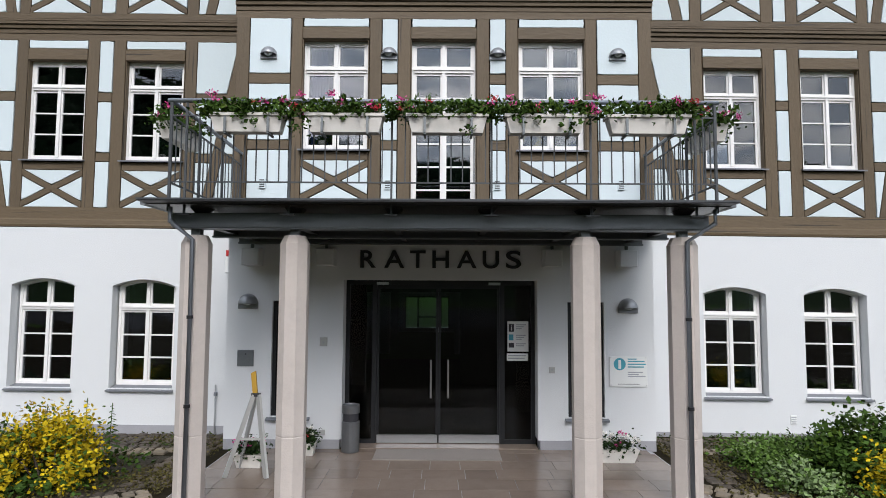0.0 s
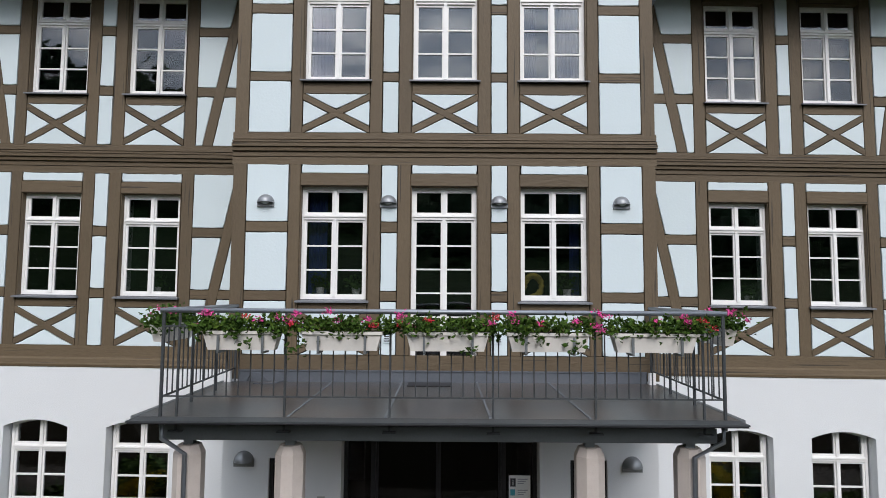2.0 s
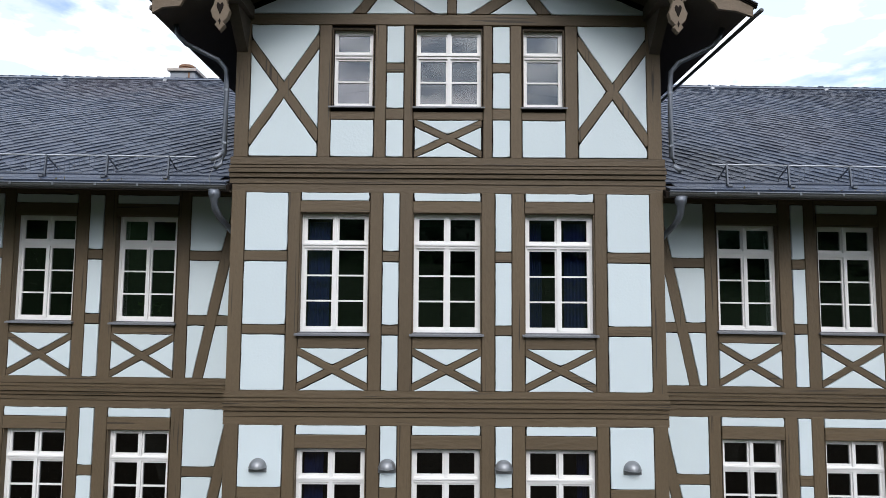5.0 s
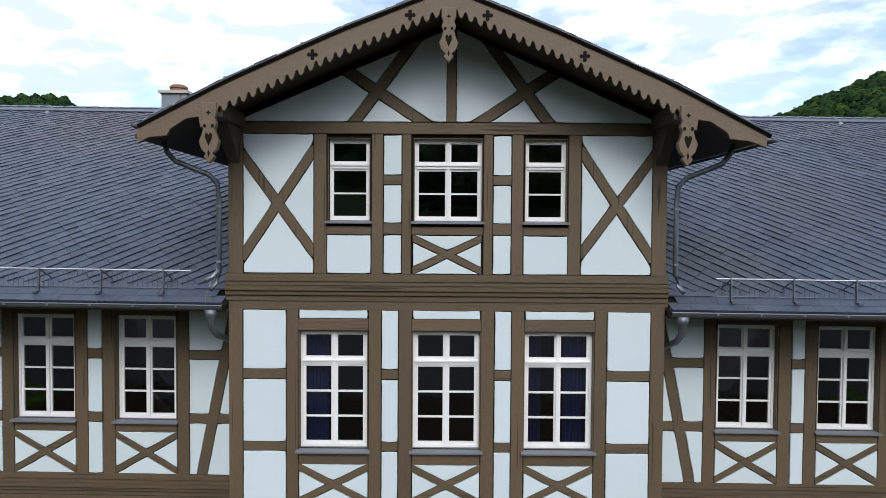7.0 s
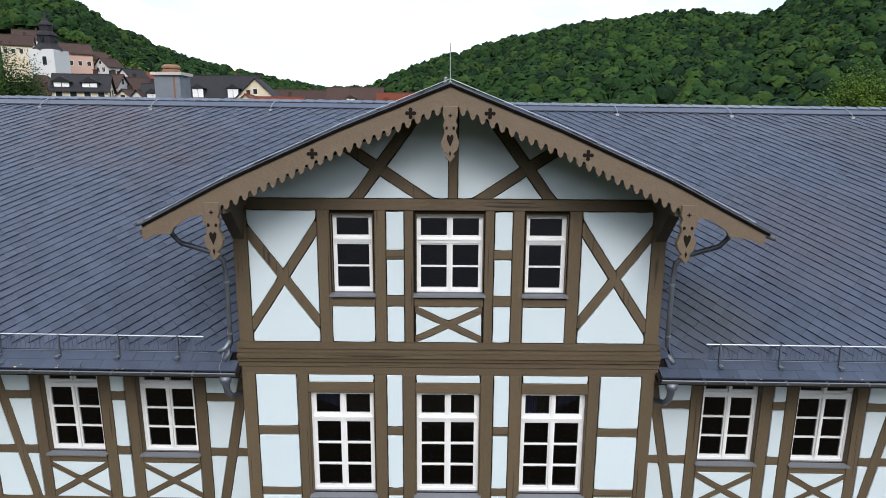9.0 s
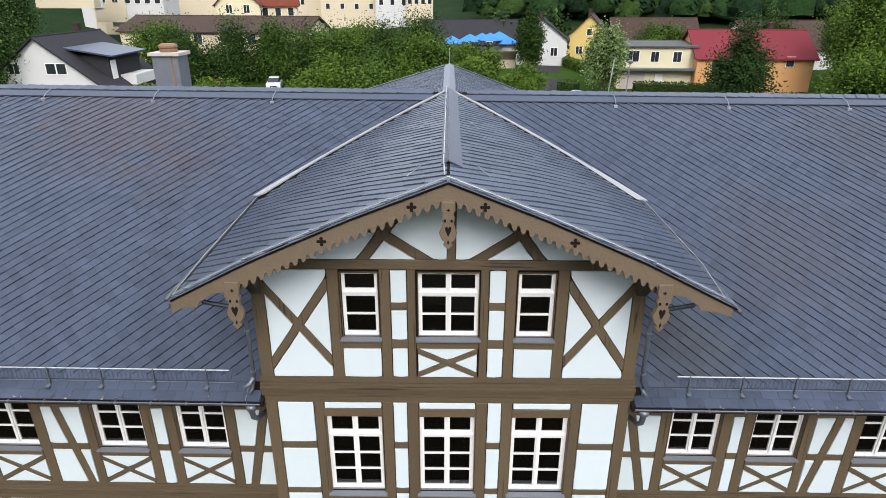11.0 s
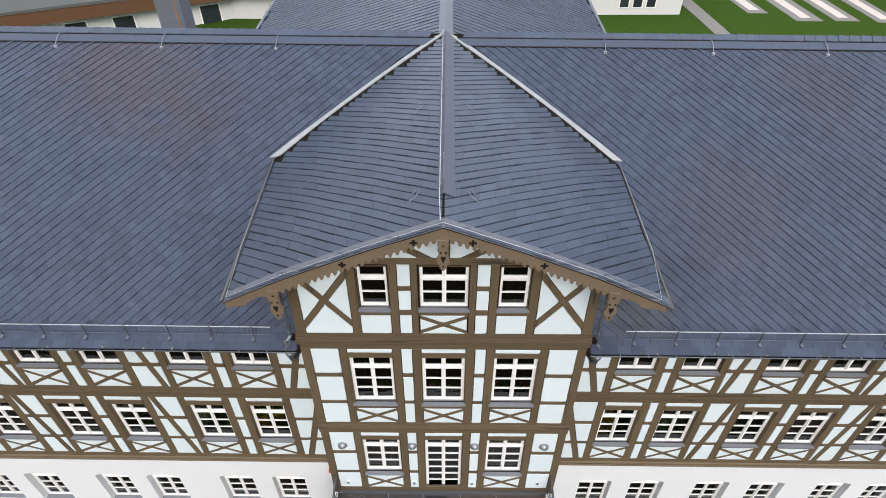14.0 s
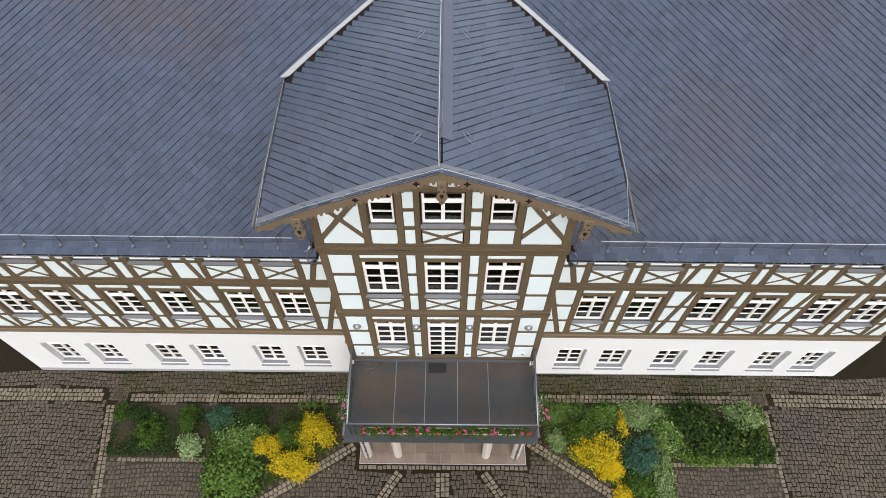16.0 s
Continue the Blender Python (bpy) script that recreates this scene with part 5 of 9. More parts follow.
RY, RX = -2.60, 2.96
posts_x = [-2.79, -1.66, -0.556, 0.527, 1.604, 2.74]
for x in posts_x:
    part_at("rail_post", Geo().box(x - 0.011, x + 0.011, RY - 0.011, RY + 0.011, 3.13, 4.36), "rail", balc)
    part_at("foot_plate", Geo().box(x - 0.07, x + 0.07, RY - 0.05, RY + 0.02, 3.115, 3.13), "rail", balc)
part_at("handrail", Geo().tube([(-3.0, RY, 4.375), (3.0, RY, 4.375)], 0.026, 8), "zinc", balc, smooth=True)
part_at("lower_rail", Geo().box(-2.97, 2.97, RY - 0.01, RY + 0.01, 3.47, 3.485), "rail", balc)
part_at("upper_rail", Geo().box(-2.97, 2.97, RY - 0.01, RY + 0.01, 4.20, 4.215), "rail", balc)
for s in (-1, 1):
    xb = 3.05
    part_at("handrail", Geo().tube([(s * RX, RY, 4.375), (s * xb, -0.05, 4.375)], 0.026, 8), "zinc", balc, smooth=True)
    for z in (3.47, 4.20):
        part_at("side_rail", Geo().bar((s * RX, RY, z), (s * xb, -0.05, z), 0.015, 0.02), "rail", balc)
    for y in (RY, -1.75, -0.9, -0.08):
        x = RX + (xb - RX) * (y - RY) / (-0.05 - RY)
        part_at("rail_post", Geo().box(s * x - 0.014, s * x + 0.014, y - 0.014, y + 0.014, 3.16, 4.37), "rail", balc)
    for i in range(17):
        y = RY + 0.14 * (i + 1)
        x = RX + (xb - RX) * (y - RY) / (-0.05 - RY)
        part_at("baluster", Geo().box(s * x - 0.006, s * x + 0.006, y - 0.006, y + 0.006, 3.48, 4.20), "rail", balc)
x = -2.9
while x < 2.9:
    x += 0.1245
    if min(abs(x - p) for p in posts_x) > 0.04:
        part_at("baluster", Geo().box(x - 0.006, x + 0.006, RY - 0.006, RY + 0.006, 3.48, 4.20), "rail", balc)
part_at("drain_mat", Geo().box(-0.5, 0.12, -0.45, -0.1, 3.272, 3.285), "black", balc, "dark rubber mat")

# small white outlet boxes where the deck meets the wall, and a loose cable
for x in (-3.14, 3.05):
    ob = thing("outlet_box", (x, -0.1, 3.27), "small white plastic outlet box on the deck", "outlet box", "outlet boxes")
    part_at("case", Geo().box(x - 0.045, x + 0.045, -0.14, -0.06, 3.272, 3.44), "frame", ob)
cb = thing("cable", (-2.6, -0.6, 3.28), "loose grey cable lying on the deck", "cable")
part_at("lead", Geo().tube([(-2.86, -0.10, 3.29), (-2.80, -0.14, 3.40), (-2.66, -0.16, 3.41), (-2.52, -0.2, 3.30), (-2.40, -0.16, 3.41), (-2.30, -0.12, 3.30), (-2.42, -0.3, 3.285), (-2.7, -0.34, 3.285)], 0.008, 6), "zinc_dark", cb, smooth=True)

# columns, octagonal with a chamfered head
for x in (-2.76, -1.655, 1.60, 2.69):
    c = thing("column", (x, -2.3, 0), "octagonal pale concrete column carrying the balcony", "column", "balcony columns")
    r = 0.165
    prof = [(r, -0.05), (r, 0.72), (r - 0.004, 0.725), (r - 0.004, 0.735), (r, 0.74), (r, 2.83), (r - 0.045, 2.92)]
    g = Geo().lathe(prof, (x, -2.3, 0), 8)
    rot = Matrix.Translation((x, -2.3, 0)) @ Matrix.Rotation(radians(22.5), 4, "Z") @ Matrix.Translation((-x, 2.3, 0))
    g.v = [tuple(rot @ Vector(p)) for p in g.v]
    part_at("shaft", g, "concrete", c)
    part_at("bearing", Geo().box(x - 0.05, x + 0.05, -2.35, -2.25, 2.92, 2.995), "steel", c)
for x, k in ((-2.73, -1), (2.67, 1)):
    d = thing("rain_pipe", (x, -2.52, 0), "slim grey rainwater pipe clipped to the column", "downpipe", "rain pipes")
    xc = -2.76 if x < 0 else 2.70
    part_at("pipe", Geo().tube([(k * 2.93, -2.62, 3.2), (k * 2.93, -2.62, 3.05), (x, -2.50, 2.86), (x, -2.50, -0.04)], 0.026, 8), "zinc", d, smooth=True)
    for z in (2.0, 1.05):
        part_at("pipe_clip", Geo().lathe([(0.036, 0), (0.036, 0.035)], (x, -2.50, z), 8), "black", d)

# flowers
def leaf_geo(g, c, size, r, flat=0.5):
    """One leaf: two triangles folded along the midrib."""
    a, t = r.uniform(0, 6.283), r.uniform(-0.2, 1.1)
    d = Vector((math.cos(a) * math.cos(t), math.sin(a) * math.cos(t), math.sin(t)))
    s = d.cross(Vector((r.uniform(-1, 1), r.uniform(-1, 1), r.uniform(0.1, 1))))
    if s.length < 1e-3:
        return
    s.normalize()
    L = size * r.uniform(0.7, 1.3)
    n = d.cross(s) * (L * 0.15)
    c = Vector(c)
    k = len(g.v)
    g.v.extend([tuple(c), tuple(c + d * L * 0.5 + s * L * 0.32 + n), tuple(c + d * L), tuple(c + d * L * 0.5 - s * L * 0.32 + n)])
    g.f.append((k, k + 1, k + 2, k + 3))


def petals(g, c, rad, n, r):
    for _ in range(n):
        p = Vector(c) + Vector((r.gauss(0, rad), r.gauss(0, rad), r.gauss(0, rad * 0.7)))
        leaf_geo(g, p, 0.032, r)


def flower_box(x0, x1, y, z, seed, label):
    """A planter hung on the outside of the railing."""
    r = random.Random(seed)
    xm = (x0 + x1) / 2
    root = thing("flower_box", (xm, y, z), label, "flower box", "balcony flower boxes")
    w = 0.09
    h = 0.19
    g = Geo()
    o = [(x0 + 0.05, y - w + 0.03, z), (x1 - 0.05, y - w + 0.03, z), (x1 - 0.05, y + w - 0.02, z), (x0 + 0.05, y + w - 0.02, z), (x0, y - w, z + h), (x1, y - w, z + h), (x1, y + w, z + h), (x0, y + w, z + h)]
    g.hexa(o)
    g.box(x0 - 0.012, x1 + 0.012, y - w - 0.012, y + w + 0.012, z + h - 0.025, z + h + 0.006)
    part_at("trough", g, "potwhite", root)
    part_at("soil", Geo().box(x0 + 0.015, x1 - 0.015, y - w + 0.015, y + w - 0.015, z + h, z + h + 0.012), "soil", root)
    for f in (0.22, 0.8):
        x = x0 + (x1 - x0) * f
        part_at("bracket", Geo().box(x - 0.012, x + 0.012, y - w - 0.03, y - w - 0.014, z - 0.02, z + h * 0.8).box(x - 0.012, x + 0.012, y - w - 0.03, y + w, z - 0.03, z - 0.012), "steel", root)
    lv = Geo()
    for _ in range(60):
        cx = r.uniform(x0 - 0.10, x1 + 0.10)
        cy, cz = y + r.uniform(-0.13, 0.08), z + h + r.uniform(-0.02, 0.11)
        if r.random() < 0.03:
            cz -= r.uniform(0.05, 0.22)
            cy = y - w - 0.05
        for _ in range(13):
            leaf_geo(lv, (cx + r.gauss(0, 0.05), cy + r.gauss(0, 0.04), cz + r.gauss(0, 0.035)), 0.06, r)
    part_at("foliage", lv, "leaf_green", root)
    lv = Geo()
    for _ in range(160):
        leaf_geo(lv, (r.uniform(x0 - 0.1, x1 + 0.1), y + r.uniform(-0.16, 0.05), z + h + r.uniform(-0.02, 0.14)), 0.055, r)
    part_at("young_leaves", lv, "leaf_light", root)
    for mt, n in (("petal_pink", 6), ("petal_red", 2)):
        pg = Geo()
        for _ in range(n):
            cx = r.choice((r.uniform(x0 - 0.15, x0 + 0.1), r.uniform(x1 - 0.15, x1 + 0.15), r.uniform(x0, x1)))
            petals(pg, (cx, y + r.uniform(-0.15, 0.02), z + h + r.uniform(0.04, 0.22)), 0.022, 26, r)
        part_at("blossoms", pg, mt, root)


for i, (a, b) in enumerate(((-2.46, -1.68), (-1.45, -0.63), (-0.38, 0.47), (0.66, 1.50), (1.74, 2.60))):
    flower_box(a, b, -2.74, 3.98, 20 + i, "off-white flower box with pink and red geraniums on the railing")
for s in (-1, 1):
    # short boxes on the railing's sides
    r = random.Random(40 + s)
    root = thing("flower_box", (s * 3.12, -2.0, 4.02), "off-white flower box with pink geraniums on the side railing", "flower box", "balcony flower boxes")
    part_at("trough", Geo().hexa([(s * 3.12 - 0.06, -2.35, 4.02), (s * 3.12 + 0.06, -2.35, 4.02), (s * 3.12 + 0.06, -1.65, 4.02), (s * 3.12 - 0.06, -1.65, 4.02), (s * 3.12 - 0.09, -2.4, 4.21), (s * 3.12 + 0.09, -2.4, 4.21), (s * 3.12 + 0.09, -1.6, 4.21), (s * 3.12 - 0.09, -1.6, 4.21)]), "potwhite", root)
    lv, pg = Geo(), Geo()
    for _ in range(700):
        leaf_geo(lv, (s * 3.14 + r.gauss(0, 0.10), -2.0 + r.uniform(-0.5, 0.45), 4.24 + r.gauss(0, 0.06)), 0.06, r)
    for _ in range(5):
        petals(pg, (s * 3.2 + r.gauss(0, 0.12), -2.1 + r.uniform(-0.4, 0.3), 4.28 + r.uniform(0, 0.15)), 0.022, 26, r)
    part_at("foliage", lv, "leaf_green", root)
    part_at("blossoms", pg, "petal_pink", root)

# ---- ground ----
# unseen sheet added so the window panes reflect dark grey ground
tagged(part("road_front", Geo().box(-70, 70, -85, -30, -0.2, -0.02), "asphalt"), "unseen grey asphalt sheet added behind the camera for window reflections", "road", kind="structure")
yard = tagged(part("pavement", Geo().box(-26, 26, -30, 16, -0.2, -0.02), "cobble"), "dark cobbled forecourt round the building", "pavement", kind="structure")

# ---- paving and beds in front ----
portico = thing("portico_floor", (0, -1.3, 0), "polished brown stone tiles under the balcony", "floor", kind="structure")
part("screed", Geo().box(-3.08, 3.08, -2.66, -0.014, -0.1, -0.012), "plinth", portico)
pr = random.Random(3)
yy = -2.64
while yy < -0.03:
    dy = min(0.40, -0.02 - yy)
    xx = -3.06 - pr.uniform(0, 0.3)
    while xx < 3.06:
        w = pr.choice((0.4, 0.55, 0.7))
        a, b = max(xx, -3.06), min(xx + w, 3.06)
        if b - a > 0.06 and not (yy > -0.03):
            g = Geo().box(a + 0.003, b - 0.003, yy + 0.003, yy + dy - 0.003, -0.03, 0.0 + pr.uniform(-0.0015, 0.0015))
            part("tile", g, "tile", portico)
        xx += w
    yy += 0.403
tagged(part("threshold", Geo().box(DX0, DX1, -0.012, 0.36, -0.1, 0.012), "tile"), "stone threshold under the glass doors", "threshold", kind="structure")

def in_bed(x, y):
    """Planted or paved differently: no dark setts here."""
    if abs(x) < 3.1 and y > -2.68:
        return True
    if x < 0:
        if -12.75 < x < -3.8 and -2.45 < y < -0.45:
            return x < -3.8 - max(0.0, -1.9 - y) * 1.55
        return -8.6 < x < -3.8 - (-1.9 - y) * 1.55 and -4.9 < y <= -2.45
    if 3.75 < x < 12.33 and -2.5 < y < -0.3:
        return x > 3.75 + max(0.0, (-1.8 - y)) * 1.55
    return 3.75 + (-1.8 - y) * 1.55 < x < 8.42 and -4.9 < y <= -2.5


KERBS = [((-12.3, -0.2), (-3.95, -0.2), 2), ((3.8, -0.11), (12.0, -0.1), 2), ((-12.98, -0.5), (-12.3, -4.7), 2), ((12.48, -0.5), (12.3, -4.7), 1),
         ((-3.3, -2.0), (-7.6, -4.7), 2), ((3.05, -1.72), (7.7, -4.7), 2), ((-1.58, -2.95), (-2.75, -4.7), 2), ((0.0, -2.95), (0.02, -4.7), 3), ((1.5, -2.95), (2.75, -4.7), 2),
         ((-3.1, -2.78), (3.1, -2.78), 1), ((-18.0, -0.1), (-13.5, -0.1), 3), ((12.9, -0.1), (18.5, -0.15), 3), ((-12.1, -2.58), (-8.75, -2.58), 1), ((8.5, -2.6), (12.2, -2.6), 1)]


def near_kerb(x, y):
    for (a, b, n) in KERBS:
        ax, ay, bx, by = *a, *b
        L2 = (bx - ax) ** 2 + (by - ay) ** 2
        t = max(0, min(1, ((x - ax) * (bx - ax) + (y - ay) * (by - ay)) / L2))
        if math.hypot(x - ax - t * (bx - ax), y - ay - t * (by - ay)) < 0.085 * n + 0.05:
            return True
    return False


def sett(g, x, y, w, d, z, rot, r):
    c, s_ = math.cos(rot), math.sin(rot)
    k = len(g.v)
    for f, h in ((1.0, z - 0.05), (0.97, z - 0.012), (0.76, z)):
        for i, j in ((-1, -1), (1, -1), (1, 1), (-1, 1)):
            px, py = i * w / 2 * f + r.uniform(-0.006, 0.006), j * d / 2 * f + r.uniform(-0.006, 0.006)
            g.v.append((x + px * c - py * s_, y + px * s_ + py * c, h))
    for q in (0, 4):
        for i in range(4):
            a, b = k + q + i, k + q + (i + 1) % 4
            g.f.append((a, b, b + 4, a + 4))
    g.f.append((k + 8, k + 9, k + 10, k + 11))


pr = random.Random(11)
g = Geo()
y = -4.9
while y < 0.86:
    x = -19.5 + pr.uniform(0, 0.1)
    while x < 19.5:
        w = pr.uniform(0.12, 0.20)
        cx, cy = x + w / 2, y + pr.uniform(-0.02, 0.02) + 0.07 * math.sin(x * 1.1)
        if (abs(x) < 16.35 or y < 1) and not in_bed(cx, cy) and not near_kerb(cx, cy) and not (abs(cx) < 3.25 and cy > -2.72):
            sett(g, cx, cy, w - 0.02, 0.138, pr.uniform(-0.008, 0.008) - 0.004, 0.07 * math.cos(x * 1.1) + pr.uniform(-0.12, 0.12), pr)
        x += w
    y += 0.158
tagged(part("setts", g, "sett_dark", yard), kind="stuff")
kerb_parts, g = 0, Geo()
for (a, b, n) in KERBS:
    a, b = Vector(a), Vector(b)
    d = (b - a).normalized()
    nn = Vector((-d.y, d.x))
    L = (b - a).length
    for row in range(n):
        t = 0.0
        while t < L:
            w = pr.uniform(0.14, 0.2)
            p = a + d * (t + w / 2) + nn * ((row - (n - 1) / 2) * 0.17)
            one = Geo()
            tgt = one if kerb_parts < 300 and abs(p.x) < 9.5 else g
            sett(tgt, p.x + pr.uniform(-0.01, 0.01), p.y + pr.uniform(-0.012, 0.012), w - 0.03, 0.138, 0.012 + pr.uniform(-0.006, 0.008), math.atan2(d.y, d.x) + pr.uniform(-0.05, 0.05), pr)
            if tgt is one:
                part("sett", one, "sett", yard)
                kerb_parts += 1
            t += w
tagged(part("border_setts", g, "sett", yard), kind="stuff")

# grates beside the beds
for x in (-12.72, 12.36):
    gr = thing("drain_grate", (x, -0.05, 0), "dark rusty square drain grate in the paving", "drain grate", "drain grates")
    q = Geo().box(x - 0.3, x + 0.3, -0.32, -0.28, -0.03, 0.02).box(x - 0.3, x + 0.3, 0.18, 0.22, -0.03, 0.02)
    q.box(x - 0.3, x - 0.26, -0.28, 0.18, -0.03, 0.02).box(x + 0.26, x + 0.3, -0.28, 0.18, -0.03, 0.02)
    part("rim", q, "timber_dark", gr)
    q = Geo()
    for i in range(7):
        q.box(x - 0.24 + i * 0.076, x - 0.21 + i * 0.076, -0.28, 0.18, -0.02, 0.014)
    part("bars", q, "timber_dark", gr)
bed_w = tagged(part("bed_west", Geo().box(-12.8, -3.8, -4.9, -0.42, -0.12, -0.012), "soil"), "planted bed with dark soil and moss", "flower bed", kind="structure")
bed_e = tagged(part("bed_east", Geo().box(3.8, 12.35, -4.9, -0.3, -0.12, -0.012), "soil"), "planted bed with dark soil and moss", "flower bed", kind="structure")


def leaves(name, parent, centres, size, mat, seed, outward=None, stuff=False):
    """Many small folded leaves at the given centres, as one mesh."""
    rs = np.random.RandomState(seed)
    c = np.asarray(centres, dtype=np.float64)
    n = len(c)
    d = rs.normal(size=(n, 3))
    if outward is not None:
        d = d * 0.8 + outward * 0.35
    d[:, 2] *= 0.7
    d /= np.linalg.norm(d, axis=1)[:, None]
    up = rs.normal(size=(n, 3)) * 0.6 + (np.array((0, 0, 1.0)) if outward is None else outward + np.array((0, 0, 0.6)))
    s = np.cross(d, up)
    s /= np.linalg.norm(s, axis=1)[:, None] + 1e-9
    L = size * rs.uniform(0.65, 1.35, size=(n, 1))
    v = np.stack([c, c + d * L * 0.5 + s * L * 0.33, c + d * L, c + d * L * 0.5 - s * L * 0.33], axis=1).reshape(-1, 3)
    me = bpy.data.meshes.new(name)
    me.vertices.add(4 * n)
    me.vertices.foreach_set("co", v.ravel())
    me.loops.add(4 * n)
    me.loops.foreach_set("vertex_index", np.arange(4 * n, dtype=np.int32))
    me.polygons.add(n)
    me.polygons.foreach_set("loop_start", np.arange(0, 4 * n, 4, dtype=np.int32))
    me.materials.append(M[mat])
    me.update(calc_edges=True)
    ob = new(name, me)
    if parent is not None:
        ob.parent = parent
        ob.matrix_parent_inverse = Matrix.Translation(parent.location).inverted()
    if stuff:
        ob["kind"] = "stuff"
    return ob


def shrub(x, y, rx, ry, h, mat, n, size, seed, label, category="shrub", second=None, z=0.0):
    """A bush: branching stems and many leaves in uneven clumps."""
    rs = np.random.RandomState(seed)
    root = thing("shrub", (x, y, z), label, category, "shrubs in the beds")
    clumps = rs.normal(size=(34, 3))
    clumps /= np.linalg.norm(clumps, axis=1)[:, None]
    clumps[:, 2] = np.abs(clumps[:, 2]) * 0.95
    clumps *= rs.uniform(0.55, 1.0, size=(34, 1))
    cc = clumps * np.array((rx, ry, h * 0.82)) + np.array((x, y, z + h * 0.08))
    g = Geo()
    for c in cc[::2]:
        b = Vector((x + rs.uniform(-0.2, 0.2) * rx, y + rs.uniform(-0.2, 0.2) * ry, z - 0.03))
        g.tube([tuple(b), tuple(b.lerp(Vector(c), 0.5) + Vector((0, 0, 0.05))), tuple(c)], [0.014, 0.01, 0.004], 5, cap=False)
    part("stems", g, "bark", root)
    for k, (mt, share) in enumerate(((mat, 0.8), (second or mat, 0.2))):
        m = int(n * share)
        pick = rs.randint(0, 34, m)
        p = cc[pick] + rs.normal(size=(m, 3)) * np.array((rx, ry, h * 0.7)) * 0.17
        p[:, 2] = np.maximum(p[:, 2], z + 0.01)
        o = p - np.array((x, y, z))
        o /= np.linalg.norm(o, axis=1)[:, None] + 1e-9
        leaves("foliage", root, p, size, mt, seed * 7 + k, o)
    return root


Y1, Y2 = "golden-yellow leafy shrub in the bed", "leaf_yellow"
shrub(-4.78, -1.66, 0.66, 0.72, 1.0, Y2, 6000, 0.06, 1, Y1, second="leaf_light")
shrub(-5.45, -2.72, 0.85, 0.50, 0.85, Y2, 6000, 0.06, 2, Y1, second="leaf_light")
shrub(-6.45, -2.1, 0.50, 0.42, 0.8, Y2, 4200, 0.055, 20, Y1, second="leaf_light")
shrub(-5.62, -1.72, 0.48, 0.45, 1.05, "leaf_green", 3600, 0.06, 3, "green shrub growing through the yellow one", second="leaf_light")
shrub(-7.7, -3.25, 1.0, 1.2, 0.6, "leaf_lush", 5600, 0.11, 4, "spreading light green shrub in the bed", second="leaf_green")
shrub(-7.5, -1.9, 0.95, 0.6, 0.5, "leaf_lush", 3200, 0.085, 5, "low green ground-cover shrub", second="leaf_variegated")
shrub(-8.5, -1.05, 0.55, 0.5, 0.6, "leaf_blue", 2000, 0.075, 21, "loose blue-green shrub in the bed", second="leaf_green")
shrub(-7.3, -0.95, 0.7, 0.35, 0.35, "leaf_dark", 1500, 0.075, 22, "low dark green shrub behind the yellow one", second="leaf_green")
shrub(-9.72, -1.1, 0.32, 0.5, 0.5, "leaf_green", 1100, 0.085, 25, "upright light green shrub in the bed", second="leaf_green")
shrub(-11.1, -1.6, 0.52, 0.58, 0.5, "leaf_green", 1900, 0.085, 6, "round green shrub in dark soil", second="leaf_green")
shrub(-9.5, -2.05, 0.50, 0.42, 0.4, "leaf_variegated", 1400, 0.085, 7, "small pale-leaved shrub in the bed", second="leaf_variegated")
shrub(-11.8, -0.85, 0.42, 0.3, 0.3, "leaf_dark", 800, 0.085, 8, "dark green low shrub", second="leaf_dark")
shrub(-12.45, -0.85, 0.25, 0.35, 0.3, "leaf_green", 800, 0.08, 9, "low green shrub at the bed's end")
shrub(4.75, -0.85, 0.95, 0.5, 0.42, "leaf_lush", 6000, 0.055, 10, "low green and white ground-cover shrub", second="leaf_variegated")
shrub(4.3, -1.75, 0.38, 0.4, 0.35, "leaf_variegated", 1700, 0.06, 26, "pale green ground-cover shrub by the kerb", second="leaf_lush")
shrub(5.2, -1.45, 0.62, 0.45, 0.95, "leaf_green", 2800, 0.075, 11, "green shrub behind the yellow one", second="leaf_light")
shrub(5.72, -2.2, 0.80, 0.62, 0.95, Y2, 6500, 0.06, 12, Y1, second="leaf_light")
shrub(6.1, -2.85, 0.45, 0.40, 0.6, Y2, 3500, 0.06, 27, Y1, second=Y2)
shrub(6.8, -1.15, 0.16, 0.55, 0.55, Y2, 900, 0.055, 28, "golden-yellow twigs between the green shrubs", second="leaf_light")
shrub(6.45, -3.7, 0.38, 0.32, 0.45, Y2, 1300, 0.07, 13, "small golden shrub by the paving")
shrub(7.3, -2.3, 0.66, 0.72, 0.8, "leaf_blue", 4600, 0.065, 14, "blue-green conifer-like shrub in the bed", second="leaf_blue")
shrub(7.1, -3.45, 0.62, 0.55, 0.45, "leaf_green", 2600, 0.075, 29, "dark green shrub before the blue-green one", second="leaf_lush")
shrub(7.55, -0.8, 0.85, 0.5, 0.5, "leaf_variegated", 4200, 0.075, 15, "low cream-and-green ground-cover shrub", second="leaf_lush")
shrub(8.05, -2.9, 0.36, 1.2, 0.42, "leaf_variegated", 3200, 0.075, 16, "pale-leaved border shrub in the bed", second="leaf_light")
shrub(6.1, -0.75, 0.7, 0.42, 0.5, "leaf_lush", 2600, 0.075, 23, "loose light green shrub by the wall path", second="leaf_green")
shrub(8.45, -1.5, 0.55, 0.8, 0.5, "leaf_lush", 2600, 0.085, 24, "light green leafy shrub in the bed", second="leaf_variegated")
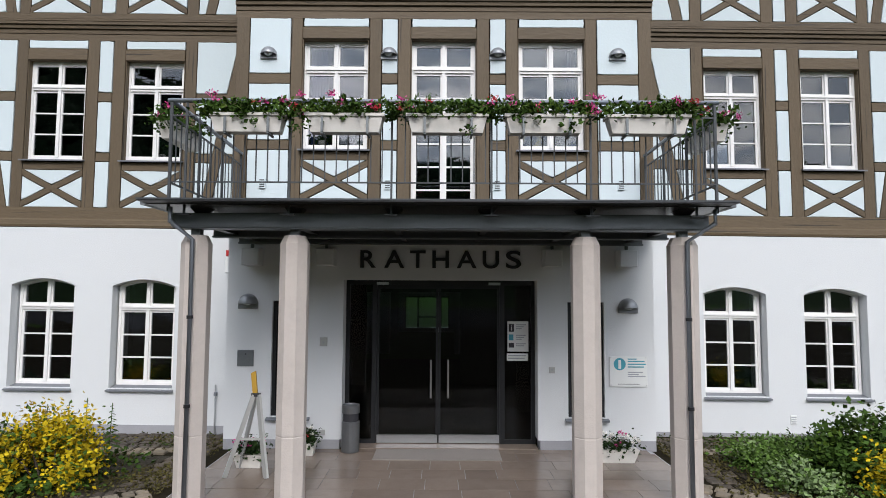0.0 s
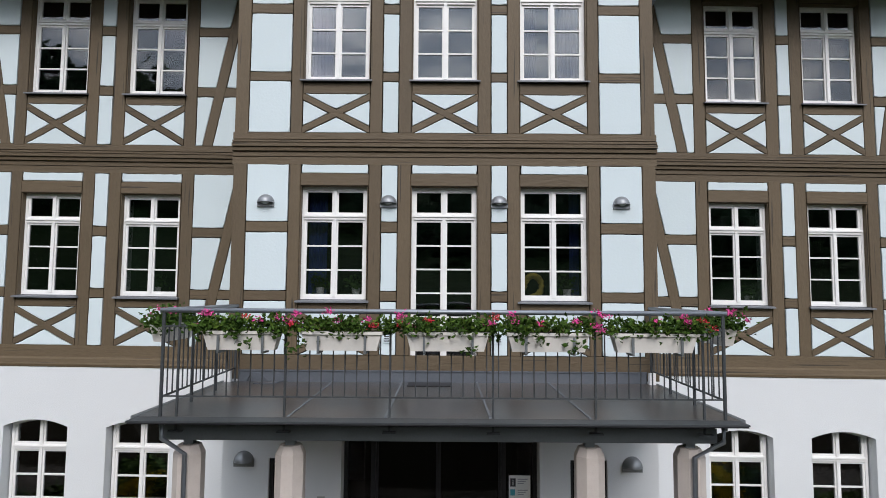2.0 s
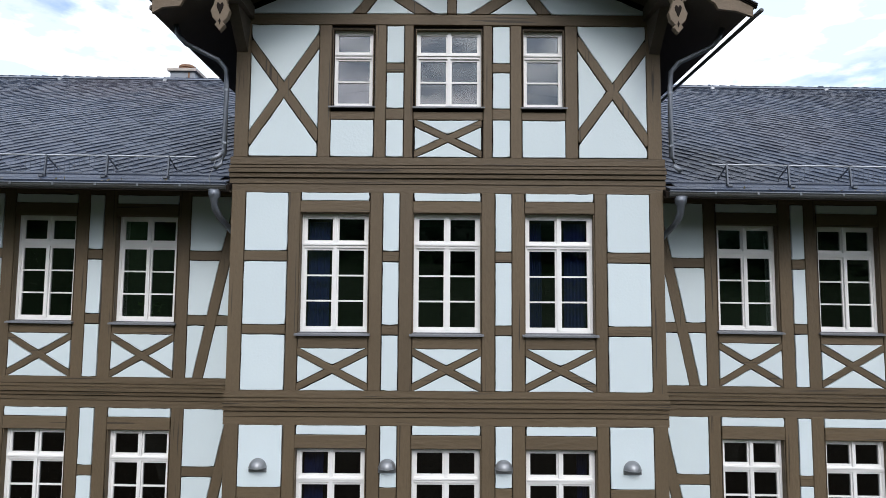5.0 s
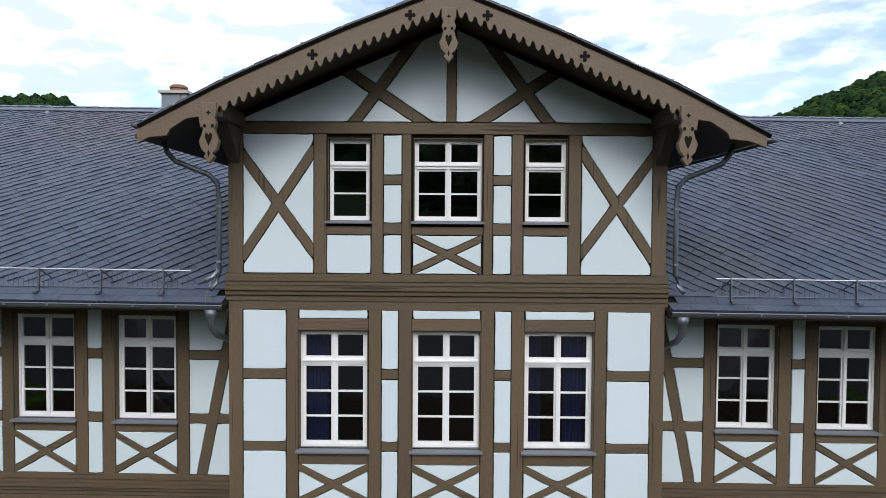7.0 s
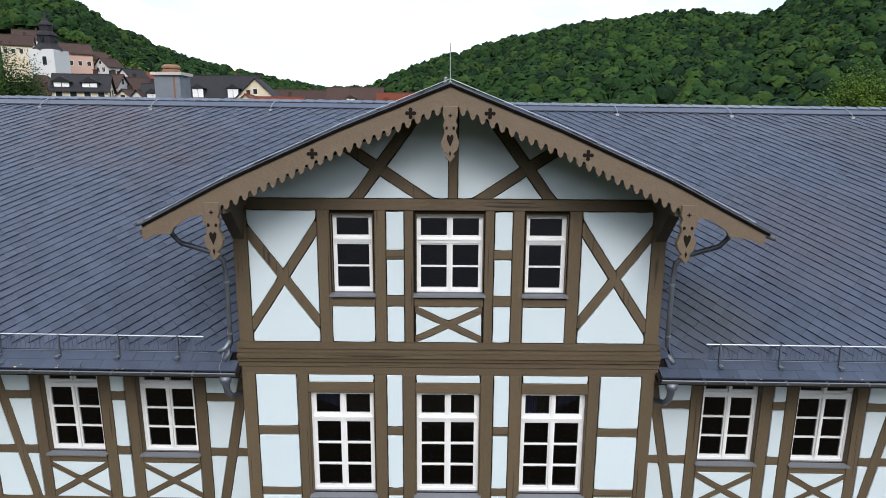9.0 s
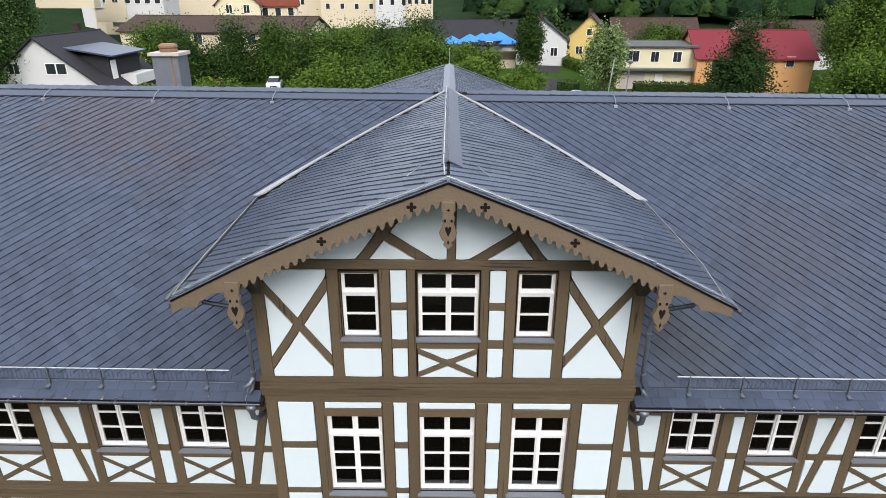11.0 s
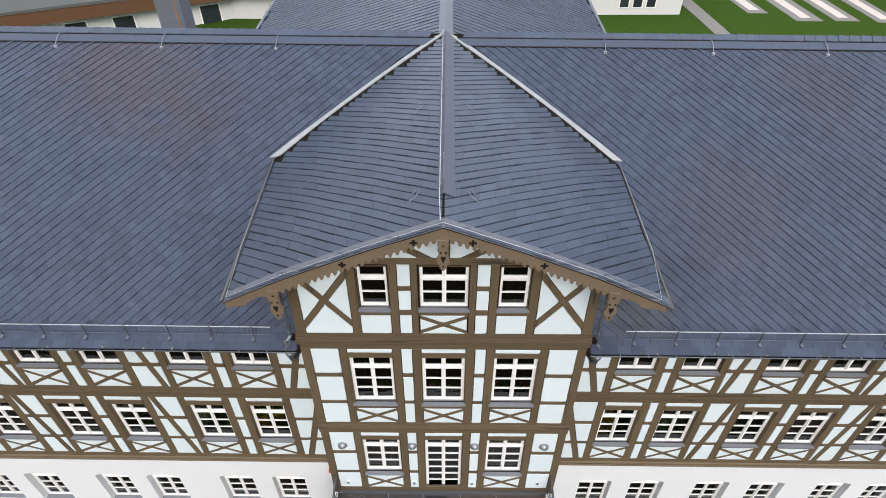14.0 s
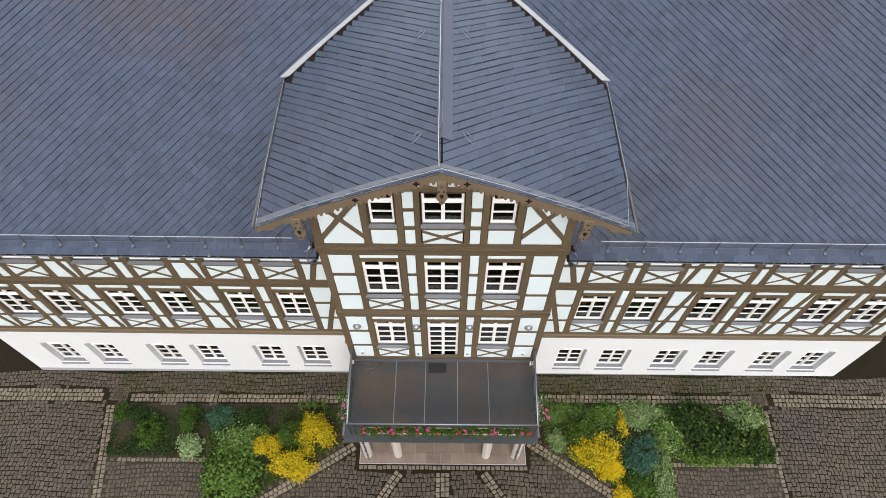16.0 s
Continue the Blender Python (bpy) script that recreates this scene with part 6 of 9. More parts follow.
shrub(9.5, -1.05, 0.85, 0.7, 0.75, "leaf_dark", 3000, 0.13, 17, "dense dark green shrub in the bed", second="leaf_green")
shrub(10.3, -1.75, 1.05, 0.6, 0.7, "leaf_dark", 3000, 0.13, 30, "dense dark green shrub in the bed", second="leaf_light")
shrub(11.5, -0.85, 0.75, 0.55, 0.5, "leaf_variegated", 3600, 0.075, 18, "low cream-and-green ground-cover shrub", second="leaf_lush")
shrub(11.7, -1.85, 0.55, 0.6, 0.5, "leaf_dark", 1700, 0.11, 31, "dense dark green shrub in the bed", second="leaf_light")
shrub(10.4, -2.42, 1.7, 0.22, 0.3, "leaf_lush", 2600, 0.085, 19, "light green shrub at the bed's edge", second="leaf_light")
# upright nettle-like stalks behind the yellow shrub
for i, x in enumerate((-5.5, -5.2, -4.95, -4.6)):
    rs = random.Random(60 + i)
    st = thing("tall_weed", (x, -0.55, 0), "upright weed with paired drooping leaves", "weed", "tall weeds")
    h = 0.68 + 0.14 * rs.random()
    part("stem", Geo().tube([(x, -0.55, -0.02), (x + 0.02, -0.56, h * 0.5), (x + 0.03, -0.55, h)], 0.006, 5), "leaf_green", st)
    g = Geo()
    for k in range(16):
        z = h * (0.25 + 0.75 * k / 16)
        for s in (-1, 1):
            a = k * 1.57 + (0 if s < 0 else math.pi)
            L = 0.17 * (1.1 - k / 18)
            d = Vector((math.cos(a), math.sin(a), -0.35)).normalized()
            q = d.cross(Vector((0, 0, 1))).normalized()
            c = Vector((x + 0.02, -0.55, z))
            g.add([tuple(c), tuple(c + d * L * 0.5 + q * L * 0.25), tuple(c + d * L), tuple(c + d * L * 0.5 - q * L * 0.25)], [(0, 1, 2, 3)])
    part("leaf_whorls", g, "leaf_green", st)
# dry leaves caught along the eaves
lit = np.random.RandomState(55)
for gx0, gx1 in ((-15.6, -4.0), (4.2, 15.0)):
    px = lit.uniform(gx0, gx1, 150)
    litter = leaves("leaf_litter", None, np.column_stack([px, lit.uniform(-0.15, -0.04, 150), 9.99 + SAG * px + lit.uniform(0, 0.02, 150)]), 0.05, "straw_leaf", 57)
    tagged(litter, "dry pale leaves caught along the eaves gutter", "leaf litter", kind="stuff")
# ground cover, moss and low grass between
def cover(name, parent, n, x0, x1, y0, y1, size, mat, seed, top=0.07, only_bed=True):
    """Low leaves over a stretch of ground, thicker in drifts."""
    rs = np.random.RandomState(seed)
    p = np.column_stack([rs.uniform(x0, x1, n), rs.uniform(y0, y1, n), rs.uniform(-0.01, top, n)])
    keep = []
    for a, b, _ in p:
        drift = noise.noise((a * 1.1, b * 1.1, seed * 3.7))
        keep.append((not only_bed or in_bed(a, b)) and abs(a) > 3.22 and drift + rs.uniform(-0.35, 0.35) > -0.08)
    leaves(name, parent, p[np.array(keep)], size, mat, seed, stuff=True)


cover("bed_weeds", bed_w, 11000, -8.9, -3.85, -4.7, -0.7, 0.075, "leaf_green", 71, 0.16)
cover("bed_weeds", bed_w, 4000, -12.75, -3.85, -4.7, -0.45, 0.06, "leaf_hedge", 74, 0.04)
cover("bed_weeds", bed_w, 12000, -12.6, -3.6, -4.7, -1.4, 0.05, "leaf_moss", 75, 0.03)
cover("bed_weeds", bed_w, 7000, -12.6, -8.9, -2.45, -0.7, 0.075, "leaf_dark", 81, 0.08)
cover("bed_weeds", bed_e, 26000, 3.85, 12.9, -4.7, -0.25, 0.06, "leaf_green", 72, 0.16)
cover("bed_weeds", bed_e, 19000, 3.85, 12.9, -4.7, -0.25, 0.065, "leaf_lush", 76, 0.2)
cover("bed_weeds", bed_e, 12000, 3.6, 12.6, -4.7, -1.4, 0.05, "leaf_moss", 77, 0.03)
cover("joint_weeds", yard, 9000, -13, 13, 0.05, 0.9, 0.045, "leaf_hedge", 73, 0.03, False)
cover("joint_weeds", yard, 9000, -13, 13, -0.3, 0.9, 0.04, "leaf_moss", 78, 0.02, False)
cover("joint_moss", yard, 9000, -5.4, -3.1, -2.6, 0.6, 0.04, "leaf_moss", 79, 0.02, False)
cover("joint_moss", yard, 9000, 3.1, 5.4, -2.6, 0.6, 0.04, "leaf_moss", 80, 0.02, False)

# ---- entrance ----
ent = thing("door_1", (0, 0.3, 0), "double glass entrance doors with anthracite frames and side lights", "door", kind="structure")
YD = 0.27
g = Geo().box(DX0, DX0 + 0.06, YD, YD + 0.08, 0.012, DZ).box(DX1 - 0.06, DX1, YD, YD + 0.08, 0.012, DZ).box(DX0 + 0.06, DX1 - 0.06, YD, YD + 0.08, DZ - 0.07, DZ)
for x in (-1.04, 0.92):
    g.box(x - 0.035, x + 0.035, YD, YD + 0.08, 0.012, DZ - 0.07)
for a, b in ((DX0 + 0.06, -1.075), (0.955, DX1 - 0.06)):
    g.box(a, b, YD, YD + 0.08, 0.012, 0.07)
part("door_frame", g, "doorframe", ent)
for a, b in ((DX0 + 0.06, -1.075), (0.955, DX1 - 0.06)):
    part("side_light", Geo().box(a, b, YD + 0.03, YD + 0.04, 0.07, DZ - 0.07), "doorpane", ent).visible_shadow = False
for a, b, hx in ((-1.0, -0.062, -0.115), (-0.058, 0.88, 0.015)):
    leaf = part("door_leaf", Geo().box(a, a + 0.035, YD + 0.01, YD + 0.06, 0.02, DZ - 0.075).box(b - 0.035, b, YD + 0.01, YD + 0.06, 0.02, DZ - 0.075).box(a + 0.035, b - 0.035, YD + 0.01, YD + 0.06, DZ - 0.13, DZ - 0.075), "doorframe", ent)
    part("pane", Geo().box(a + 0.035, b - 0.035, YD + 0.03, YD + 0.04, 0.14, DZ - 0.13), "doorpane", leaf).visible_shadow = False
    part("kick_plate", Geo().box(a + 0.01, b - 0.01, YD - 0.004, YD + 0.05, 0.022, 0.14), "alu", leaf, "brushed aluminium kick plate")
    hx = -0.17 if a < -0.5 else 0.09
    h = Geo().tube([(hx, YD - 0.06, 0.70), (hx, YD - 0.06, 1.27)], 0.014, 8)
    h.tube([(hx, YD - 0.06, 0.8), (hx, YD + 0.02, 0.8)], 0.008, 6).tube([(hx, YD - 0.06, 1.17), (hx, YD + 0.02, 1.17)], 0.008, 6)
    part("handle", h, "alu", leaf, "vertical chrome bar handle")
for x in (-0.92, 0.80):
    part("door_closer", Geo().box(x - 0.09, x + 0.09, YD - 0.04, YD, DZ - 0.07, DZ - 0.03), "alu", ent)
# notices on the side light
M["paper"] = material("paper", (0.75, 0.76, 0.74), 0.7, grain=((8, 0.1, (0.66, 0.67, 0.66)),))
M["ink"] = material("ink", (0.03, 0.03, 0.035), 0.7)
M["ink_grey"] = material("grey_print", (0.35, 0.36, 0.38), 0.7)
M["teal"] = material("teal_print", (0.06, 0.32, 0.40), 0.6)
M["rust"] = material("red_lamp_glass", (0.42, 0.02, 0.02), 0.35)
M["wood_yellow"] = material("ochre_paint", (0.48, 0.28, 0.03), 0.6, grain=((10, 0.4, (0.36, 0.2, 0.03)),))
M["greypaint"] = material("light_grey_metal", (0.42, 0.42, 0.40), 0.55, 0.2, grain=((7, 0.3, (0.34, 0.34, 0.33)),))


def notice(name, x0, x1, z0, z1, y, lines, label):
    root = thing(name, ((x0 + x1) / 2, y, z0), label, "notice", "notices")
    part("sheet", Geo().box(x0, x1, y - 0.008, y, z0, z1), "paper", root)
    for (a, b, c, d, m) in lines:
        part("print_bar", Geo().box(x0 + a, x0 + b, y - 0.011, y - 0.008, z0 + c, z0 + d), m, root)
    return root


nl = [(0.02, 0.10, 0.30, 0.42, "ink"), (0.02, 0.09, 0.17, 0.26, "teal"), (0.02, 0.10, 0.06, 0.13, "ink")]
for i, z in enumerate((0.40, 0.37, 0.34, 0.24, 0.21, 0.18, 0.11, 0.08)):
    nl.append((0.13, 0.28 - 0.03 * (i % 3), z, z + 0.014, "ink_grey"))
nt = notice("notice_sheet", 1.0, 1.32, 1.40, 1.86, YD, nl, "white information sheet with dark pictograms on the glass")
tx = bpy.data.curves.new("info_letter", "FONT")
tx.body, tx.size, tx.extrude, tx.align_x = "i", 0.12, 0.001, "CENTER"
tob = new("info_letter", tx)
bpy.context.view_layer.update()
ime = bpy.data.meshes.new_from_object(tob)
bpy.data.objects.remove(tob)
ime.materials.clear()
ime.materials.append(M["paper"])
io = new("letter", ime)
io.matrix_world = pose(1.06, YD - 0.013, 1.72, 90, 0, 0)
io.parent = nt
io.matrix_parent_inverse = Matrix.Translation(nt.location).inverted()
notice("notice_sheet", 0.99, 1.31, 1.26, 1.37, YD, [(0.02, 0.29, 0.07, 0.085, "ink_grey"), (0.02, 0.27, 0.03, 0.045, "ink_grey")], "narrow white notice strip on the glass")

# lettering over the door
sign = thing("sign_lettering", (0, -0.02, 2.66), "black metal capital letters spelling the building's purpose above the door", "lettering")
x = -1.235
for ch, w in (("R", 0.36), ("A", 0.385), ("T", 0.335), ("H", 0.365), ("A", 0.39), ("U", 0.35), ("S", 0.29)):
    tx = bpy.data.curves.new("letter", "FONT")
    tx.body, tx.size, tx.extrude, tx.offset = ch, 0.37, 0.014, 0.006
    tob = new("letter_curve", tx)
    bpy.context.view_layer.update()
    me = bpy.data.meshes.new_from_object(tob)
    bpy.data.objects.remove(tob)
    me.materials.clear()
    me.materials.append(M["black"])
    xs = [v.co.x for v in me.vertices]
    lo, hi = min(xs), max(xs)
    lt = new("letter", me)
    tw = {"R": 0.235, "A": 0.30, "T": 0.235, "H": 0.25, "U": 0.245, "S": 0.225}[ch]
    lt.matrix_world = Matrix.Translation((x, -0.018, 2.665)) @ Matrix.Rotation(radians(90), 4, "X") @ Matrix.Diagonal((tw / (hi - lo), 1.0, 1.0, 1.0)) @ Matrix.Translation((-lo, 0, 0))
    lt.parent = sign
    lt.matrix_parent_inverse = Matrix.Translation(sign.location).inverted()
    x += w


def wall_lamp(x, y, z, r=0.15, label="round metal wall lamp with a hooded shade"):
    """A half-dome hood over a frosted glass, on a flat plate."""
    root = thing("wall_lamp", (x, y, z), label, "wall lamp", "wall lamps")
    part("back_plate", Geo().slab(rect(x - r * 1.02, x + r * 1.02, z - r * 0.55, z + r * 0.12), y - 0.03, y + 0.004, 0.006), "lampmetal", root)
    g = Geo()
    n, m = 16, 8
    for shell, k in ((1.0, 0), (0.92, 1)):
        base = len(g.v)
        for j in range(m + 1):
            ph = math.pi / 2 * j / m
            for i in range(n + 1):
                th = math.pi * i / n
                g.v.append((x + shell * r * math.cos(th) * math.cos(ph), y - shell * 1.05 * r * math.sin(ph) - 0.005, z + shell * r * math.sin(th) * math.cos(ph)))
        for j in range(m):
            for i in range(n):
                a = base + j * (n + 1) + i
                q = (a, a + 1, a + n + 2, a + n + 1)
                g.f.append(q if k else q[::-1])
    part("hood", g, "lampmetal", root, smooth=True)
    part("lip", Geo().tube([(x + r * math.cos(math.pi * i / 12), y - 1.05 * r * math.sin(math.pi * i / 12) - 0.005, z) for i in range(13)], 0.007, 6), "lampmetal", root, smooth=True)
    part("bulb_glass", Geo().lathe([(0.02, 0.0), (0.45 * r, 0.02), (0.5 * r, 0.05), (0.3 * r, 0.09), (0.02, 0.10)], (x, y - 0.45 * r, z - 0.03), 12), "lampglass", root, smooth=True)


for x in (-2.69, -0.84, 0.83, 2.67):
    wall_lamp(x, -0.005, 5.93, 0.125)
wall_lamp(-2.9, 0, 2.12, 0.145)
wall_lamp(2.77, 0, 2.08, 0.145)
# louvred vents low on the upper storey
for x, z in ((-2.74, 3.93), (-0.84, 3.92), (0.82, 3.92), (2.70, 3.93)):
    v = thing("wall_vent", (x, -0.02, z), "small white louvred vent in the plaster", "vent", "wall vents")
    part("plate", Geo().box(x - 0.05, x + 0.05, -0.032, 0.0, z - 0.075, z + 0.075), "plaster", v)
    for k in range(4):
        part("slat", Geo().hexa([(x - 0.036, -0.037, z - 0.055 + k * 0.033), (x + 0.036, -0.037, z - 0.055 + k * 0.033), (x + 0.036, -0.031, z - 0.055 + k * 0.033), (x - 0.036, -0.031, z - 0.055 + k * 0.033),
                                 (x - 0.036, -0.037, z - 0.045 + k * 0.033), (x + 0.036, -0.037, z - 0.045 + k * 0.033), (x + 0.036, -0.031, z - 0.04 + k * 0.033), (x - 0.036, -0.031, z - 0.04 + k * 0.033)]), "ink", v)
# small square lamps under the balcony
for x in (-2.82, -1.72, 1.62, 2.72):
    c = thing("cube_lamp", (x, -0.14, 2.82), "white box lamp hung under the balcony", "lamp", "box lamps")
    part("housing", Geo().slab(rect(x - 0.13, x + 0.13, 2.68, 2.93), -0.27, -0.02, 0.012), "render", c)
    part("stem", Geo().box(x - 0.02, x + 0.02, -0.16, -0.12, 2.93, 3.02), "steel", c)
lb = thing("letter_box", (-2.92, -0.02, 1.2), "flat grey metal letter box in the wall", "letter box")
part("cover", Geo().slab(rect(-3.04, -2.80, 1.19, 1.43), -0.02, 0.01, 0.005), "steel", lb)
part("lock", Geo().box(-2.925, -2.905, -0.026, -0.02, 1.36, 1.38), "ink", lb)
for (x0, x1, z0, z1) in ((-1.82, -1.71, 1.49, 1.62), (1.585, 1.675, 1.11, 1.20), (-1.92, -1.72, 0.19, 0.27)):
    sw = thing("wall_switch", ((x0 + x1) / 2, 0, z0), "small metal switch plate on the wall", "switch", "switch plates")
    part("plate", Geo().slab(rect(x0, x1, z0, z1), -0.012, 0.004, 0.004), "greypaint", sw)
    part("button", Geo().slab(rect((x0 + x1) / 2 - 0.012, (x0 + x1) / 2 + 0.012, z0 + 0.04, z0 + 0.07), -0.017, -0.010), "ink_grey", sw)
# practice board beside the door: logo and unreadable lines as plain shapes
pb = thing("notice_board", (2.76, -0.02, 0.92), "white acrylic name board with a teal round logo", "sign")
part("board", Geo().slab(rect(2.48, 3.04, 0.92, 1.36), -0.022, -0.012, 0.003), "paper", pb)
part("logo_disc", Geo().slab([(2.63 + 0.09 * math.cos(a * 0.3927), 1.25 + 0.09 * math.sin(a * 0.3927)) for a in range(16)], -0.026, -0.022), "teal", pb)
part("logo_mark", Geo().slab(rect(2.61, 2.65, 1.18, 1.31), -0.029, -0.026), "paper", pb)
for i, (w, z, m) in enumerate(((0.13, 1.325, "teal"), (0.25, 1.29, "teal"), (0.27, 1.25, "teal"), (0.24, 1.21, "teal"), (0.22, 1.13, "ink_grey"), (0.16, 1.10, "ink_grey"), (0.26, 1.07, "ink_grey"))):
    part("print_bar", Geo().box(2.75, 2.75 + w, -0.025, -0.022, z - 0.008, z + 0.008), m, pb)
part("print_bar", Geo().box(2.6, 2.92, -0.025, -0.022, 0.955, 0.962), "ink", pb)
for x, z in ((2.50, 0.94), (3.02, 0.94), (2.50, 1.34), (3.02, 1.34)):
    part("fixing", Geo().lathe([(0.008, 0), (0.008, 0.01)], (x, -0.03, z), 8), "alu", pb)
al = thing("alarm_light", (-3.5, 0.9, 2.8), "red and white alarm beacon on the wall", "alarm")
part("siren", Geo().slab(rect(-3.56, -3.44, 2.60, 2.86), 0.80, 0.932, 0.01), "paper", al)
part("lens", Geo().slab(rect(-3.56, -3.44, 2.87, 2.97), 0.81, 0.932, 0.02), "rust", al)
dm = thing("door_mat", (-0.06, -0.35, 0), "flat grey-brown entrance mat", "mat")
part("mat", Geo().box(-0.95, 0.83, -0.62, -0.06, 0.002, 0.014), "mat", dm)
# air brick in the right wall, earth rod by the left corner
av = thing("air_vent", (5.72, 0.92, 0.2), "small slotted white air vent above the plinth", "vent", "wall vents")
part("plate", Geo().box(5.67, 5.77, 0.918, 0.935, 0.19, 0.33), "paper", av)
for k in range(4):
    part("slot", Geo().box(5.68, 5.76, 0.914, 0.92, 0.205 + 0.03 * k, 0.217 + 0.03 * k), "ink_grey", av)
er = thing("earth_rod", (-3.68, 0.88, 0), "thin galvanised earth rod against the wall", "rod")
part("rod", Geo().tube([(-3.68, 0.88, -0.03), (-3.68, 0.88, 0.78)], 0.011, 6), "wire", er)
part("clamp", Geo().box(-3.70, -3.66, 0.86, 0.932, 0.60, 0.66), "zinc", er)
# standing ash bin
M["binmetal"] = material("satin_steel_bin", (0.17, 0.175, 0.18), 0.38, 0.6, grain=((9, 0.3, (0.12, 0.125, 0.13)),))
bn = thing("ash_bin", (-1.32, -0.16, 0), "round steel waste bin with an ashtray opening", "bin")
part("barrel", Geo().lathe([(0.125, 0.002), (0.13, 0.02), (0.13, 0.43), (0.122, 0.435)], (-1.32, -0.16, 0), 20), "binmetal", bn, smooth=False)
part("collar", Geo().lathe([(0.112, 0.435), (0.112, 0.55)], (-1.32, -0.16, 0), 20), "ink", bn)
part("head", Geo().lathe([(0.13, 0.55), (0.132, 0.56), (0.132, 0.66), (0.12, 0.67), (0.115, 0.65)], (-1.32, -0.16, 0), 20), "binmetal", bn)
# folding board
ab = thing("sandwich_board", (-2.35, -1.35, 0), "folding grey stand seen edge-on with a yellow board", "stand")
X, Y = -2.38, -1.25
part("leg", Geo().bar((X - 0.30, Y - 0.18, 0.0), (X - 0.02, Y, 0.98), 0.03, 0.05), "greypaint", ab)
part("leg", Geo().bar((X - 0.26, Y + 0.25, 0.0), (X, Y + 0.05, 0.98), 0.03, 0.05), "greypaint", ab)
part("leg", Geo().bar((X + 0.22, Y - 0.2, 0.0), (X + 0.04, Y, 0.98), 0.03, 0.10), "greypaint", ab)
part("cross_bar", Geo().bar((X - 0.17, Y - 0.1, 0.45), (X + 0.13, Y - 0.1, 0.45), 0.02, 0.025), "greypaint", ab)
part("board", Geo().hexa([(X - 0.04, Y + 0.02, 0.98), (X + 0.02, Y + 0.02, 0.98), (X + 0.02, Y + 0.05, 0.98), (X - 0.04, Y + 0.05, 0.98), (X - 0.07, Y + 0.02, 1.25), (X - 0.01, Y + 0.02, 1.28), (X - 0.01, Y + 0.05, 1.28), (X - 0.07, Y + 0.05, 1.25)]), "wood_yellow", ab, "ochre yellow board")
part("hinge", Geo().bar((X - 0.05, Y + 0.01, 0.98), (X + 0.06, Y + 0.01, 0.98), 0.05, 0.04), "ink", ab)


def floor_pot(x, y, w, seed, mt, label):
    r = random.Random(seed)
    root = thing("planter", (x, y, 0), label, "planter", "planters by the door")
    part("trough", Geo().hexa([(x - w * 0.8, y - 0.07, 0.0), (x + w * 0.8, y - 0.07, 0.0), (x + w * 0.8, y + 0.07, 0.0), (x - w * 0.8, y + 0.07, 0.0), (x - w, y - 0.09, 0.17), (x + w, y - 0.09, 0.17), (x + w, y + 0.09, 0.17), (x - w, y + 0.09, 0.17)]), "potwhite", root)
    c = np.array([(x + r.gauss(0, w * 0.5), y + r.gauss(0, 0.07), 0.24 + r.gauss(0, 0.06)) for _ in range(700)])
    leaves("foliage", root, c, 0.05, "leaf_dark", seed)
    for m, n in mt:
        g = Geo()
        for _ in range(n):
            petals(g, (x + r.uniform(-w, w), y - 0.04 + r.gauss(0, 0.05), 0.30 + r.uniform(-0.06, 0.1)), 0.014, 16, r)
        part("blossoms", g, m, root)


floor_pot(-2.52, -0.95, 0.19, 3, (("petal_pink", 8),), "white planter with dark foliage and pink flowers")
floor_pot(-1.93, -0.35, 0.15, 4, (("petal_white", 6), ("petal_red", 3)), "white planter with small white and red flowers")
floor_pot(2.33, -0.62, 0.36, 5, (("petal_white", 34), ("petal_pink", 4)), "white trough full of white and pink petunias")

# curtains, a wreath and sill pots behind the glass
M["curtain"] = material("blue_curtain", (0.020, 0.042, 0.19), 0.9, grain=((6, 0.4, (0.014, 0.026, 0.12)),))
M["straw"] = material("straw_wreath", (0.45, 0.34, 0.06), 0.9, grain=((20, 0.5, (0.3, 0.22, 0.05)),), bump=0.5)


def curtain(x0, x1, z0, z1, y):
    root = thing("curtain", ((x0 + x1) / 2, y, z0), "dark blue gathered curtain inside the window", "curtain", "curtains")
    g = Geo()
    n = 18
    for i in range(n + 1):
        x = x0 + (x1 - x0) * i / n
        yy = y + 0.025 * math.sin(i * 2.1)
        g.v.extend([(x, yy, z0), (x, yy, z1), (x, yy + 0.006, z0), (x, yy + 0.006, z1)])
    for i in range(n):
        a, b = 4 * i, 4 * i + 4
        g.f.extend([(a, b, b + 1, a + 1), (a + 2, a + 3, b + 3, b + 2), (a + 1, b + 1, b + 3, a + 3), (a, a + 2, b + 2, b)])
    part("cloth", g, "curtain", root)


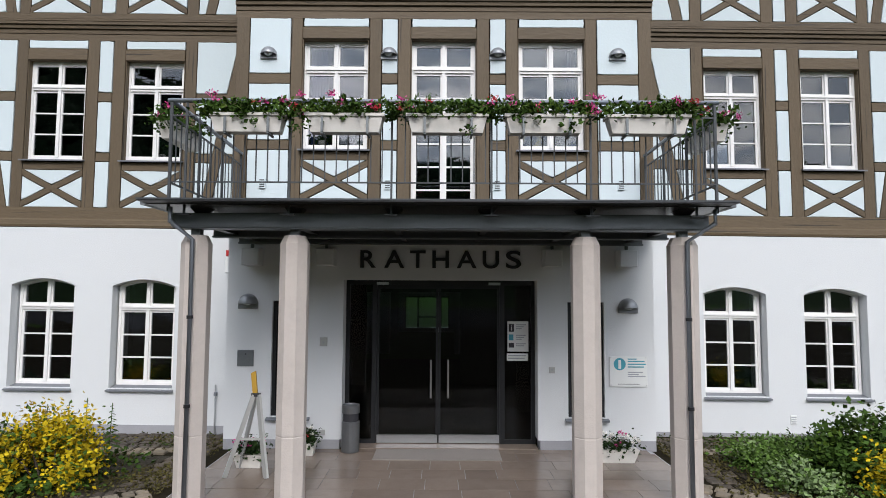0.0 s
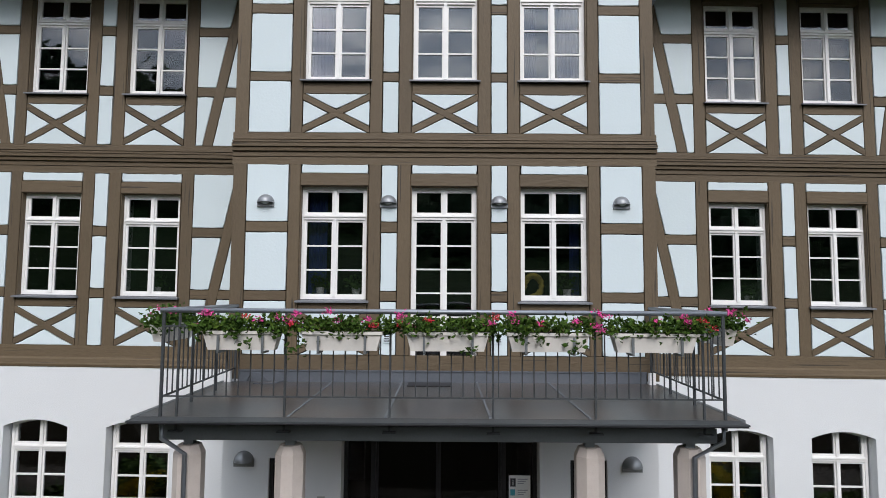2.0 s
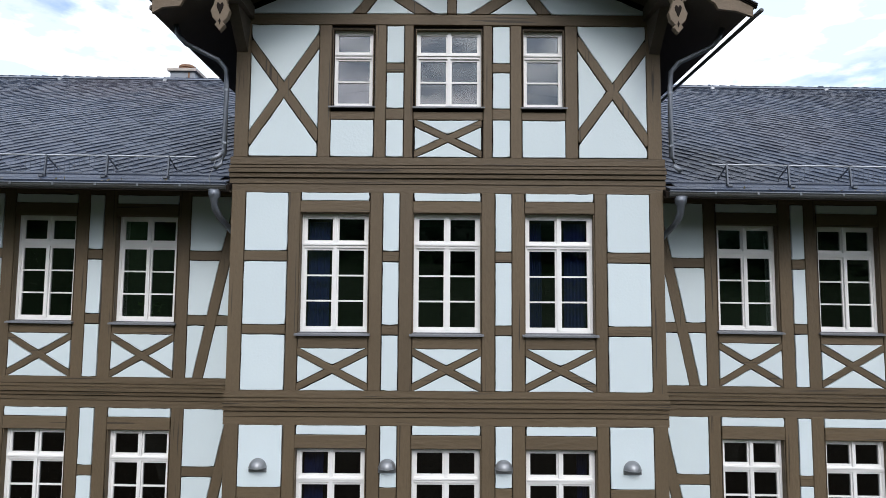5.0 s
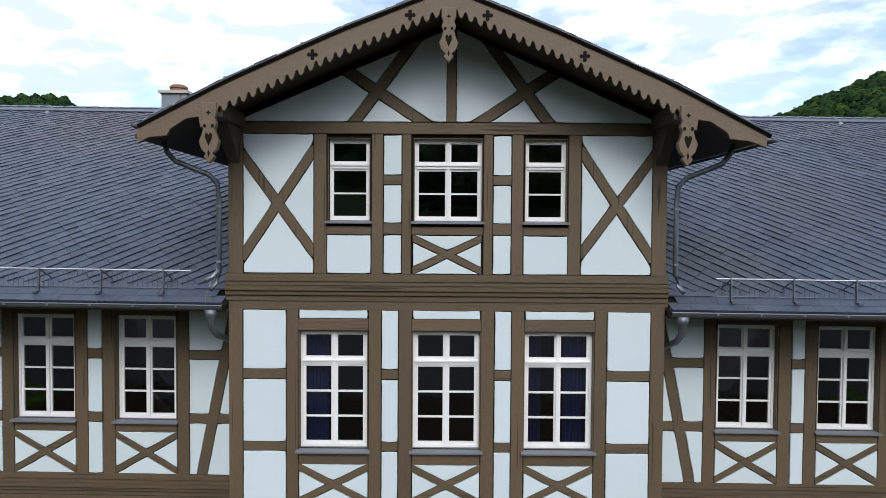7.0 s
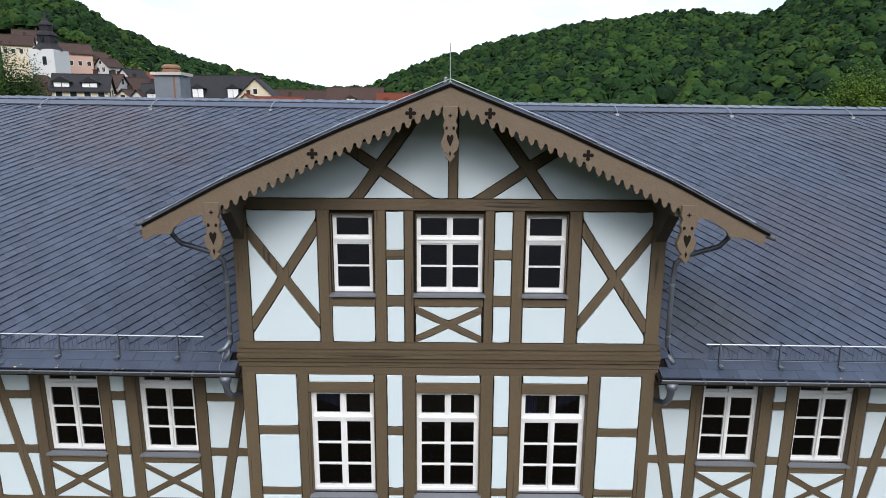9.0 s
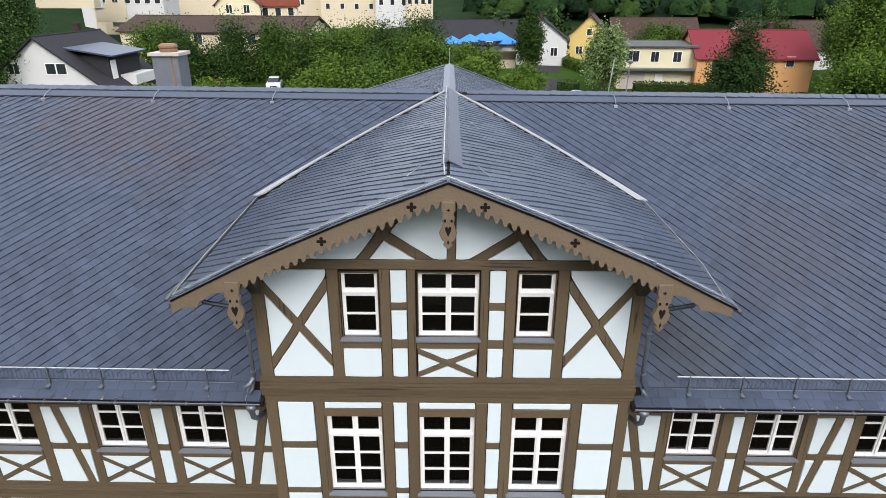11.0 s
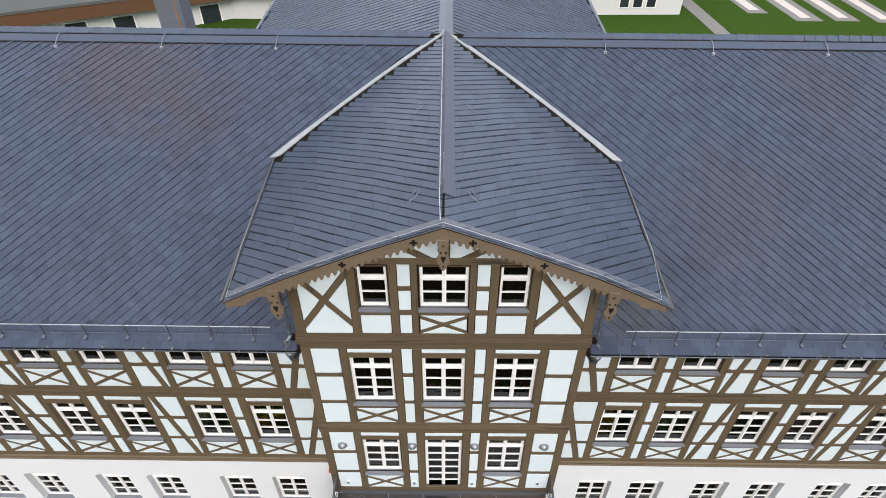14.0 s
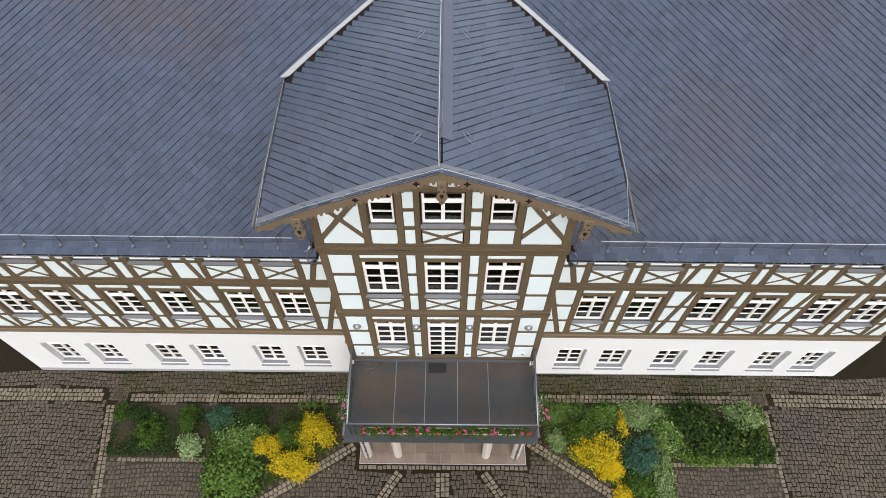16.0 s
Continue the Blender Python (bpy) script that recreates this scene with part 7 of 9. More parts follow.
curtain(-2.1, -1.78, 7.87, 9.5, 0.30)
curtain(1.78, 2.1, 7.87, 9.5, 0.30)
curtain(1.24, 1.44, 7.87, 9.5, 0.32)
curtain(-2.1, -1.82, 4.52, 6.15, 0.34)
curtain(1.95, 2.1, 4.52, 6.15, 0.34)
wr = thing("wreath", (1.36, 0.4, 4.7), "yellow straw wreath on the inner sill", "wreath")
part("ring", Geo().tube([(1.38 + 0.13 * math.cos(a * math.pi / 8), 0.30, 4.70 + 0.16 * math.sin(a * math.pi / 8)) for a in range(-5, 10)], [0.02] + [0.05] * 13 + [0.02], 8), "straw", wr, smooth=True)
for i, (x, z) in enumerate(((-1.9, 4.55), (-1.35, 4.55), (1.9, 4.55), (-4.9, 4.57), (-6.4, 4.57), (5.2, 4.57), (-5.0, 7.95), (6.6, 7.95))):
    r = random.Random(90 + i)
    yy = 0.28 if abs(x) < 3 else 1.30
    z += SAG * x if abs(x) > 3 else 0.0
    z -= 0.06 if abs(x) > 3 and z < 5 else 0.0
    ip = thing("pot_plant", (x, yy, z), "small leafy pot plant on the inner window sill", "pot plant", "sill plants")
    part("pot", Geo().lathe([(0.05, 0.0), (0.07, 0.11), (0.06, 0.11)], (x, yy, z), 12), "potwhite", ip)
    leaves("foliage", ip, np.array([(x + r.gauss(0, 0.07), yy + r.gauss(0, 0.04), z + 0.18 + r.gauss(0, 0.06)) for _ in range(120)]), 0.07, "leaf_green", 90 + i)

# ---- land: valley floor, rising ground behind, wooded hills all round ----
EYE_X, EYE_Y = 0.0, -8.5
RIDGE = [(-180, 10.5), (-165, 14.5), (-150, 18.0), (-120, 16.0), (-90, 12.5), (-60, 10.5), (-45, 9.3), (-37, 8.9), (-35.2, 9.45), (-34, 9.75), (-32.6, 9.75), (-31.5, 9.33), (-30, 8.3), (-28.1, 7.1), (-26.5, 6.35), (-25.5, 5.95),
         (-23.6, 5.02), (-21, 4.22), (-18.3, 3.7), (-15.6, 3.06), (-12.7, 2.63), (-10.7, 2.42), (-7.2, 2.7), (-4.7, 3.8), (-1.7, 4.8), (0.4, 5.34), (4.4, 6.38), (7.8, 7.29), (10.2, 7.87), (14, 8.3), (17.9, 8.62), (21.3, 8.62),
         (23.7, 8.35), (25.7, 8.25), (27, 8.6), (28.3, 9.3), (30, 9.75), (31.6, 10.6), (33, 11.0), (35.4, 11.8), (50, 12.5), (70, 11.5), (100, 8), (130, 7.0), (150, 8.0), (165, 9.0), (180, 10.5)]


def ridge_el(az):
    az = (az + 180) % 360 - 180
    for (a, ea), (b, eb) in zip(RIDGE, RIDGE[1:]):
        if az <= b:
            return ea + (eb - ea) * (az - a) / (b - a)
    return RIDGE[-1][1]


def far_drop(x, y):
    """The valley floor dips a little towards the east."""
    return max(0.0, min(1.0, (y - 15) / 22)) * (0.55 + 0.009 * max(-45.0, min(45.0, x)))


def shifted(x):
    return 0.978 * x - 0.15


def land(x, y):
    """Height of the ground."""
    r = math.hypot(x - EYE_X, y - EYE_Y)
    az = math.degrees(math.atan2(x - EYE_X, y - EYE_Y))
    base = -0.06
    if y > 15:
        base = min(0.1 * (y - 14.4), 6.4) - 0.06 - far_drop(x, y)
    crest = 460.0
    r0 = 115.0
    top = 13.3 + crest * math.tan(radians(ridge_el(az))) - 3.3
    if r <= r0:
        return base
    f = min(1.0, (r - r0) / (crest - r0))
    h = base + (top - base) * (f ** 1.25)
    h += 3.0 * noise.noise((x * 0.012, y * 0.012, 0.0)) * min(1, f * 3)
    if r > crest:
        h = top + 3.0 * noise.noise((x * 0.012, y * 0.012, 0.0)) - (r - crest) * 0.12
        h = max(h, -5)
    return h


M["forest"] = material("forest_floor", (0.012, 0.028, 0.009), 0.95, grain=((0.02, 0.6, (0.018, 0.036, 0.010)), (0.2, 0.6, (0.008, 0.018, 0.006)), (1.0, 0.5, (0.02, 0.04, 0.012))), spec=0.05)
g = Geo()
rr = [0.01, 10, 20, 30, 40, 50, 60, 70, 80, 90, 102, 115, 135, 160, 190, 225, 260, 300, 340, 380, 420, 450, 470, 500, 600, 900, 1500]
NA = 180
for r in rr:
    for k in range(NA):
        a = 2 * math.pi * k / NA
        x, y = EYE_X + r * math.sin(a), EYE_Y + r * math.cos(a)
        g.v.append((x, y, land(x, y)))
for j in range(len(rr) - 1):
    for k in range(NA):
        a, b = j * NA + k, j * NA + (k + 1) % NA
        g.f.append((a, a + NA, b + NA, b))
ground = tagged(part("ground", g, "grass"), "green valley floor rising into wooded hills", "ground", kind="structure")
me = ground.data
me.materials.append(M["forest"])
mi = [0] * len(me.polygons)
for i, p in enumerate(me.polygons):
    if i // NA >= 11:
        mi[i] = 1
me.polygons.foreach_set("material_index", mi)

# woods: rounded crowns, each uneven, roughened by leaf clumps
def wood(name, pts, radii, mats, seed, rings=5, seg=9, tufts=22):
    rs = np.random.RandomState(seed)
    pts, radii = np.asarray(pts), np.asarray(radii)
    which = rs.randint(0, len(mats), len(pts))
    el = np.repeat(np.linspace(-0.25, 1.25, rings), seg)
    an = np.tile(np.arange(seg) * 2 * math.pi / seg, rings)
    dome = np.stack([np.cos(el) * np.cos(an), np.cos(el) * np.sin(an), np.sin(el) * 1.1], axis=1)
    dome = np.vstack([dome, (0, 0, 1.12)])
    faces = [(j * seg + i, j * seg + (i + 1) % seg, (j + 1) * seg + (i + 1) % seg, (j + 1) * seg + i) for j in range(rings - 1) for i in range(seg)]
    caps = [((rings - 1) * seg + i, (rings - 1) * seg + (i + 1) % seg, rings * seg) for i in range(seg)]
    nv = len(dome)
    for k, mt in enumerate(mats):
        p, r = pts[which == k], radii[which == k]
        n = len(p)
        v = p[:, None, :] + dome[None] * (r[:, None, None] * rs.uniform(0.72, 1.12, size=(n, nv, 1)))
        d = rs.normal(size=(n, tufts, 3))
        d /= np.linalg.norm(d, axis=2)[:, :, None]
        d[:, :, 2] = np.abs(d[:, :, 2]) * 1.15 - 0.1
        c = (p[:, None, :] + d * r[:, None, None] * rs.uniform(0.88, 1.06, size=(n, tufts, 1))).reshape(-1, 3)
        o = d.reshape(-1, 3)
        t = np.cross(o, rs.normal(size=o.shape))
        t /= np.linalg.norm(t, axis=1)[:, None] + 1e-9
        b = np.cross(o, t)
        s = (np.repeat(r, tufts) * rs.uniform(0.2, 0.42, size=n * tufts))[:, None]
        w = np.stack([c - t * s, c - b * s * 0.8, c + t * s, c + b * s * 0.8 + o * s * 0.4], axis=1).reshape(-1, 3)
        q = (np.array(faces)[None] + (np.arange(n) * nv)[:, None, None]).reshape(-1, 4)
        tri = (np.array(caps)[None] + (np.arange(n) * nv)[:, None, None]).reshape(-1, 3)
        lq = np.arange(4 * n * tufts).reshape(-1, 4) + n * nv
        quads = np.vstack([q, lq])
        m = bpy.data.meshes.new(name)
        m.vertices.add(n * nv + len(w))
        m.vertices.foreach_set("co", np.concatenate([v.reshape(-1, 3), w]).ravel())
        idx = np.concatenate([quads.ravel(), tri.ravel()]).astype(np.int32)
        m.loops.add(len(idx))
        m.loops.foreach_set("vertex_index", idx)
        m.polygons.add(len(quads) + len(tri))
        m.polygons.foreach_set("loop_start", np.concatenate([np.arange(len(quads)) * 4, len(quads) * 4 + np.arange(len(tri)) * 3]).astype(np.int32))
        m.polygons.foreach_set("use_smooth", np.ones(len(quads) + len(tri), dtype=bool))
        m.materials.append(M[mt])
        m.update(calc_edges=True)
        tagged(new(name, m), "dense mixed green woodland on the hillside", "woods", kind="stuff")


for nm, c, c2 in (("wood_mid", (0.021, 0.048, 0.014), (0.014, 0.034, 0.012)), ("wood_light", (0.036, 0.068, 0.016), (0.025, 0.051, 0.013)), ("wood_dark", (0.012, 0.028, 0.012), (0.009, 0.021, 0.010))):
    M[nm] = material(nm, c, 0.9, grain=((0.012, 0.6, c2), (0.25, 0.4, c2), (1.5, 0.5, tuple(v * 0.6 for v in c2))), island=0.18, spec=0.05, bump=1.0, bump_scale=0.7)
    for n in M[nm].node_tree.nodes:
        if n.type == "BUMP":
            n.inputs["Distance"].default_value = 0.8
rs = np.random.RandomState(21)
pts, rad = [], []
while len(pts) < 8200:
    az = rs.uniform(-50, 56)
    r = math.sqrt(rs.uniform(150 ** 2, 475 ** 2))
    if az < -9 and r < 300 + 40 * noise.noise((az * 0.1, 0, 0)):
        continue
    if -9 <= az < 2 and r < 240:
        continue
    x, y = EYE_X + r * math.sin(radians(az)), EYE_Y + r * math.cos(radians(az))
    q = rs.uniform(2.0, 3.9)
    pts.append((x, y, land(x, y) + q * 0.9))
    rad.append(q)
wood("hill_woods", pts, rad, ("wood_mid", "wood_mid", "wood_light", "wood_dark"), 31, tufts=18)
pts, rad = [], []
while len(pts) < 1500:
    az = rs.uniform(56, 310)
    r = math.sqrt(rs.uniform(200 ** 2, 475 ** 2))
    x, y = EYE_X + r * math.sin(radians(az)), EYE_Y + r * math.cos(radians(az))
    q = rs.uniform(5, 9)
    pts.append((x, y, land(x, y) + q * 0.8))
    rad.append(q)
wood("hill_woods", pts, rad, ("wood_dark",), 32, tufts=6)


def tree(x, y, h, r, mat, seed, label, n=2600, size=0.34, second=None, z=None, tall=1.0, cone=False):
    """A trunk with limbs, and a crown of uneven leafy clumps."""
    x = shifted(x)
    z = land(x, y) if z is None else z
    rs = np.random.RandomState(seed)
    root = thing("tree", (x, y, z), label, "tree", "trees round the building")
    zc = z + h - r * tall
    k = 26
    d = rs.normal(size=(k, 3))
    d /= np.linalg.norm(d, axis=1)[:, None]
    cc = np.array((x, y, zc)) + d * np.array((r, r, r * tall)) * rs.uniform(0.35, 0.95, size=(k, 1))
    if cone:
        # widest near the ground, drawn in towards a pointed top
        rise = np.clip((cc[:, 2] - z) / h, 0, 1)
        cc[:, :2] = np.array((x, y)) + (cc[:, :2] - np.array((x, y))) * (1.45 - 1.35 * rise)[:, None]
    g = Geo().tube([(x, y, z - 0.2), (x + 0.05, y, z + h * 0.3), (x, y + 0.1, zc), (x, y, z + h * 0.85)], [0.03 * h, 0.022 * h, 0.015 * h, 0.005 * h], 8)
    part("trunk", g, "bark", root)
    g = Geo()
    for c in cc[:12]:
        g.tube([(x, y, z + h * 0.32 + 0.02 * h * (c[2] - zc)), tuple((np.array((x, y, zc)) + c) / 2), tuple(c)], [0.010 * h, 0.007 * h, 0.002 * h], 5, cap=False)
    part("branchwork", g, "bark", root)
    for j, (mt, share) in enumerate(((mat, 0.7), (second or mat, 0.3))):
        m = int(n * share)
        p = cc[rs.randint(0, k, m)] + rs.normal(size=(m, 3)) * np.array((r, r, r * tall)) * 0.2
        o = p - np.array((x, y, zc))
        o /= np.linalg.norm(o, axis=1)[:, None] + 1e-9
        leaves("crown", root, p, size, mt, seed * 3 + j, o)
    # darker leaves inside put the crown's inner shade into their colour
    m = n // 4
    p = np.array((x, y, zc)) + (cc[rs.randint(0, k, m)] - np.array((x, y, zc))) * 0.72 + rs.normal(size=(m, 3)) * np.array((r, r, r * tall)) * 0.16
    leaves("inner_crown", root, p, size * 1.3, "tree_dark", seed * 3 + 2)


def hedge(x0, y0, x1, y1, h, w, mat, seed, label):
    """A clipped hedge: a dark core under a skin of leaves."""
    rs = np.random.RandomState(seed)
    x0, x1 = shifted(x0), shifted(x1)
    root = thing("hedge", ((x0 + x1) / 2, (y0 + y1) / 2, land((x0 + x1) / 2, (y0 + y1) / 2)), label, "hedge", "hedges")
    a, b = Vector((x0, y0, land(x0, y0))), Vector((x1, y1, land(x1, y1)))
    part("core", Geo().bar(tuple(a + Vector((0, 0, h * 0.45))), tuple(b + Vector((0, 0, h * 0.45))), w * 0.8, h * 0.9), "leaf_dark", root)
    L = (b - a).length
    n = int(L * (h * 2 + w) * 55)
    t = rs.uniform(0, 1, n)
    d = (b - a).normalized()
    nn = np.array((-d.y, d.x, 0.0))
    side = rs.uniform(0, 1, n)
    off = np.where(side < 0.45, -0.5, np.where(side < 0.6, 0.5, rs.uniform(-0.5, 0.5, n)))
    hh = np.where(side < 0.6, rs.uniform(0, 1, n), 1.0) * h
    p = np.array(a)[None, :] + t[:, None] * np.array(b - a)[None, :] + nn[None, :] * (off * w)[:, None]
    p[:, 2] += hh + rs.normal(size=n) * 0.05
    p[:, :2] += rs.normal(size=(n, 2)) * 0.06
    o = np.tile(-nn, (n, 1)) * np.where(side < 0.45, 1.0, 0.0)[:, None] + np.array((0, 0, 1.0)) * np.where(side < 0.6, 0.3, 1.0)[:, None]
    leaves("foliage", root, p, 0.2, mat, seed, o)


# ---- houses ----
def paint(name, c, rough=0.85):
    M[name] = material(name, c, rough, grain=((0.5, 0.2, tuple(v * 0.9 for v in c)), (12, 0.15, tuple(v * 0.85 for v in c))), bump=0.1)


for nm, c in (("wall_white", (0.58, 0.575, 0.56)), ("wall_cream", (0.62, 0.53, 0.38)), ("wall_yellow", (0.62, 0.46, 0.15)), ("wall_orange", (0.58, 0.30, 0.12)), ("wall_lightyellow", (0.66, 0.60, 0.40)), ("wall_pink", (0.55, 0.36, 0.28)), ("wall_timber", (0.10, 0.045, 0.018))):
    paint(nm, c)


def roofing(name, c, c2):
    M[name] = material(name, c, 0.8, spec=0.2, grain=((0.6, 0.5, c2), (9, 0.5, tuple(v * 0.7 for v in c))), bump=0.3, bump_scale=8, island=0.16, rand=0.1)


roofing("roof_red", (0.13, 0.033, 0.017), (0.16, 0.05, 0.03))
roofing("roof_wine", (0.16, 0.022, 0.03), (0.13, 0.022, 0.026))
roofing("roof_brown", (0.052, 0.031, 0.025), (0.068, 0.043, 0.034))
roofing("roof_dark", (0.026, 0.025, 0.028), (0.036, 0.034, 0.036))
roofing("roof_grey", (0.095, 0.10, 0.098), (0.075, 0.08, 0.078))
M["glassdark"] = material("dark_glass", (0.02, 0.025, 0.03), 0.12, grain=((1, 0.4, (0.05, 0.055, 0.06)),))


def house(x, y, w, d, h, rh, rot, wall, roof, label, wins=(), gable_wins=(), z=None, over=0.4, tiles=False, chimney=True, name="house"):
    """A gabled house; its ridge runs along its own x. wins: (x, z, w, h) on its front, gable_wins on both gables (y, z, w, h)."""
    if y < 110:
        x = shifted(x)
    z = land(x, y) if z is None else z - (far_drop(x, y) if y < 110 else 0.0)
    root = thing(name, (0, 0, 0), label, "house", "houses of the village")
    T = Matrix.Translation((x, y, z)) @ Matrix.Rotation(radians(rot), 4, "Z")

    def put(nm, g, mt, parent=root, lb=""):
        g.v = [tuple(T @ Vector(p)) for p in g.v]
        return part(nm, g, mt, parent, lb)

    g = Geo().box(-w / 2, w / 2, -d / 2, d / 2, -1.5 if y < 110 else -8.0, h)
    for s in (-1, 1):
        k = len(g.v)
        g.v.extend([(s * w / 2, -d / 2, h), (s * w / 2, d / 2, h), (s * w / 2, 0, h + rh)])
        g.f.append((k, k + 1, k + 2) if s > 0 else (k + 2, k + 1, k))
    put("wall", g, wall)
    g = Geo()
    e = over
    dz = rh * e / (d / 2)
    for s in (-1, 1):
        q = [(-w / 2 - e, s * (d / 2 + e), h - dz), (w / 2 + e, s * (d / 2 + e), h - dz), (w / 2 + e, 0, h + rh + 0.02), (-w / 2 - e, 0, h + rh + 0.02)]
        up = [(a, b, c + 0.16) for a, b, c in q]
        g.hexa(q + up if s < 0 else [q[1], q[0], q[3], q[2], up[1], up[0], up[3], up[2]])
    put("roof", g, roof)
    if tiles:
        g = Geo()
        L = math.hypot(d / 2 + e, rh + dz)
        nr, nc = int(L / 0.34), int((w + 2 * e) / 0.3)
        for s in (-1,):
            for j in range(nr):
                f0, f1 = j / nr, (j + 1.03) / nr
                y0, z0 = s * (d / 2 + e) * (1 - f0), h - dz + (rh + dz) * f0 + 0.16
                y1, z1 = s * (d / 2 + e) * (1 - f1), h - dz + (rh + dz) * f1 + 0.16
                for i in range(nc):
                    a = -w / 2 - e + i * 0.3
                    g.hexa([(a, y0, z0 - 0.03), (a + 0.29, y0, z0 - 0.03), (a + 0.29, y1, z1 - 0.02), (a, y1, z1 - 0.02), (a, y0, z0 + 0.05), (a + 0.29, y0, z0 + 0.035), (a + 0.29, y1, z1 + 0.01), (a, y1, z1 + 0.01)])
        t = put("roof_tiles", g, roof)
        t["kind"] = "stuff"
    put("ridge_cap", Geo().tube([(-w / 2 - e, 0, h + rh + 0.14), (w / 2 + e, 0, h + rh + 0.14)], 0.12, 6), roof)
    for (wx, wz, ww, wh) in wins:
        wd = put("window", Geo().box(wx - ww / 2 - 0.08, wx + ww / 2 + 0.08, -d / 2 - 0.04, -d / 2 + 0.05, wz - 0.08, wz + wh + 0.08), "frame")
        for s in ((-1, 1) if ww > 0.9 else (0,)):
            pw = ww / 2 - 0.03 if ww > 0.9 else ww
            cx = wx + s * (ww / 4 + 0.0)
            put("pane", Geo().box(cx - pw / 2, cx + pw / 2, -d / 2 - 0.06, -d / 2 - 0.03, wz, wz + wh), "glassdark", wd)
    for (wy, wz, ww, wh) in gable_wins:
        for s in (-1, 1):
            wd = put("window", Geo().box(s * w / 2 - 0.05, s * w / 2 + 0.05, wy - ww / 2 - 0.08, wy + ww / 2 + 0.08, wz - 0.08, wz + wh + 0.08), "frame")
            cuts = [(-0.5, 0.5)] if ww < 0.9 else [(-0.5, -0.04), (0.04, 0.5)]
            for ca, cb in cuts:
                put("pane", Geo().box(s * w / 2 - 0.07, s * w / 2 + 0.07, wy + ca * ww, wy + cb * ww, wz, wz + wh), "glassdark", wd)
    if chimney:
        put("chimney", Geo().box(w * 0.2, w * 0.2 + 0.6, 0.2, 0.8, h + rh * 0.5, h + rh + 0.9).box(w * 0.2 - 0.06, w * 0.2 + 0.66, 0.14, 0.86, h + rh + 0.9, h + rh + 1.0), "roof_brown")
    return put


# rear block of the town hall: slated, with its own gable
rear = thing("rear_wing", (0, 14, 0), "rear wing of the town hall under a slate roof", "building")
REAR_DOOR = (-1.80, 0.30, 0.62, 2.10)
part("wall", Geo().box(-5.6, -5.3, 13.62, 20.2, -0.2, 10.9).box(5.3, 5.6, 13.62, 20.2, -0.2, 10.9), "render", rear)
part("wall", backing(-5.3, 5.3, -0.2, 10.9, 19.855, [REAR_DOOR], 0.345), "render", rear)
# passage walls share the near-black, their darkness put into the colour
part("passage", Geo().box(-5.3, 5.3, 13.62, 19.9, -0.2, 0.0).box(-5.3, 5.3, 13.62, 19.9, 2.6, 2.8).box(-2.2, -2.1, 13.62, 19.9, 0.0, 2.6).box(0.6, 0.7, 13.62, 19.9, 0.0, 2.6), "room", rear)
rd = part("door", Geo().box(-1.80, -1.74, 19.95, 20.03, 0.62, 2.10).box(0.24, 0.30, 19.95, 20.03, 0.62, 2.10).box(-1.22, -1.14, 19.95, 20.03, 0.62, 2.10).box(-0.26, -0.06, 19.95, 20.03, 0.62, 2.10).box(-1.14, -0.26, 19.95, 20.03, 1.08, 1.16).box(-1.8, 0.3, 19.94, 20.02, 2.04, 2.10), "doorframe", rear)
part("pane", Geo().box(-1.74, 0.24, 19.985, 19.993, 0.63, 2.04), "doorpane", rd)
RZ = lambda x: 13.42 - (0.362 if x > 0 else 0.30) * abs(x)
RE = {-1: 7.55, 1: 6.22}
g = Geo()
for s in (-1, 1):
    q = [(0, 7.3, RZ(0) - 0.02), (s * RE[s], 7.3, RZ(s * RE[s]) - 0.02), (s * RE[s], 20.7, RZ(s * RE[s]) - 0.02), (0, 20.7, RZ(0) - 0.02)]
    lo = [(a, b, c - 0.14) for a, b, c in q]
    g.hexa(lo + q if s > 0 else [lo[1], lo[0], lo[3], lo[2], q[1], q[0], q[3], q[2]])
part("roof", g, "slate_shade", rear)
g = Geo()
for s in (-1, 1):
    for j in range(46):
        y0 = 7.8 + j * 0.28
        x = 0.2
        while x < RE[s] - 0.2:
            L = rng.uniform(0.26, 0.36)
            xa, xb = s * x, s * (x + L - 0.004)
            za, zb = RZ(xa), RZ(xb)
            h = 0.02 + 0.01 * rng.random()
            q = [(xa, y0, za - 0.02), (xb, y0, zb - 0.02), (xb, y0 + 0.272, zb - 0.02), (xa, y0 + 0.272, za - 0.02), (xa, y0, za + h), (xb, y0, zb + h), (xb, y0 + 0.272, zb + 0.008), (xa, y0 + 0.272, za + 0.008)]
            g.add(q, [(4, 5, 6, 7), (0, 1, 5, 4), (1, 2, 6, 5), (3, 0, 4, 7)] if s > 0 else [(7, 6, 5, 4), (4, 5, 1, 0), (5, 6, 2, 1), (7, 4, 0, 3)])
            x += L
tagged(part("slates", g, "slate2", rear), kind="stuff")
g = Geo()
for s in (-1, 1):
    q = [(0, 7.3, RZ(0) + 0.07), (s * 0.22, 7.3, RZ(s * 0.22) + 0.05), (s * 0.22, 20.7, RZ(s * 0.22) + 0.05), (0, 20.7, RZ(0) + 0.07)]
    lo = [(a, b, c - 0.03) for a, b, c in q]
    g.hexa(lo + q if s > 0 else [lo[1], lo[0], lo[3], lo[2], q[1], q[0], q[3], q[2]])
part("ridge_metal", g, "zinc_dark", rear)
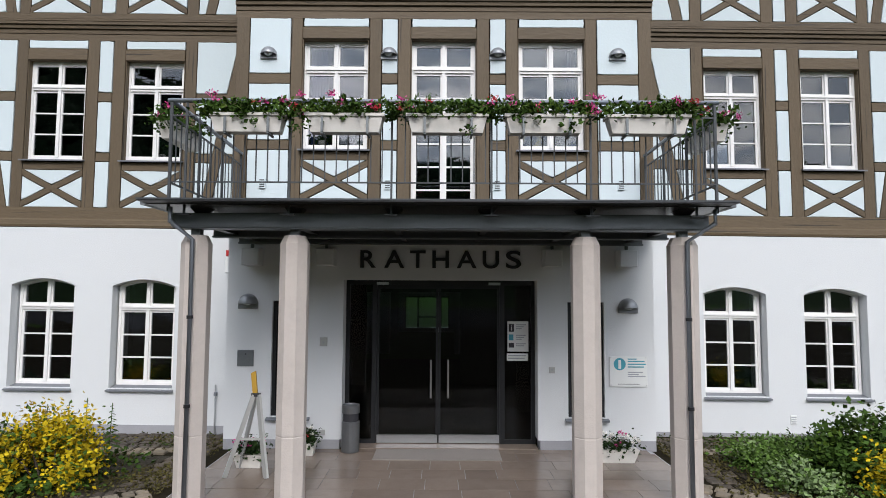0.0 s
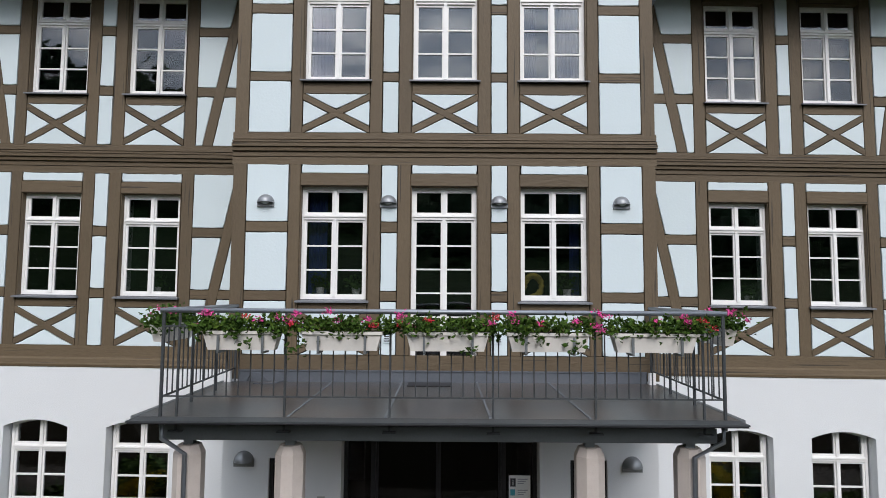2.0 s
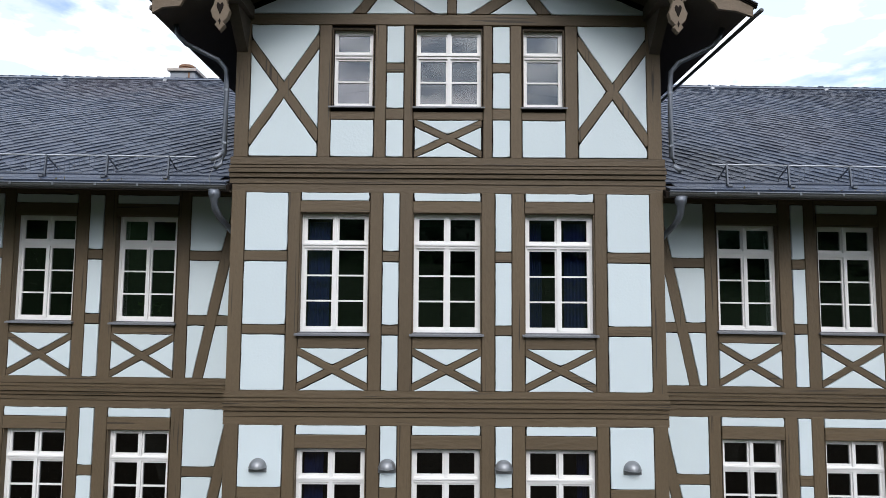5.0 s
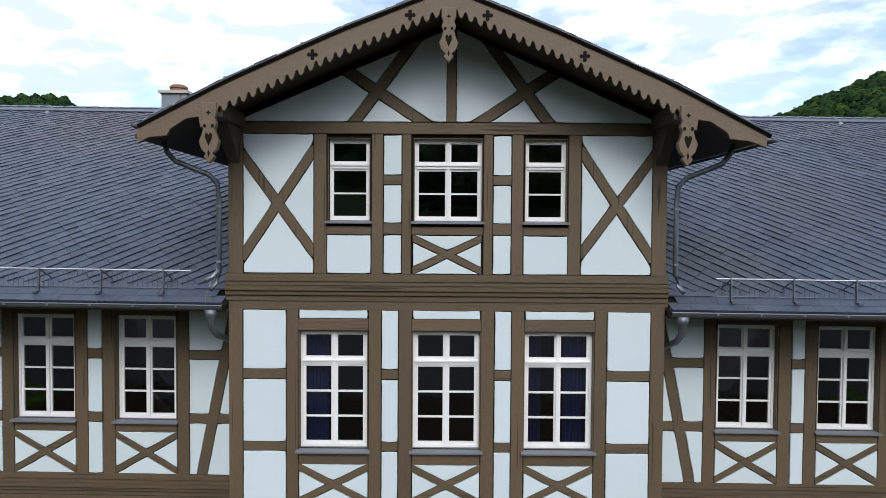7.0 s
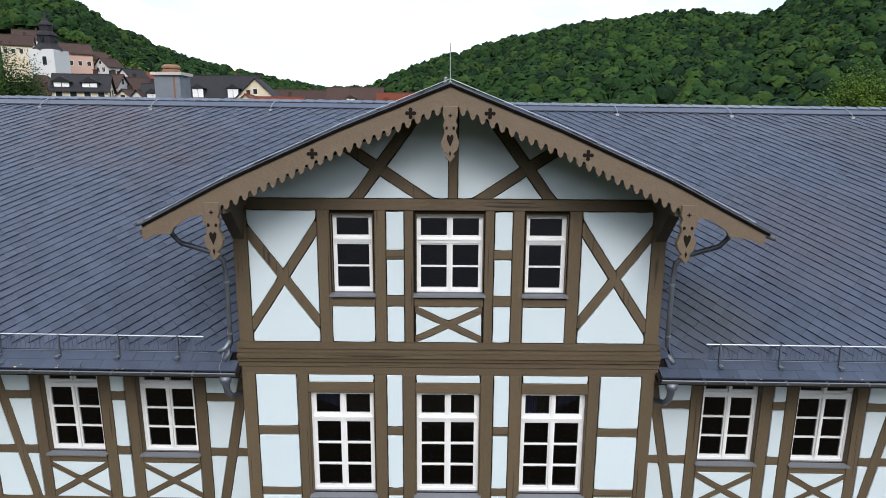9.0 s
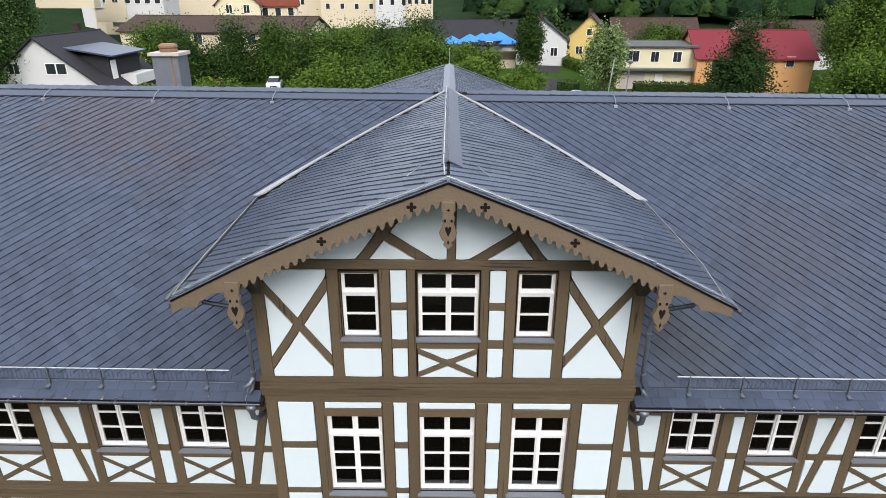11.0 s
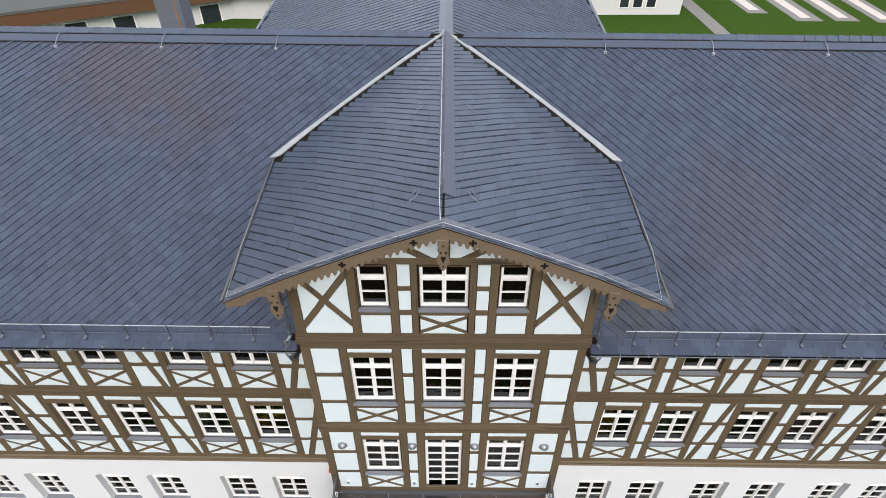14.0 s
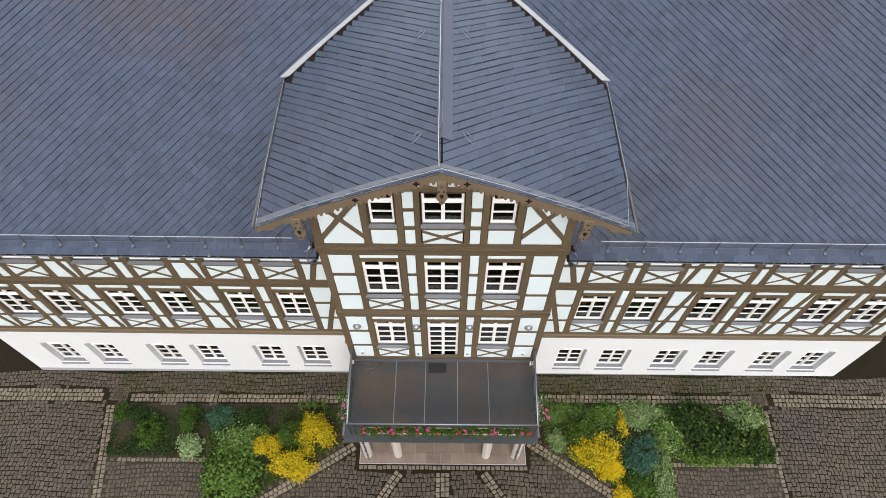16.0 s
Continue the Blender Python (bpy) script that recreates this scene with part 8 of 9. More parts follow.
for s in (-1, 1):
    part("verge", Geo().bar((0, 20.66, RZ(0) + 0.03), (s * RE[s], 20.66, RZ(s * RE[s]) + 0.03), 0.16, 0.07), "slate2", rear)
    part("eave", Geo().bar((s * RE[s], 7.3, RZ(s * RE[s])), (s * RE[s], 20.7, RZ(s * RE[s])), 0.1, 0.1), "zinc_dark", rear)
part("rod", Geo().tube([(0, 20.4, 13.4), (0, 20.4, 14.2)], 0.012, 5), "wire", rear)
# chimney of the main roof
ch = thing("chimney", (-7.76, 8.75, 13.2), "metal-clad chimney with a pale slab and clay pot", "chimney")
part("shaft", Geo().box(-8.12, -7.41, 8.42, 9.1, 12.8, 14.93), "zinc", ch)
part("slab", Geo().box(-8.19, -7.34, 8.35, 9.17, 14.93, 15.01), "concrete", ch)
M["clay"] = material("clay_pot", (0.22, 0.125, 0.075), 0.8, grain=((6, 0.5, (0.25, 0.12, 0.06)),))
part("pot", Geo().lathe([(0.23, 0.0), (0.24, 0.06), (0.21, 0.11), (0.25, 0.12), (0.25, 0.17), (0.18, 0.22)], (-7.77, 8.76, 15.01), 14), "clay", ch)
part("rust_stain", Geo().box(-7.60, -7.55, 8.412, 8.422, 13.2, 14.91), "clay", ch)

# red-roofed house close behind
put = house(12.4, 47.0, 14.2, 10.4, 2.8, 3.2, 2, "wall_white", "roof_red", "white house with a clay-red tiled roof", wins=[(2.3, 1.0, 0.7, 0.9), (3.4, 1.0, 0.7, 0.9), (4.5, 1.0, 0.7, 0.9)], tiles=True, chimney=False, z=2.3)
put("flue", Geo().box(-1.5, -0.8, -1.9, -1.3, 4.2, 6.7), "zinc")
put("flue", Geo().tube([(6.4, -4.5, 2.9), (6.4, -4.5, 4.2)], 0.09, 8), "frame")
put("aerial", Geo().tube([(1.9, -1.0, 5.2), (2.3, -1.0, 9.6)], 0.05, 6), "wire")
# low grey-roofed annex and hipped brown roof beside it
an = thing("annex", (-28, 38, 2), "long low annex with a grey felt roof and brown fascia", "building")
FL, FR, BR, BL = (-42.0, 28.8), (-16.7, 39.6), (-17.7, 49.2), (-42.0, 42.2)


def plan_slab(a, b, c, d, z0a, z0b, t):
    return Geo().hexa([(*a, z0a), (*b, z0a), (*c, z0b), (*d, z0b), (*a, z0a + t), (*b, z0a + t), (*c, z0b + t), (*d, z0b + t)])


part("roof", plan_slab(FL, FR, BR, BL, 4.87, 5.72, 0.2), "roof_grey", an)
dx, dy = 0.92, 0.393
inset = lambda p, k: (p[0] + dy * -k, p[1] + dx * k)
part("fascia", plan_slab(inset(FL, 0.06), inset(FR, 0.06), inset(FR, 0.2), inset(FL, 0.2), 3.92, 3.92, 0.95), "wall_timber", an)
part("wall", plan_slab(inset(FL, 1.0), inset(FR, 1.0), (-18.2, 48.4), (-42, 41), 0.5, 0.5, 4.32), "wall_white", an)
for k in (0.45, 0.58, 0.70, 0.82, 0.93):
    p = Vector((FL[0] + (FR[0] - FL[0]) * k, FL[1] + (FR[1] - FL[1]) * k))
    q = Vector((dx, dy)) * 0.8
    a, b_ = p - q, p + q
    wd = part("window", plan_slab(inset(a, 0.93), inset(b_, 0.93), inset(b_, 1.02), inset(a, 1.02), 1.95, 1.95, 1.6), "frame", an)
    part("pane", plan_slab(inset(p - q * 0.88, 0.9), inset(p + q * 0.88, 0.9), inset(p + q * 0.88, 0.94), inset(p - q * 0.88, 0.94), 2.05, 2.05, 1.4), "glassdark", wd)
pv = thing("pavilion", (-14.7, 43.5, 2), "pavilion under a steep hipped brown roof", "building")
part("wall", Geo().box(-17.4, -11.8, 40.4, 46.6, 1.0, 4.72), "wall_white", pv)
g = Geo()
B = [(-18.6, 39.2, 4.42), (-10.6, 39.2, 4.42), (-10.6, 47.8, 4.42), (-18.6, 47.8, 4.42)]
g.add(B + [(-15.0, 43.5, 7.6), (-14.4, 43.5, 7.6)], [(0, 1, 5, 4), (1, 2, 5), (2, 3, 4, 5), (3, 0, 4), (3, 2, 1, 0)])
part("roof", g, "roof_brown", pv)
part("chimney", Geo().box(-13.6, -12.9, 41.2, 41.9, 5.1, 7.1).box(-13.7, -12.8, 41.1, 42.0, 7.1, 7.22), "roof_brown", pv)

# white house with a dormer and balcony
put = house(-40.7, 58.0, 12, 12.8, 3.8, 5.0, 91, "wall_white", "roof_dark", "large white house with a dark roof and dormer balcony", gable_wins=[(-1.5, 5.5, 1.9, 0.95), (2.6, 5.5, 0.95, 0.95), (1.4, 1.6, 2.2, 1.2), (-5.0, 1.6, 0.9, 1.1)], z=3.8, over=0.5)
put("dormer", Geo().box(-3.5, 3.2, -5.4, -1.6, 4.3, 7.0), "roof_dark")
put("dormer_roof", Geo().hexa([(-4.2, -6.2, 6.9), (3.6, -6.2, 6.9), (3.6, -1.2, 7.7), (-4.2, -1.2, 7.7), (-4.2, -6.2, 7.05), (3.6, -6.2, 7.05), (3.6, -1.2, 7.85), (-4.2, -1.2, 7.85)]), "slate2")
put("balcony", Geo().box(-1.6, 3.2, -7.0, -5.4, 3.9, 4.9), "wall_white")
put("window", Geo().box(-3.2, -2.2, -5.48, -5.35, 4.5, 6.5), "frame")
# pale apartment house among the trees
house(-33.5, 86, 28, 10, 6.0, 1.8, -8, "wall_cream", "roof_brown", "tall cream apartment house behind trees", wins=[(-10 + 4 * i, 1.4 + 3 * j, 1.2, 1.4) for i in range(6) for j in range(2)], z=5.6, chimney=False)
# yellow and orange houses across the street
put = house(27.4, 76.2, 9.4, 8, 5.4, 0.3, -3, "wall_lightyellow", "roof_grey", "flat-roofed pale yellow house with garage doors", wins=[(-3.0, 3.6, 1.6, 1.3), (-0.2, 3.6, 1.0, 1.2), (2.6, 3.6, 1.0, 1.2)], z=5.6, chimney=False)
put("canopy", Geo().box(-4.9, 4.9, -5.2, -4.0, 2.6, 2.85), "zinc_dark")
put("garage_door", Geo().box(-4.3, -1.2, -4.06, -3.95, 0.0, 2.3), "concrete")
put("door", Geo().box(0.1, 1.1, -4.06, -3.95, 0.0, 2.1), "frame")
put = house(39.4, 74.6, 14.2, 9, 4.6, 2.9, -3, "wall_orange", "roof_wine", "orange rendered house with a wine-red roof", wins=[(-4.6, 3.0, 1.3, 1.6), (4.2, 3.6, 0.9, 1.1)], z=5.4)
put("door", Geo().box(-4.9, -3.9, -4.56, -4.45, 0.0, 2.1), "frame")
put = house(15.9, 97, 8, 8, 4.0, 3.0, 80, "wall_white", "roof_dark", "white gabled house by the lane", gable_wins=[(-2, 1.6, 1, 1.2), (1.6, 1.6, 1, 1.2)], z=6.3)
house(25.5, 104, 10, 8, 3.6, 3.9, 75, "wall_yellow", "roof_brown", "bright yellow gabled house", gable_wins=[(-1.5, 1.4, 1, 1.2), (1.5, 1.4, 1, 1.2), (0, 4.4, 0.8, 1.0)], z=6.3)
house(36, 103, 14, 10, 2.8, 4.2, -4, "wall_white", "roof_brown", "house with a broad red-brown roof", z=6.3, chimney=False)
house(54, 95, 14, 10, 3.2, 3.8, 6, "wall_white", "roof_brown", "white house with a brown roof", wins=[(-3, 1.2, 1, 1.2), (2, 1.2, 1, 1.2)], z=6.3, chimney=False)
house(3.5, 101, 16, 9, 3.0, 3.4, 4, "wall_white", "roof_dark", "inn with a long brown roof beside the terrace", wins=[(-5, 2, 1, 1.3), (-1, 2, 1, 1.3), (3, 2, 1, 1.3)], z=6.3, chimney=False)

# village on the slope
def far(az, dist):
    return EYE_X + dist * math.sin(radians(az)), EYE_Y + dist * math.cos(radians(az))


VILLAGE = [(-30.96, 118, 11, 8, 3.2, 3.4, 4, "wall_cream", "roof_dark", 3.29, 2), (-27.69, 128, 7, 7, 4, 3.2, 78, "wall_cream", "roof_brown", 2.2, 0),
           (-30.91, 205, 12, 9, 6, 3.6, 24, "wall_pink", "roof_brown", 5.54, 0), (-29.42, 210, 8, 8, 5, 3.2, 40, "wall_yellow", "roof_brown", 5.03, 0),
           (-28.52, 205, 7, 7, 4.5, 3, 55, "wall_white", "roof_brown", 4.56, 0), (-26.84, 165, 8, 7.4, 4.6, 3.8, 62, "wall_white", "roof_dark", 3.79, 0),
           (-25.36, 172, 11, 8, 3.5, 3.2, 6, "wall_cream", "roof_red", 3.55, 0), (-25.54, 150, 8, 7, 3.8, 3.4, 70, "wall_white", "roof_brown", 2.79, 0),
           (-26.51, 128, 8, 7, 4.4, 3.6, 76, "wall_white", "roof_brown", 2.17, 0), (-28.2, 150, 7, 8, 4.2, 4, 68, "wall_white", "roof_dark", 2.98, 0),
           (-27.31, 146, 9, 8, 4, 3.6, 30, "wall_cream", "roof_brown", 3.13, 0), (-25.14, 126, 9, 8, 3.4, 4.4, -14, "wall_white", "roof_dark", 2.77, 1),
           (-19.87, 138, 17, 11, 3.6, 6.4, -6, "wall_cream", "roof_dark", 3.5, 2), (-16.94, 132, 7, 9.5, 4.2, 4.6, 84, "wall_cream", "roof_dark", 3.28, 0),
           (-18.09, 116, 9, 8.4, 3.6, 3.6, 88, "wall_lightyellow", "roof_red", 2.04, 0), (-15.56, 118, 10, 8, 3.2, 3.4, 4, "wall_cream", "roof_red", 1.9, 0),
           (-13.53, 175, 24, 10, 5, 5, 3, "wall_cream", "roof_brown", 2.42, 0), (-8.47, 165, 16, 11, 5, 6, -6, "wall_cream", "roof_brown", 2.68, 1),
           (-4.59, 160, 12, 9, 4, 4.2, 4, "wall_white", "roof_red", 2.25, 2), (-2.75, 158, 7, 8, 4.6, 2.6, 6, "wall_cream", "roof_red", 2.06, 0),
           (-33.6, 235, 12, 9, 5, 4, 15, "wall_white", "roof_brown", 6.33, 0), (-34.38, 215, 11, 9, 5, 4, 10, "wall_cream", "roof_brown", 5.93, 0),
           (-29.48, 130, 9, 8, 5, 3, -10, "wall_white", "roof_brown", 3.35, 0), (-31.7, 260, 9, 8, 4, 3.5, 20, "wall_white", "roof_brown", 5.14, 0)]
for i, (az, dist, w, d, h, rh, rot, wl, rf, top_el, nd) in enumerate(VILLAGE):
    x, y = far(az, dist)
    k = 0.9 * math.cos(radians(az)) ** 1.5
    w, d, h, rh = w * k, d * k, h * k, rh * k
    wins = [(-w / 2 + w * (k + 0.5) / 4, 1.0 + 2.6 * j, 0.9, 1.2) for k in range(4) for j in range(2 if h > 4.4 else 1)]
    put = house(x, y, w, d, h, rh, rot - az * 0.5, wl, rf, "village house with %s walls and a pitched roof" % {"wall_white": "white", "wall_cream": "cream", "wall_yellow": "yellow", "wall_pink": "reddish", "wall_lightyellow": "pale yellow"}[wl],
                wins=wins, gable_wins=[(-d / 5, h * 0.55, 0.9, 1.2), (d / 5, h * 0.55, 0.9, 1.2), (0, h + rh * 0.25, 0.8, 1.0)], z=13.79 + dist * math.tan(radians(top_el)) - h - rh)
    for k in range(nd):
        cx = w * (k + 0.5) / nd - w / 2 - 0.6
        z0, z1 = h + rh * 0.08, h + rh * 0.5
        y0 = -d / 2 * 0.86
        dm = put("dormer", Geo().box(cx - 1.2, cx + 1.2, y0, 0, z0, z1).add([(cx - 1.5, y0 - 0.3, z1), (cx + 1.5, y0 - 0.3, z1), (cx, y0 - 0.3, z1 + 0.9), (cx - 1.5, 0, z1), (cx + 1.5, 0, z1), (cx, 0, z1 + 0.9)], [(0, 1, 2), (1, 4, 5, 2), (0, 2, 5, 3)]), rf)
        for sx in (-0.55, 0.55):
            wd = put("window", Geo().box(cx + sx - 0.5, cx + sx + 0.5, y0 - 0.05, y0 + 0.02, z0 + 0.15, z1 - 0.1), "frame", dm)
# church tower
x, y = far(-32.48, 190)
chu = thing("church", (x, y, 10), "white church tower with a dark slate baroque spire", "church")
part("tower", Geo().box(x - 3.2, x + 3.2, y - 3.2, y + 3.2, 6, 30.4), "wall_white", chu)
part("tower_window", Geo().box(x + 0.2, x + 1.2, y - 3.26, y - 3.18, 26.6, 28.6), "glassdark", chu)
part("nave_roof", Geo().add([(x - 2, y - 9, 19), (x + 7, y - 9, 19), (x + 7, y + 4, 19), (x - 2, y + 4, 19), (x + 1, y - 8, 24), (x + 1, y + 3, 24)], [(0, 1, 4), (1, 2, 5, 4), (2, 3, 5), (3, 0, 4, 5)]), "roof_brown", chu)
part("spire", Geo().lathe([(3.6, 0), (3.2, 0.5), (2.4, 1.3), (2.2, 1.6), (2.2, 3.4), (2.5, 3.5), (2.2, 4.1), (1.5, 4.6), (1.5, 5.9), (1.8, 6.0), (1.4, 6.6), (0.6, 7.2), (0.3, 8.0), (0.1, 9.6)], (x, y, 30.4), 8), "roof_dark", chu)
for k in range(4):
    a = math.pi / 2 * k
    part("belfry_opening", Geo().box(x + 2.0 * math.cos(a) - 0.4, x + 2.0 * math.cos(a) + 0.4, y + 2.0 * math.sin(a) - 0.4, y + 2.0 * math.sin(a) + 0.4, 32.3, 33.6), "glassdark", chu)

# ---- lane, car park, lawn ----
def strip(name, pts, w, mat, label, h=0.03):
    g = Geo()
    pts = [Vector((shifted(p[0]), p[1])) for p in pts]
    for i, p in enumerate(pts):
        d = (pts[min(i + 1, len(pts) - 1)] - pts[max(i - 1, 0)]).normalized()
        n = Vector((-d.y, d.x))
        for o in (-1, 1):
            q = p + n * (o * w / 2)
            g.v.append((q.x, q.y, max(land(q.x, q.y), land(p.x, p.y)) + h))
    for i in range(len(pts) - 1):
        g.f.append((2 * i, 2 * i + 2, 2 * i + 3, 2 * i + 1)[::-1])
    k = len(g.v)
    g.v.extend([(a, b, c - 0.4) for a, b, c in g.v[:k]])
    for i in range(len(pts) - 1):
        a = 2 * i
        g.f.extend([(a, a + 2, k + a + 2, k + a), (a + 3, a + 1, k + a + 1, k + a + 3)])
    return tagged(part(name, g, mat), label, "road", kind="structure")


strip("road", [(22, 60), (18.5, 64), (15.5, 69), (14.6, 76), (14.5, 86), (16.5, 98), (17, 116)], 5.0, "asphalt", "grey asphalt lane climbing between the houses")
strip("parking", [(20.5, 57.5), (28, 57.8), (38, 58.5), (52, 60)], 10.5, "asphalt", "asphalt car park behind the building", h=0.06)
strip("path", [(22.6, 38.2), (21.9, 41.0), (20.7, 45.5), (19.6, 50.0)], 1.25, "concrete_grey", "narrow grey concrete garden path in the lawn", h=0.05)
for x, y, w in ((25.86, 42.4, 1.7), (29.68, 41.1, 2.2), (32.81, 41.2, 2.0), (36.23, 41.0, 2.0)):
    ln = thing("minigolf_lane", (x, y, land(x, y)), "grey concrete minigolf lane with a white playing strip in the lawn", "minigolf lane", "minigolf lanes")
    far, lean = y + 4.2, -1.3
    z0, z1 = land(x, y), land(x, far)
    h = w / 2
    part("slab", Geo().hexa([(x - h, y, z0 - 0.1), (x + h, y, z0 - 0.1), (x + lean + h, far, z1 - 0.1), (x + lean - h, far, z1 - 0.1), (x - h, y, z0 + 0.06), (x + h, y, z0 + 0.06), (x + lean + h, far, z1 + 0.06), (x + lean - h, far, z1 + 0.06)]), "concrete_grey", ln)
    k, dx = 0.42, lean * 0.5 / 4.2
    part("playing_strip", Geo().hexa([(x - k + dx, y + 0.5, z0 + 0.10), (x + k + dx, y + 0.5, z0 + 0.10), (x + lean + k, far - 0.2, z1 + 0.02), (x + lean - k, far - 0.2, z1 + 0.02), (x - k + dx, y + 0.5, z0 + 0.13), (x + k + dx, y + 0.5, z0 + 0.13), (x + lean + k, far - 0.2, z1 + 0.07), (x + lean - k, far - 0.2, z1 + 0.07)]), "concrete", ln)


def car(x, y, rot, paint_mat, label, suv=False):
    """A parked car: shell, glasshouse, wheels, lights and plates."""
    x = shifted(x)
    root = thing("car", (0, 0, 0), label, "car", "parked cars")
    z = land(x, y) + 0.07
    T = Matrix.Translation((x, y, z)) @ Matrix.Rotation(radians(rot), 4, "Z")
    hh = 0.15 if suv else 0.0

    def put(nm, g, mt, parent=root):
        g.v = [tuple(T @ Vector(p)) for p in g.v]
        return part(nm, g, mt, parent)

    body = [(-2.0, 0.35), (-2.02, 0.62), (-1.9, 0.86 + hh), (-1.1, 0.95 + hh), (1.55, 0.96 + hh), (1.98, 0.88 + hh), (2.05, 0.55), (2.0, 0.32), (1.0, 0.24), (-1.0, 0.24)]
    put("body", Geo().slab(body, -0.86, 0.86, 0.09), paint_mat)
    cab = [(-1.15, 0.94 + hh), (-0.45, 1.40 + hh), (1.0, 1.44 + hh), (1.75, 0.98 + hh)]
    put("glasshouse", Geo().slab(cab, -0.72, 0.72, 0.14), "glassdark")
    put("roof", Geo().slab([(-0.42, 1.385 + hh), (0.98, 1.42 + hh), (0.9, 1.47 + hh), (-0.3, 1.44 + hh)], -0.6, 0.6, 0.05), paint_mat)
    for a in (-1.28, 1.28):
        for s in (-1, 1):
            g = Geo()
            n = 14
            for k, yy in ((0, s * 0.70), (1, s * 0.88)):
                g.v.extend([(a + 0.31 * math.cos(2 * math.pi * i / n), yy, 0.31 + 0.31 * math.sin(2 * math.pi * i / n)) for i in range(n)])
            g.f.extend([(i, (i + 1) % n, n + (i + 1) % n, n + i) for i in range(n)])
            g.f.append(tuple(range(n, 2 * n)))
            g.f.append(tuple(range(n - 1, -1, -1)))
            put("wheel", g, "black")
            put("rim", Geo().slab([(a + 0.19 * math.cos(2 * math.pi * i / 10), 0.31 + 0.19 * math.sin(2 * math.pi * i / 10)) for i in range(10)], s * 0.885 - 0.006, s * 0.885 + 0.006), "alu")
    for s in (-1, 1):
        put("headlight", Geo().box(-2.0, -1.86, s * 0.45, s * 0.76, 0.62, 0.78), "lampglass")
        put("tail_light", Geo().box(1.95, 2.03, s * 0.5, s * 0.78, 0.62, 0.84), "rust")
    put("grille", Geo().box(-2.05, -1.99, -0.4, 0.4, 0.42, 0.62), "black")
    put("number_plate", Geo().box(-2.07, -2.04, -0.26, 0.26, 0.40, 0.50), "paper")


M["car_white"] = material("white_car_paint", (0.72, 0.73, 0.74), 0.25, spec=0.6)
M["car_silver"] = material("silver_car_paint", (0.45, 0.47, 0.48), 0.28, 0.5)
M["car_black"] = material("black_car_paint", (0.02, 0.022, 0.025), 0.2, spec=0.6)
M["car_red"] = material("dark_red_car_paint", (0.13, 0.012, 0.014), 0.25, spec=0.6)
car(27.9, 62.2, 60, "car_silver", "silver estate car parked nose to the hedge")
car(30.6, 60.6, 80, "car_white", "white hatchback parked under a tree")
car(26.9, 54.3, 91, "car_white", "white small car with a dark roof opening")
car(32.2, 53.4, 97, "car_white", "white compact car parked at an angle", suv=True)
car(38.1, 57.2, 271, "car_black", "black off-road car seen from behind", suv=True)
car(41.0, 53.4, 150, "car_white", "white car half hidden by trees")
car(15.9, 64.6, 140, "car_silver", "silver saloon car beside the lane")
car(-22.5, 69.8, 100, "car_white", "white compact car on the grass")
car(-29.3, 68.0, 160, "car_red", "dark red car under the trees")

hedge(22.0, 49.0, 39, 49.6, 1.0, 1.6, "leaf_light", 51, "light green clipped hedge along the lawn")
hedge(23.0, 51.8, 37, 52.0, 0.9, 1.0, "leaf_hedge", 52, "low dark hedge beside the car park")
hedge(-30, 56.0, -11.4, 59.0, 2.8, 2.0, "leaf_hedge", 53, "tall clipped green hedge")
hedge(23.5, 68.4, 36.0, 67.2, 1.8, 1.4, "leaf_hedge", 54, "green garden hedge before the houses")
hedge(38, 64.0, 56, 65.0, 1.6, 1.4, "leaf_hedge", 55, "dark green hedge beyond the car park")
hedge(18.9, 96, 21.0, 80, 1.4, 1.3, "leaf_light", 56, "hedge along the climbing lane")
hedge(14.6, 70.5, 16.4, 69.0, 1.5, 1.9, "leaf_green", 57, "rounded green bush at the lane's corner")
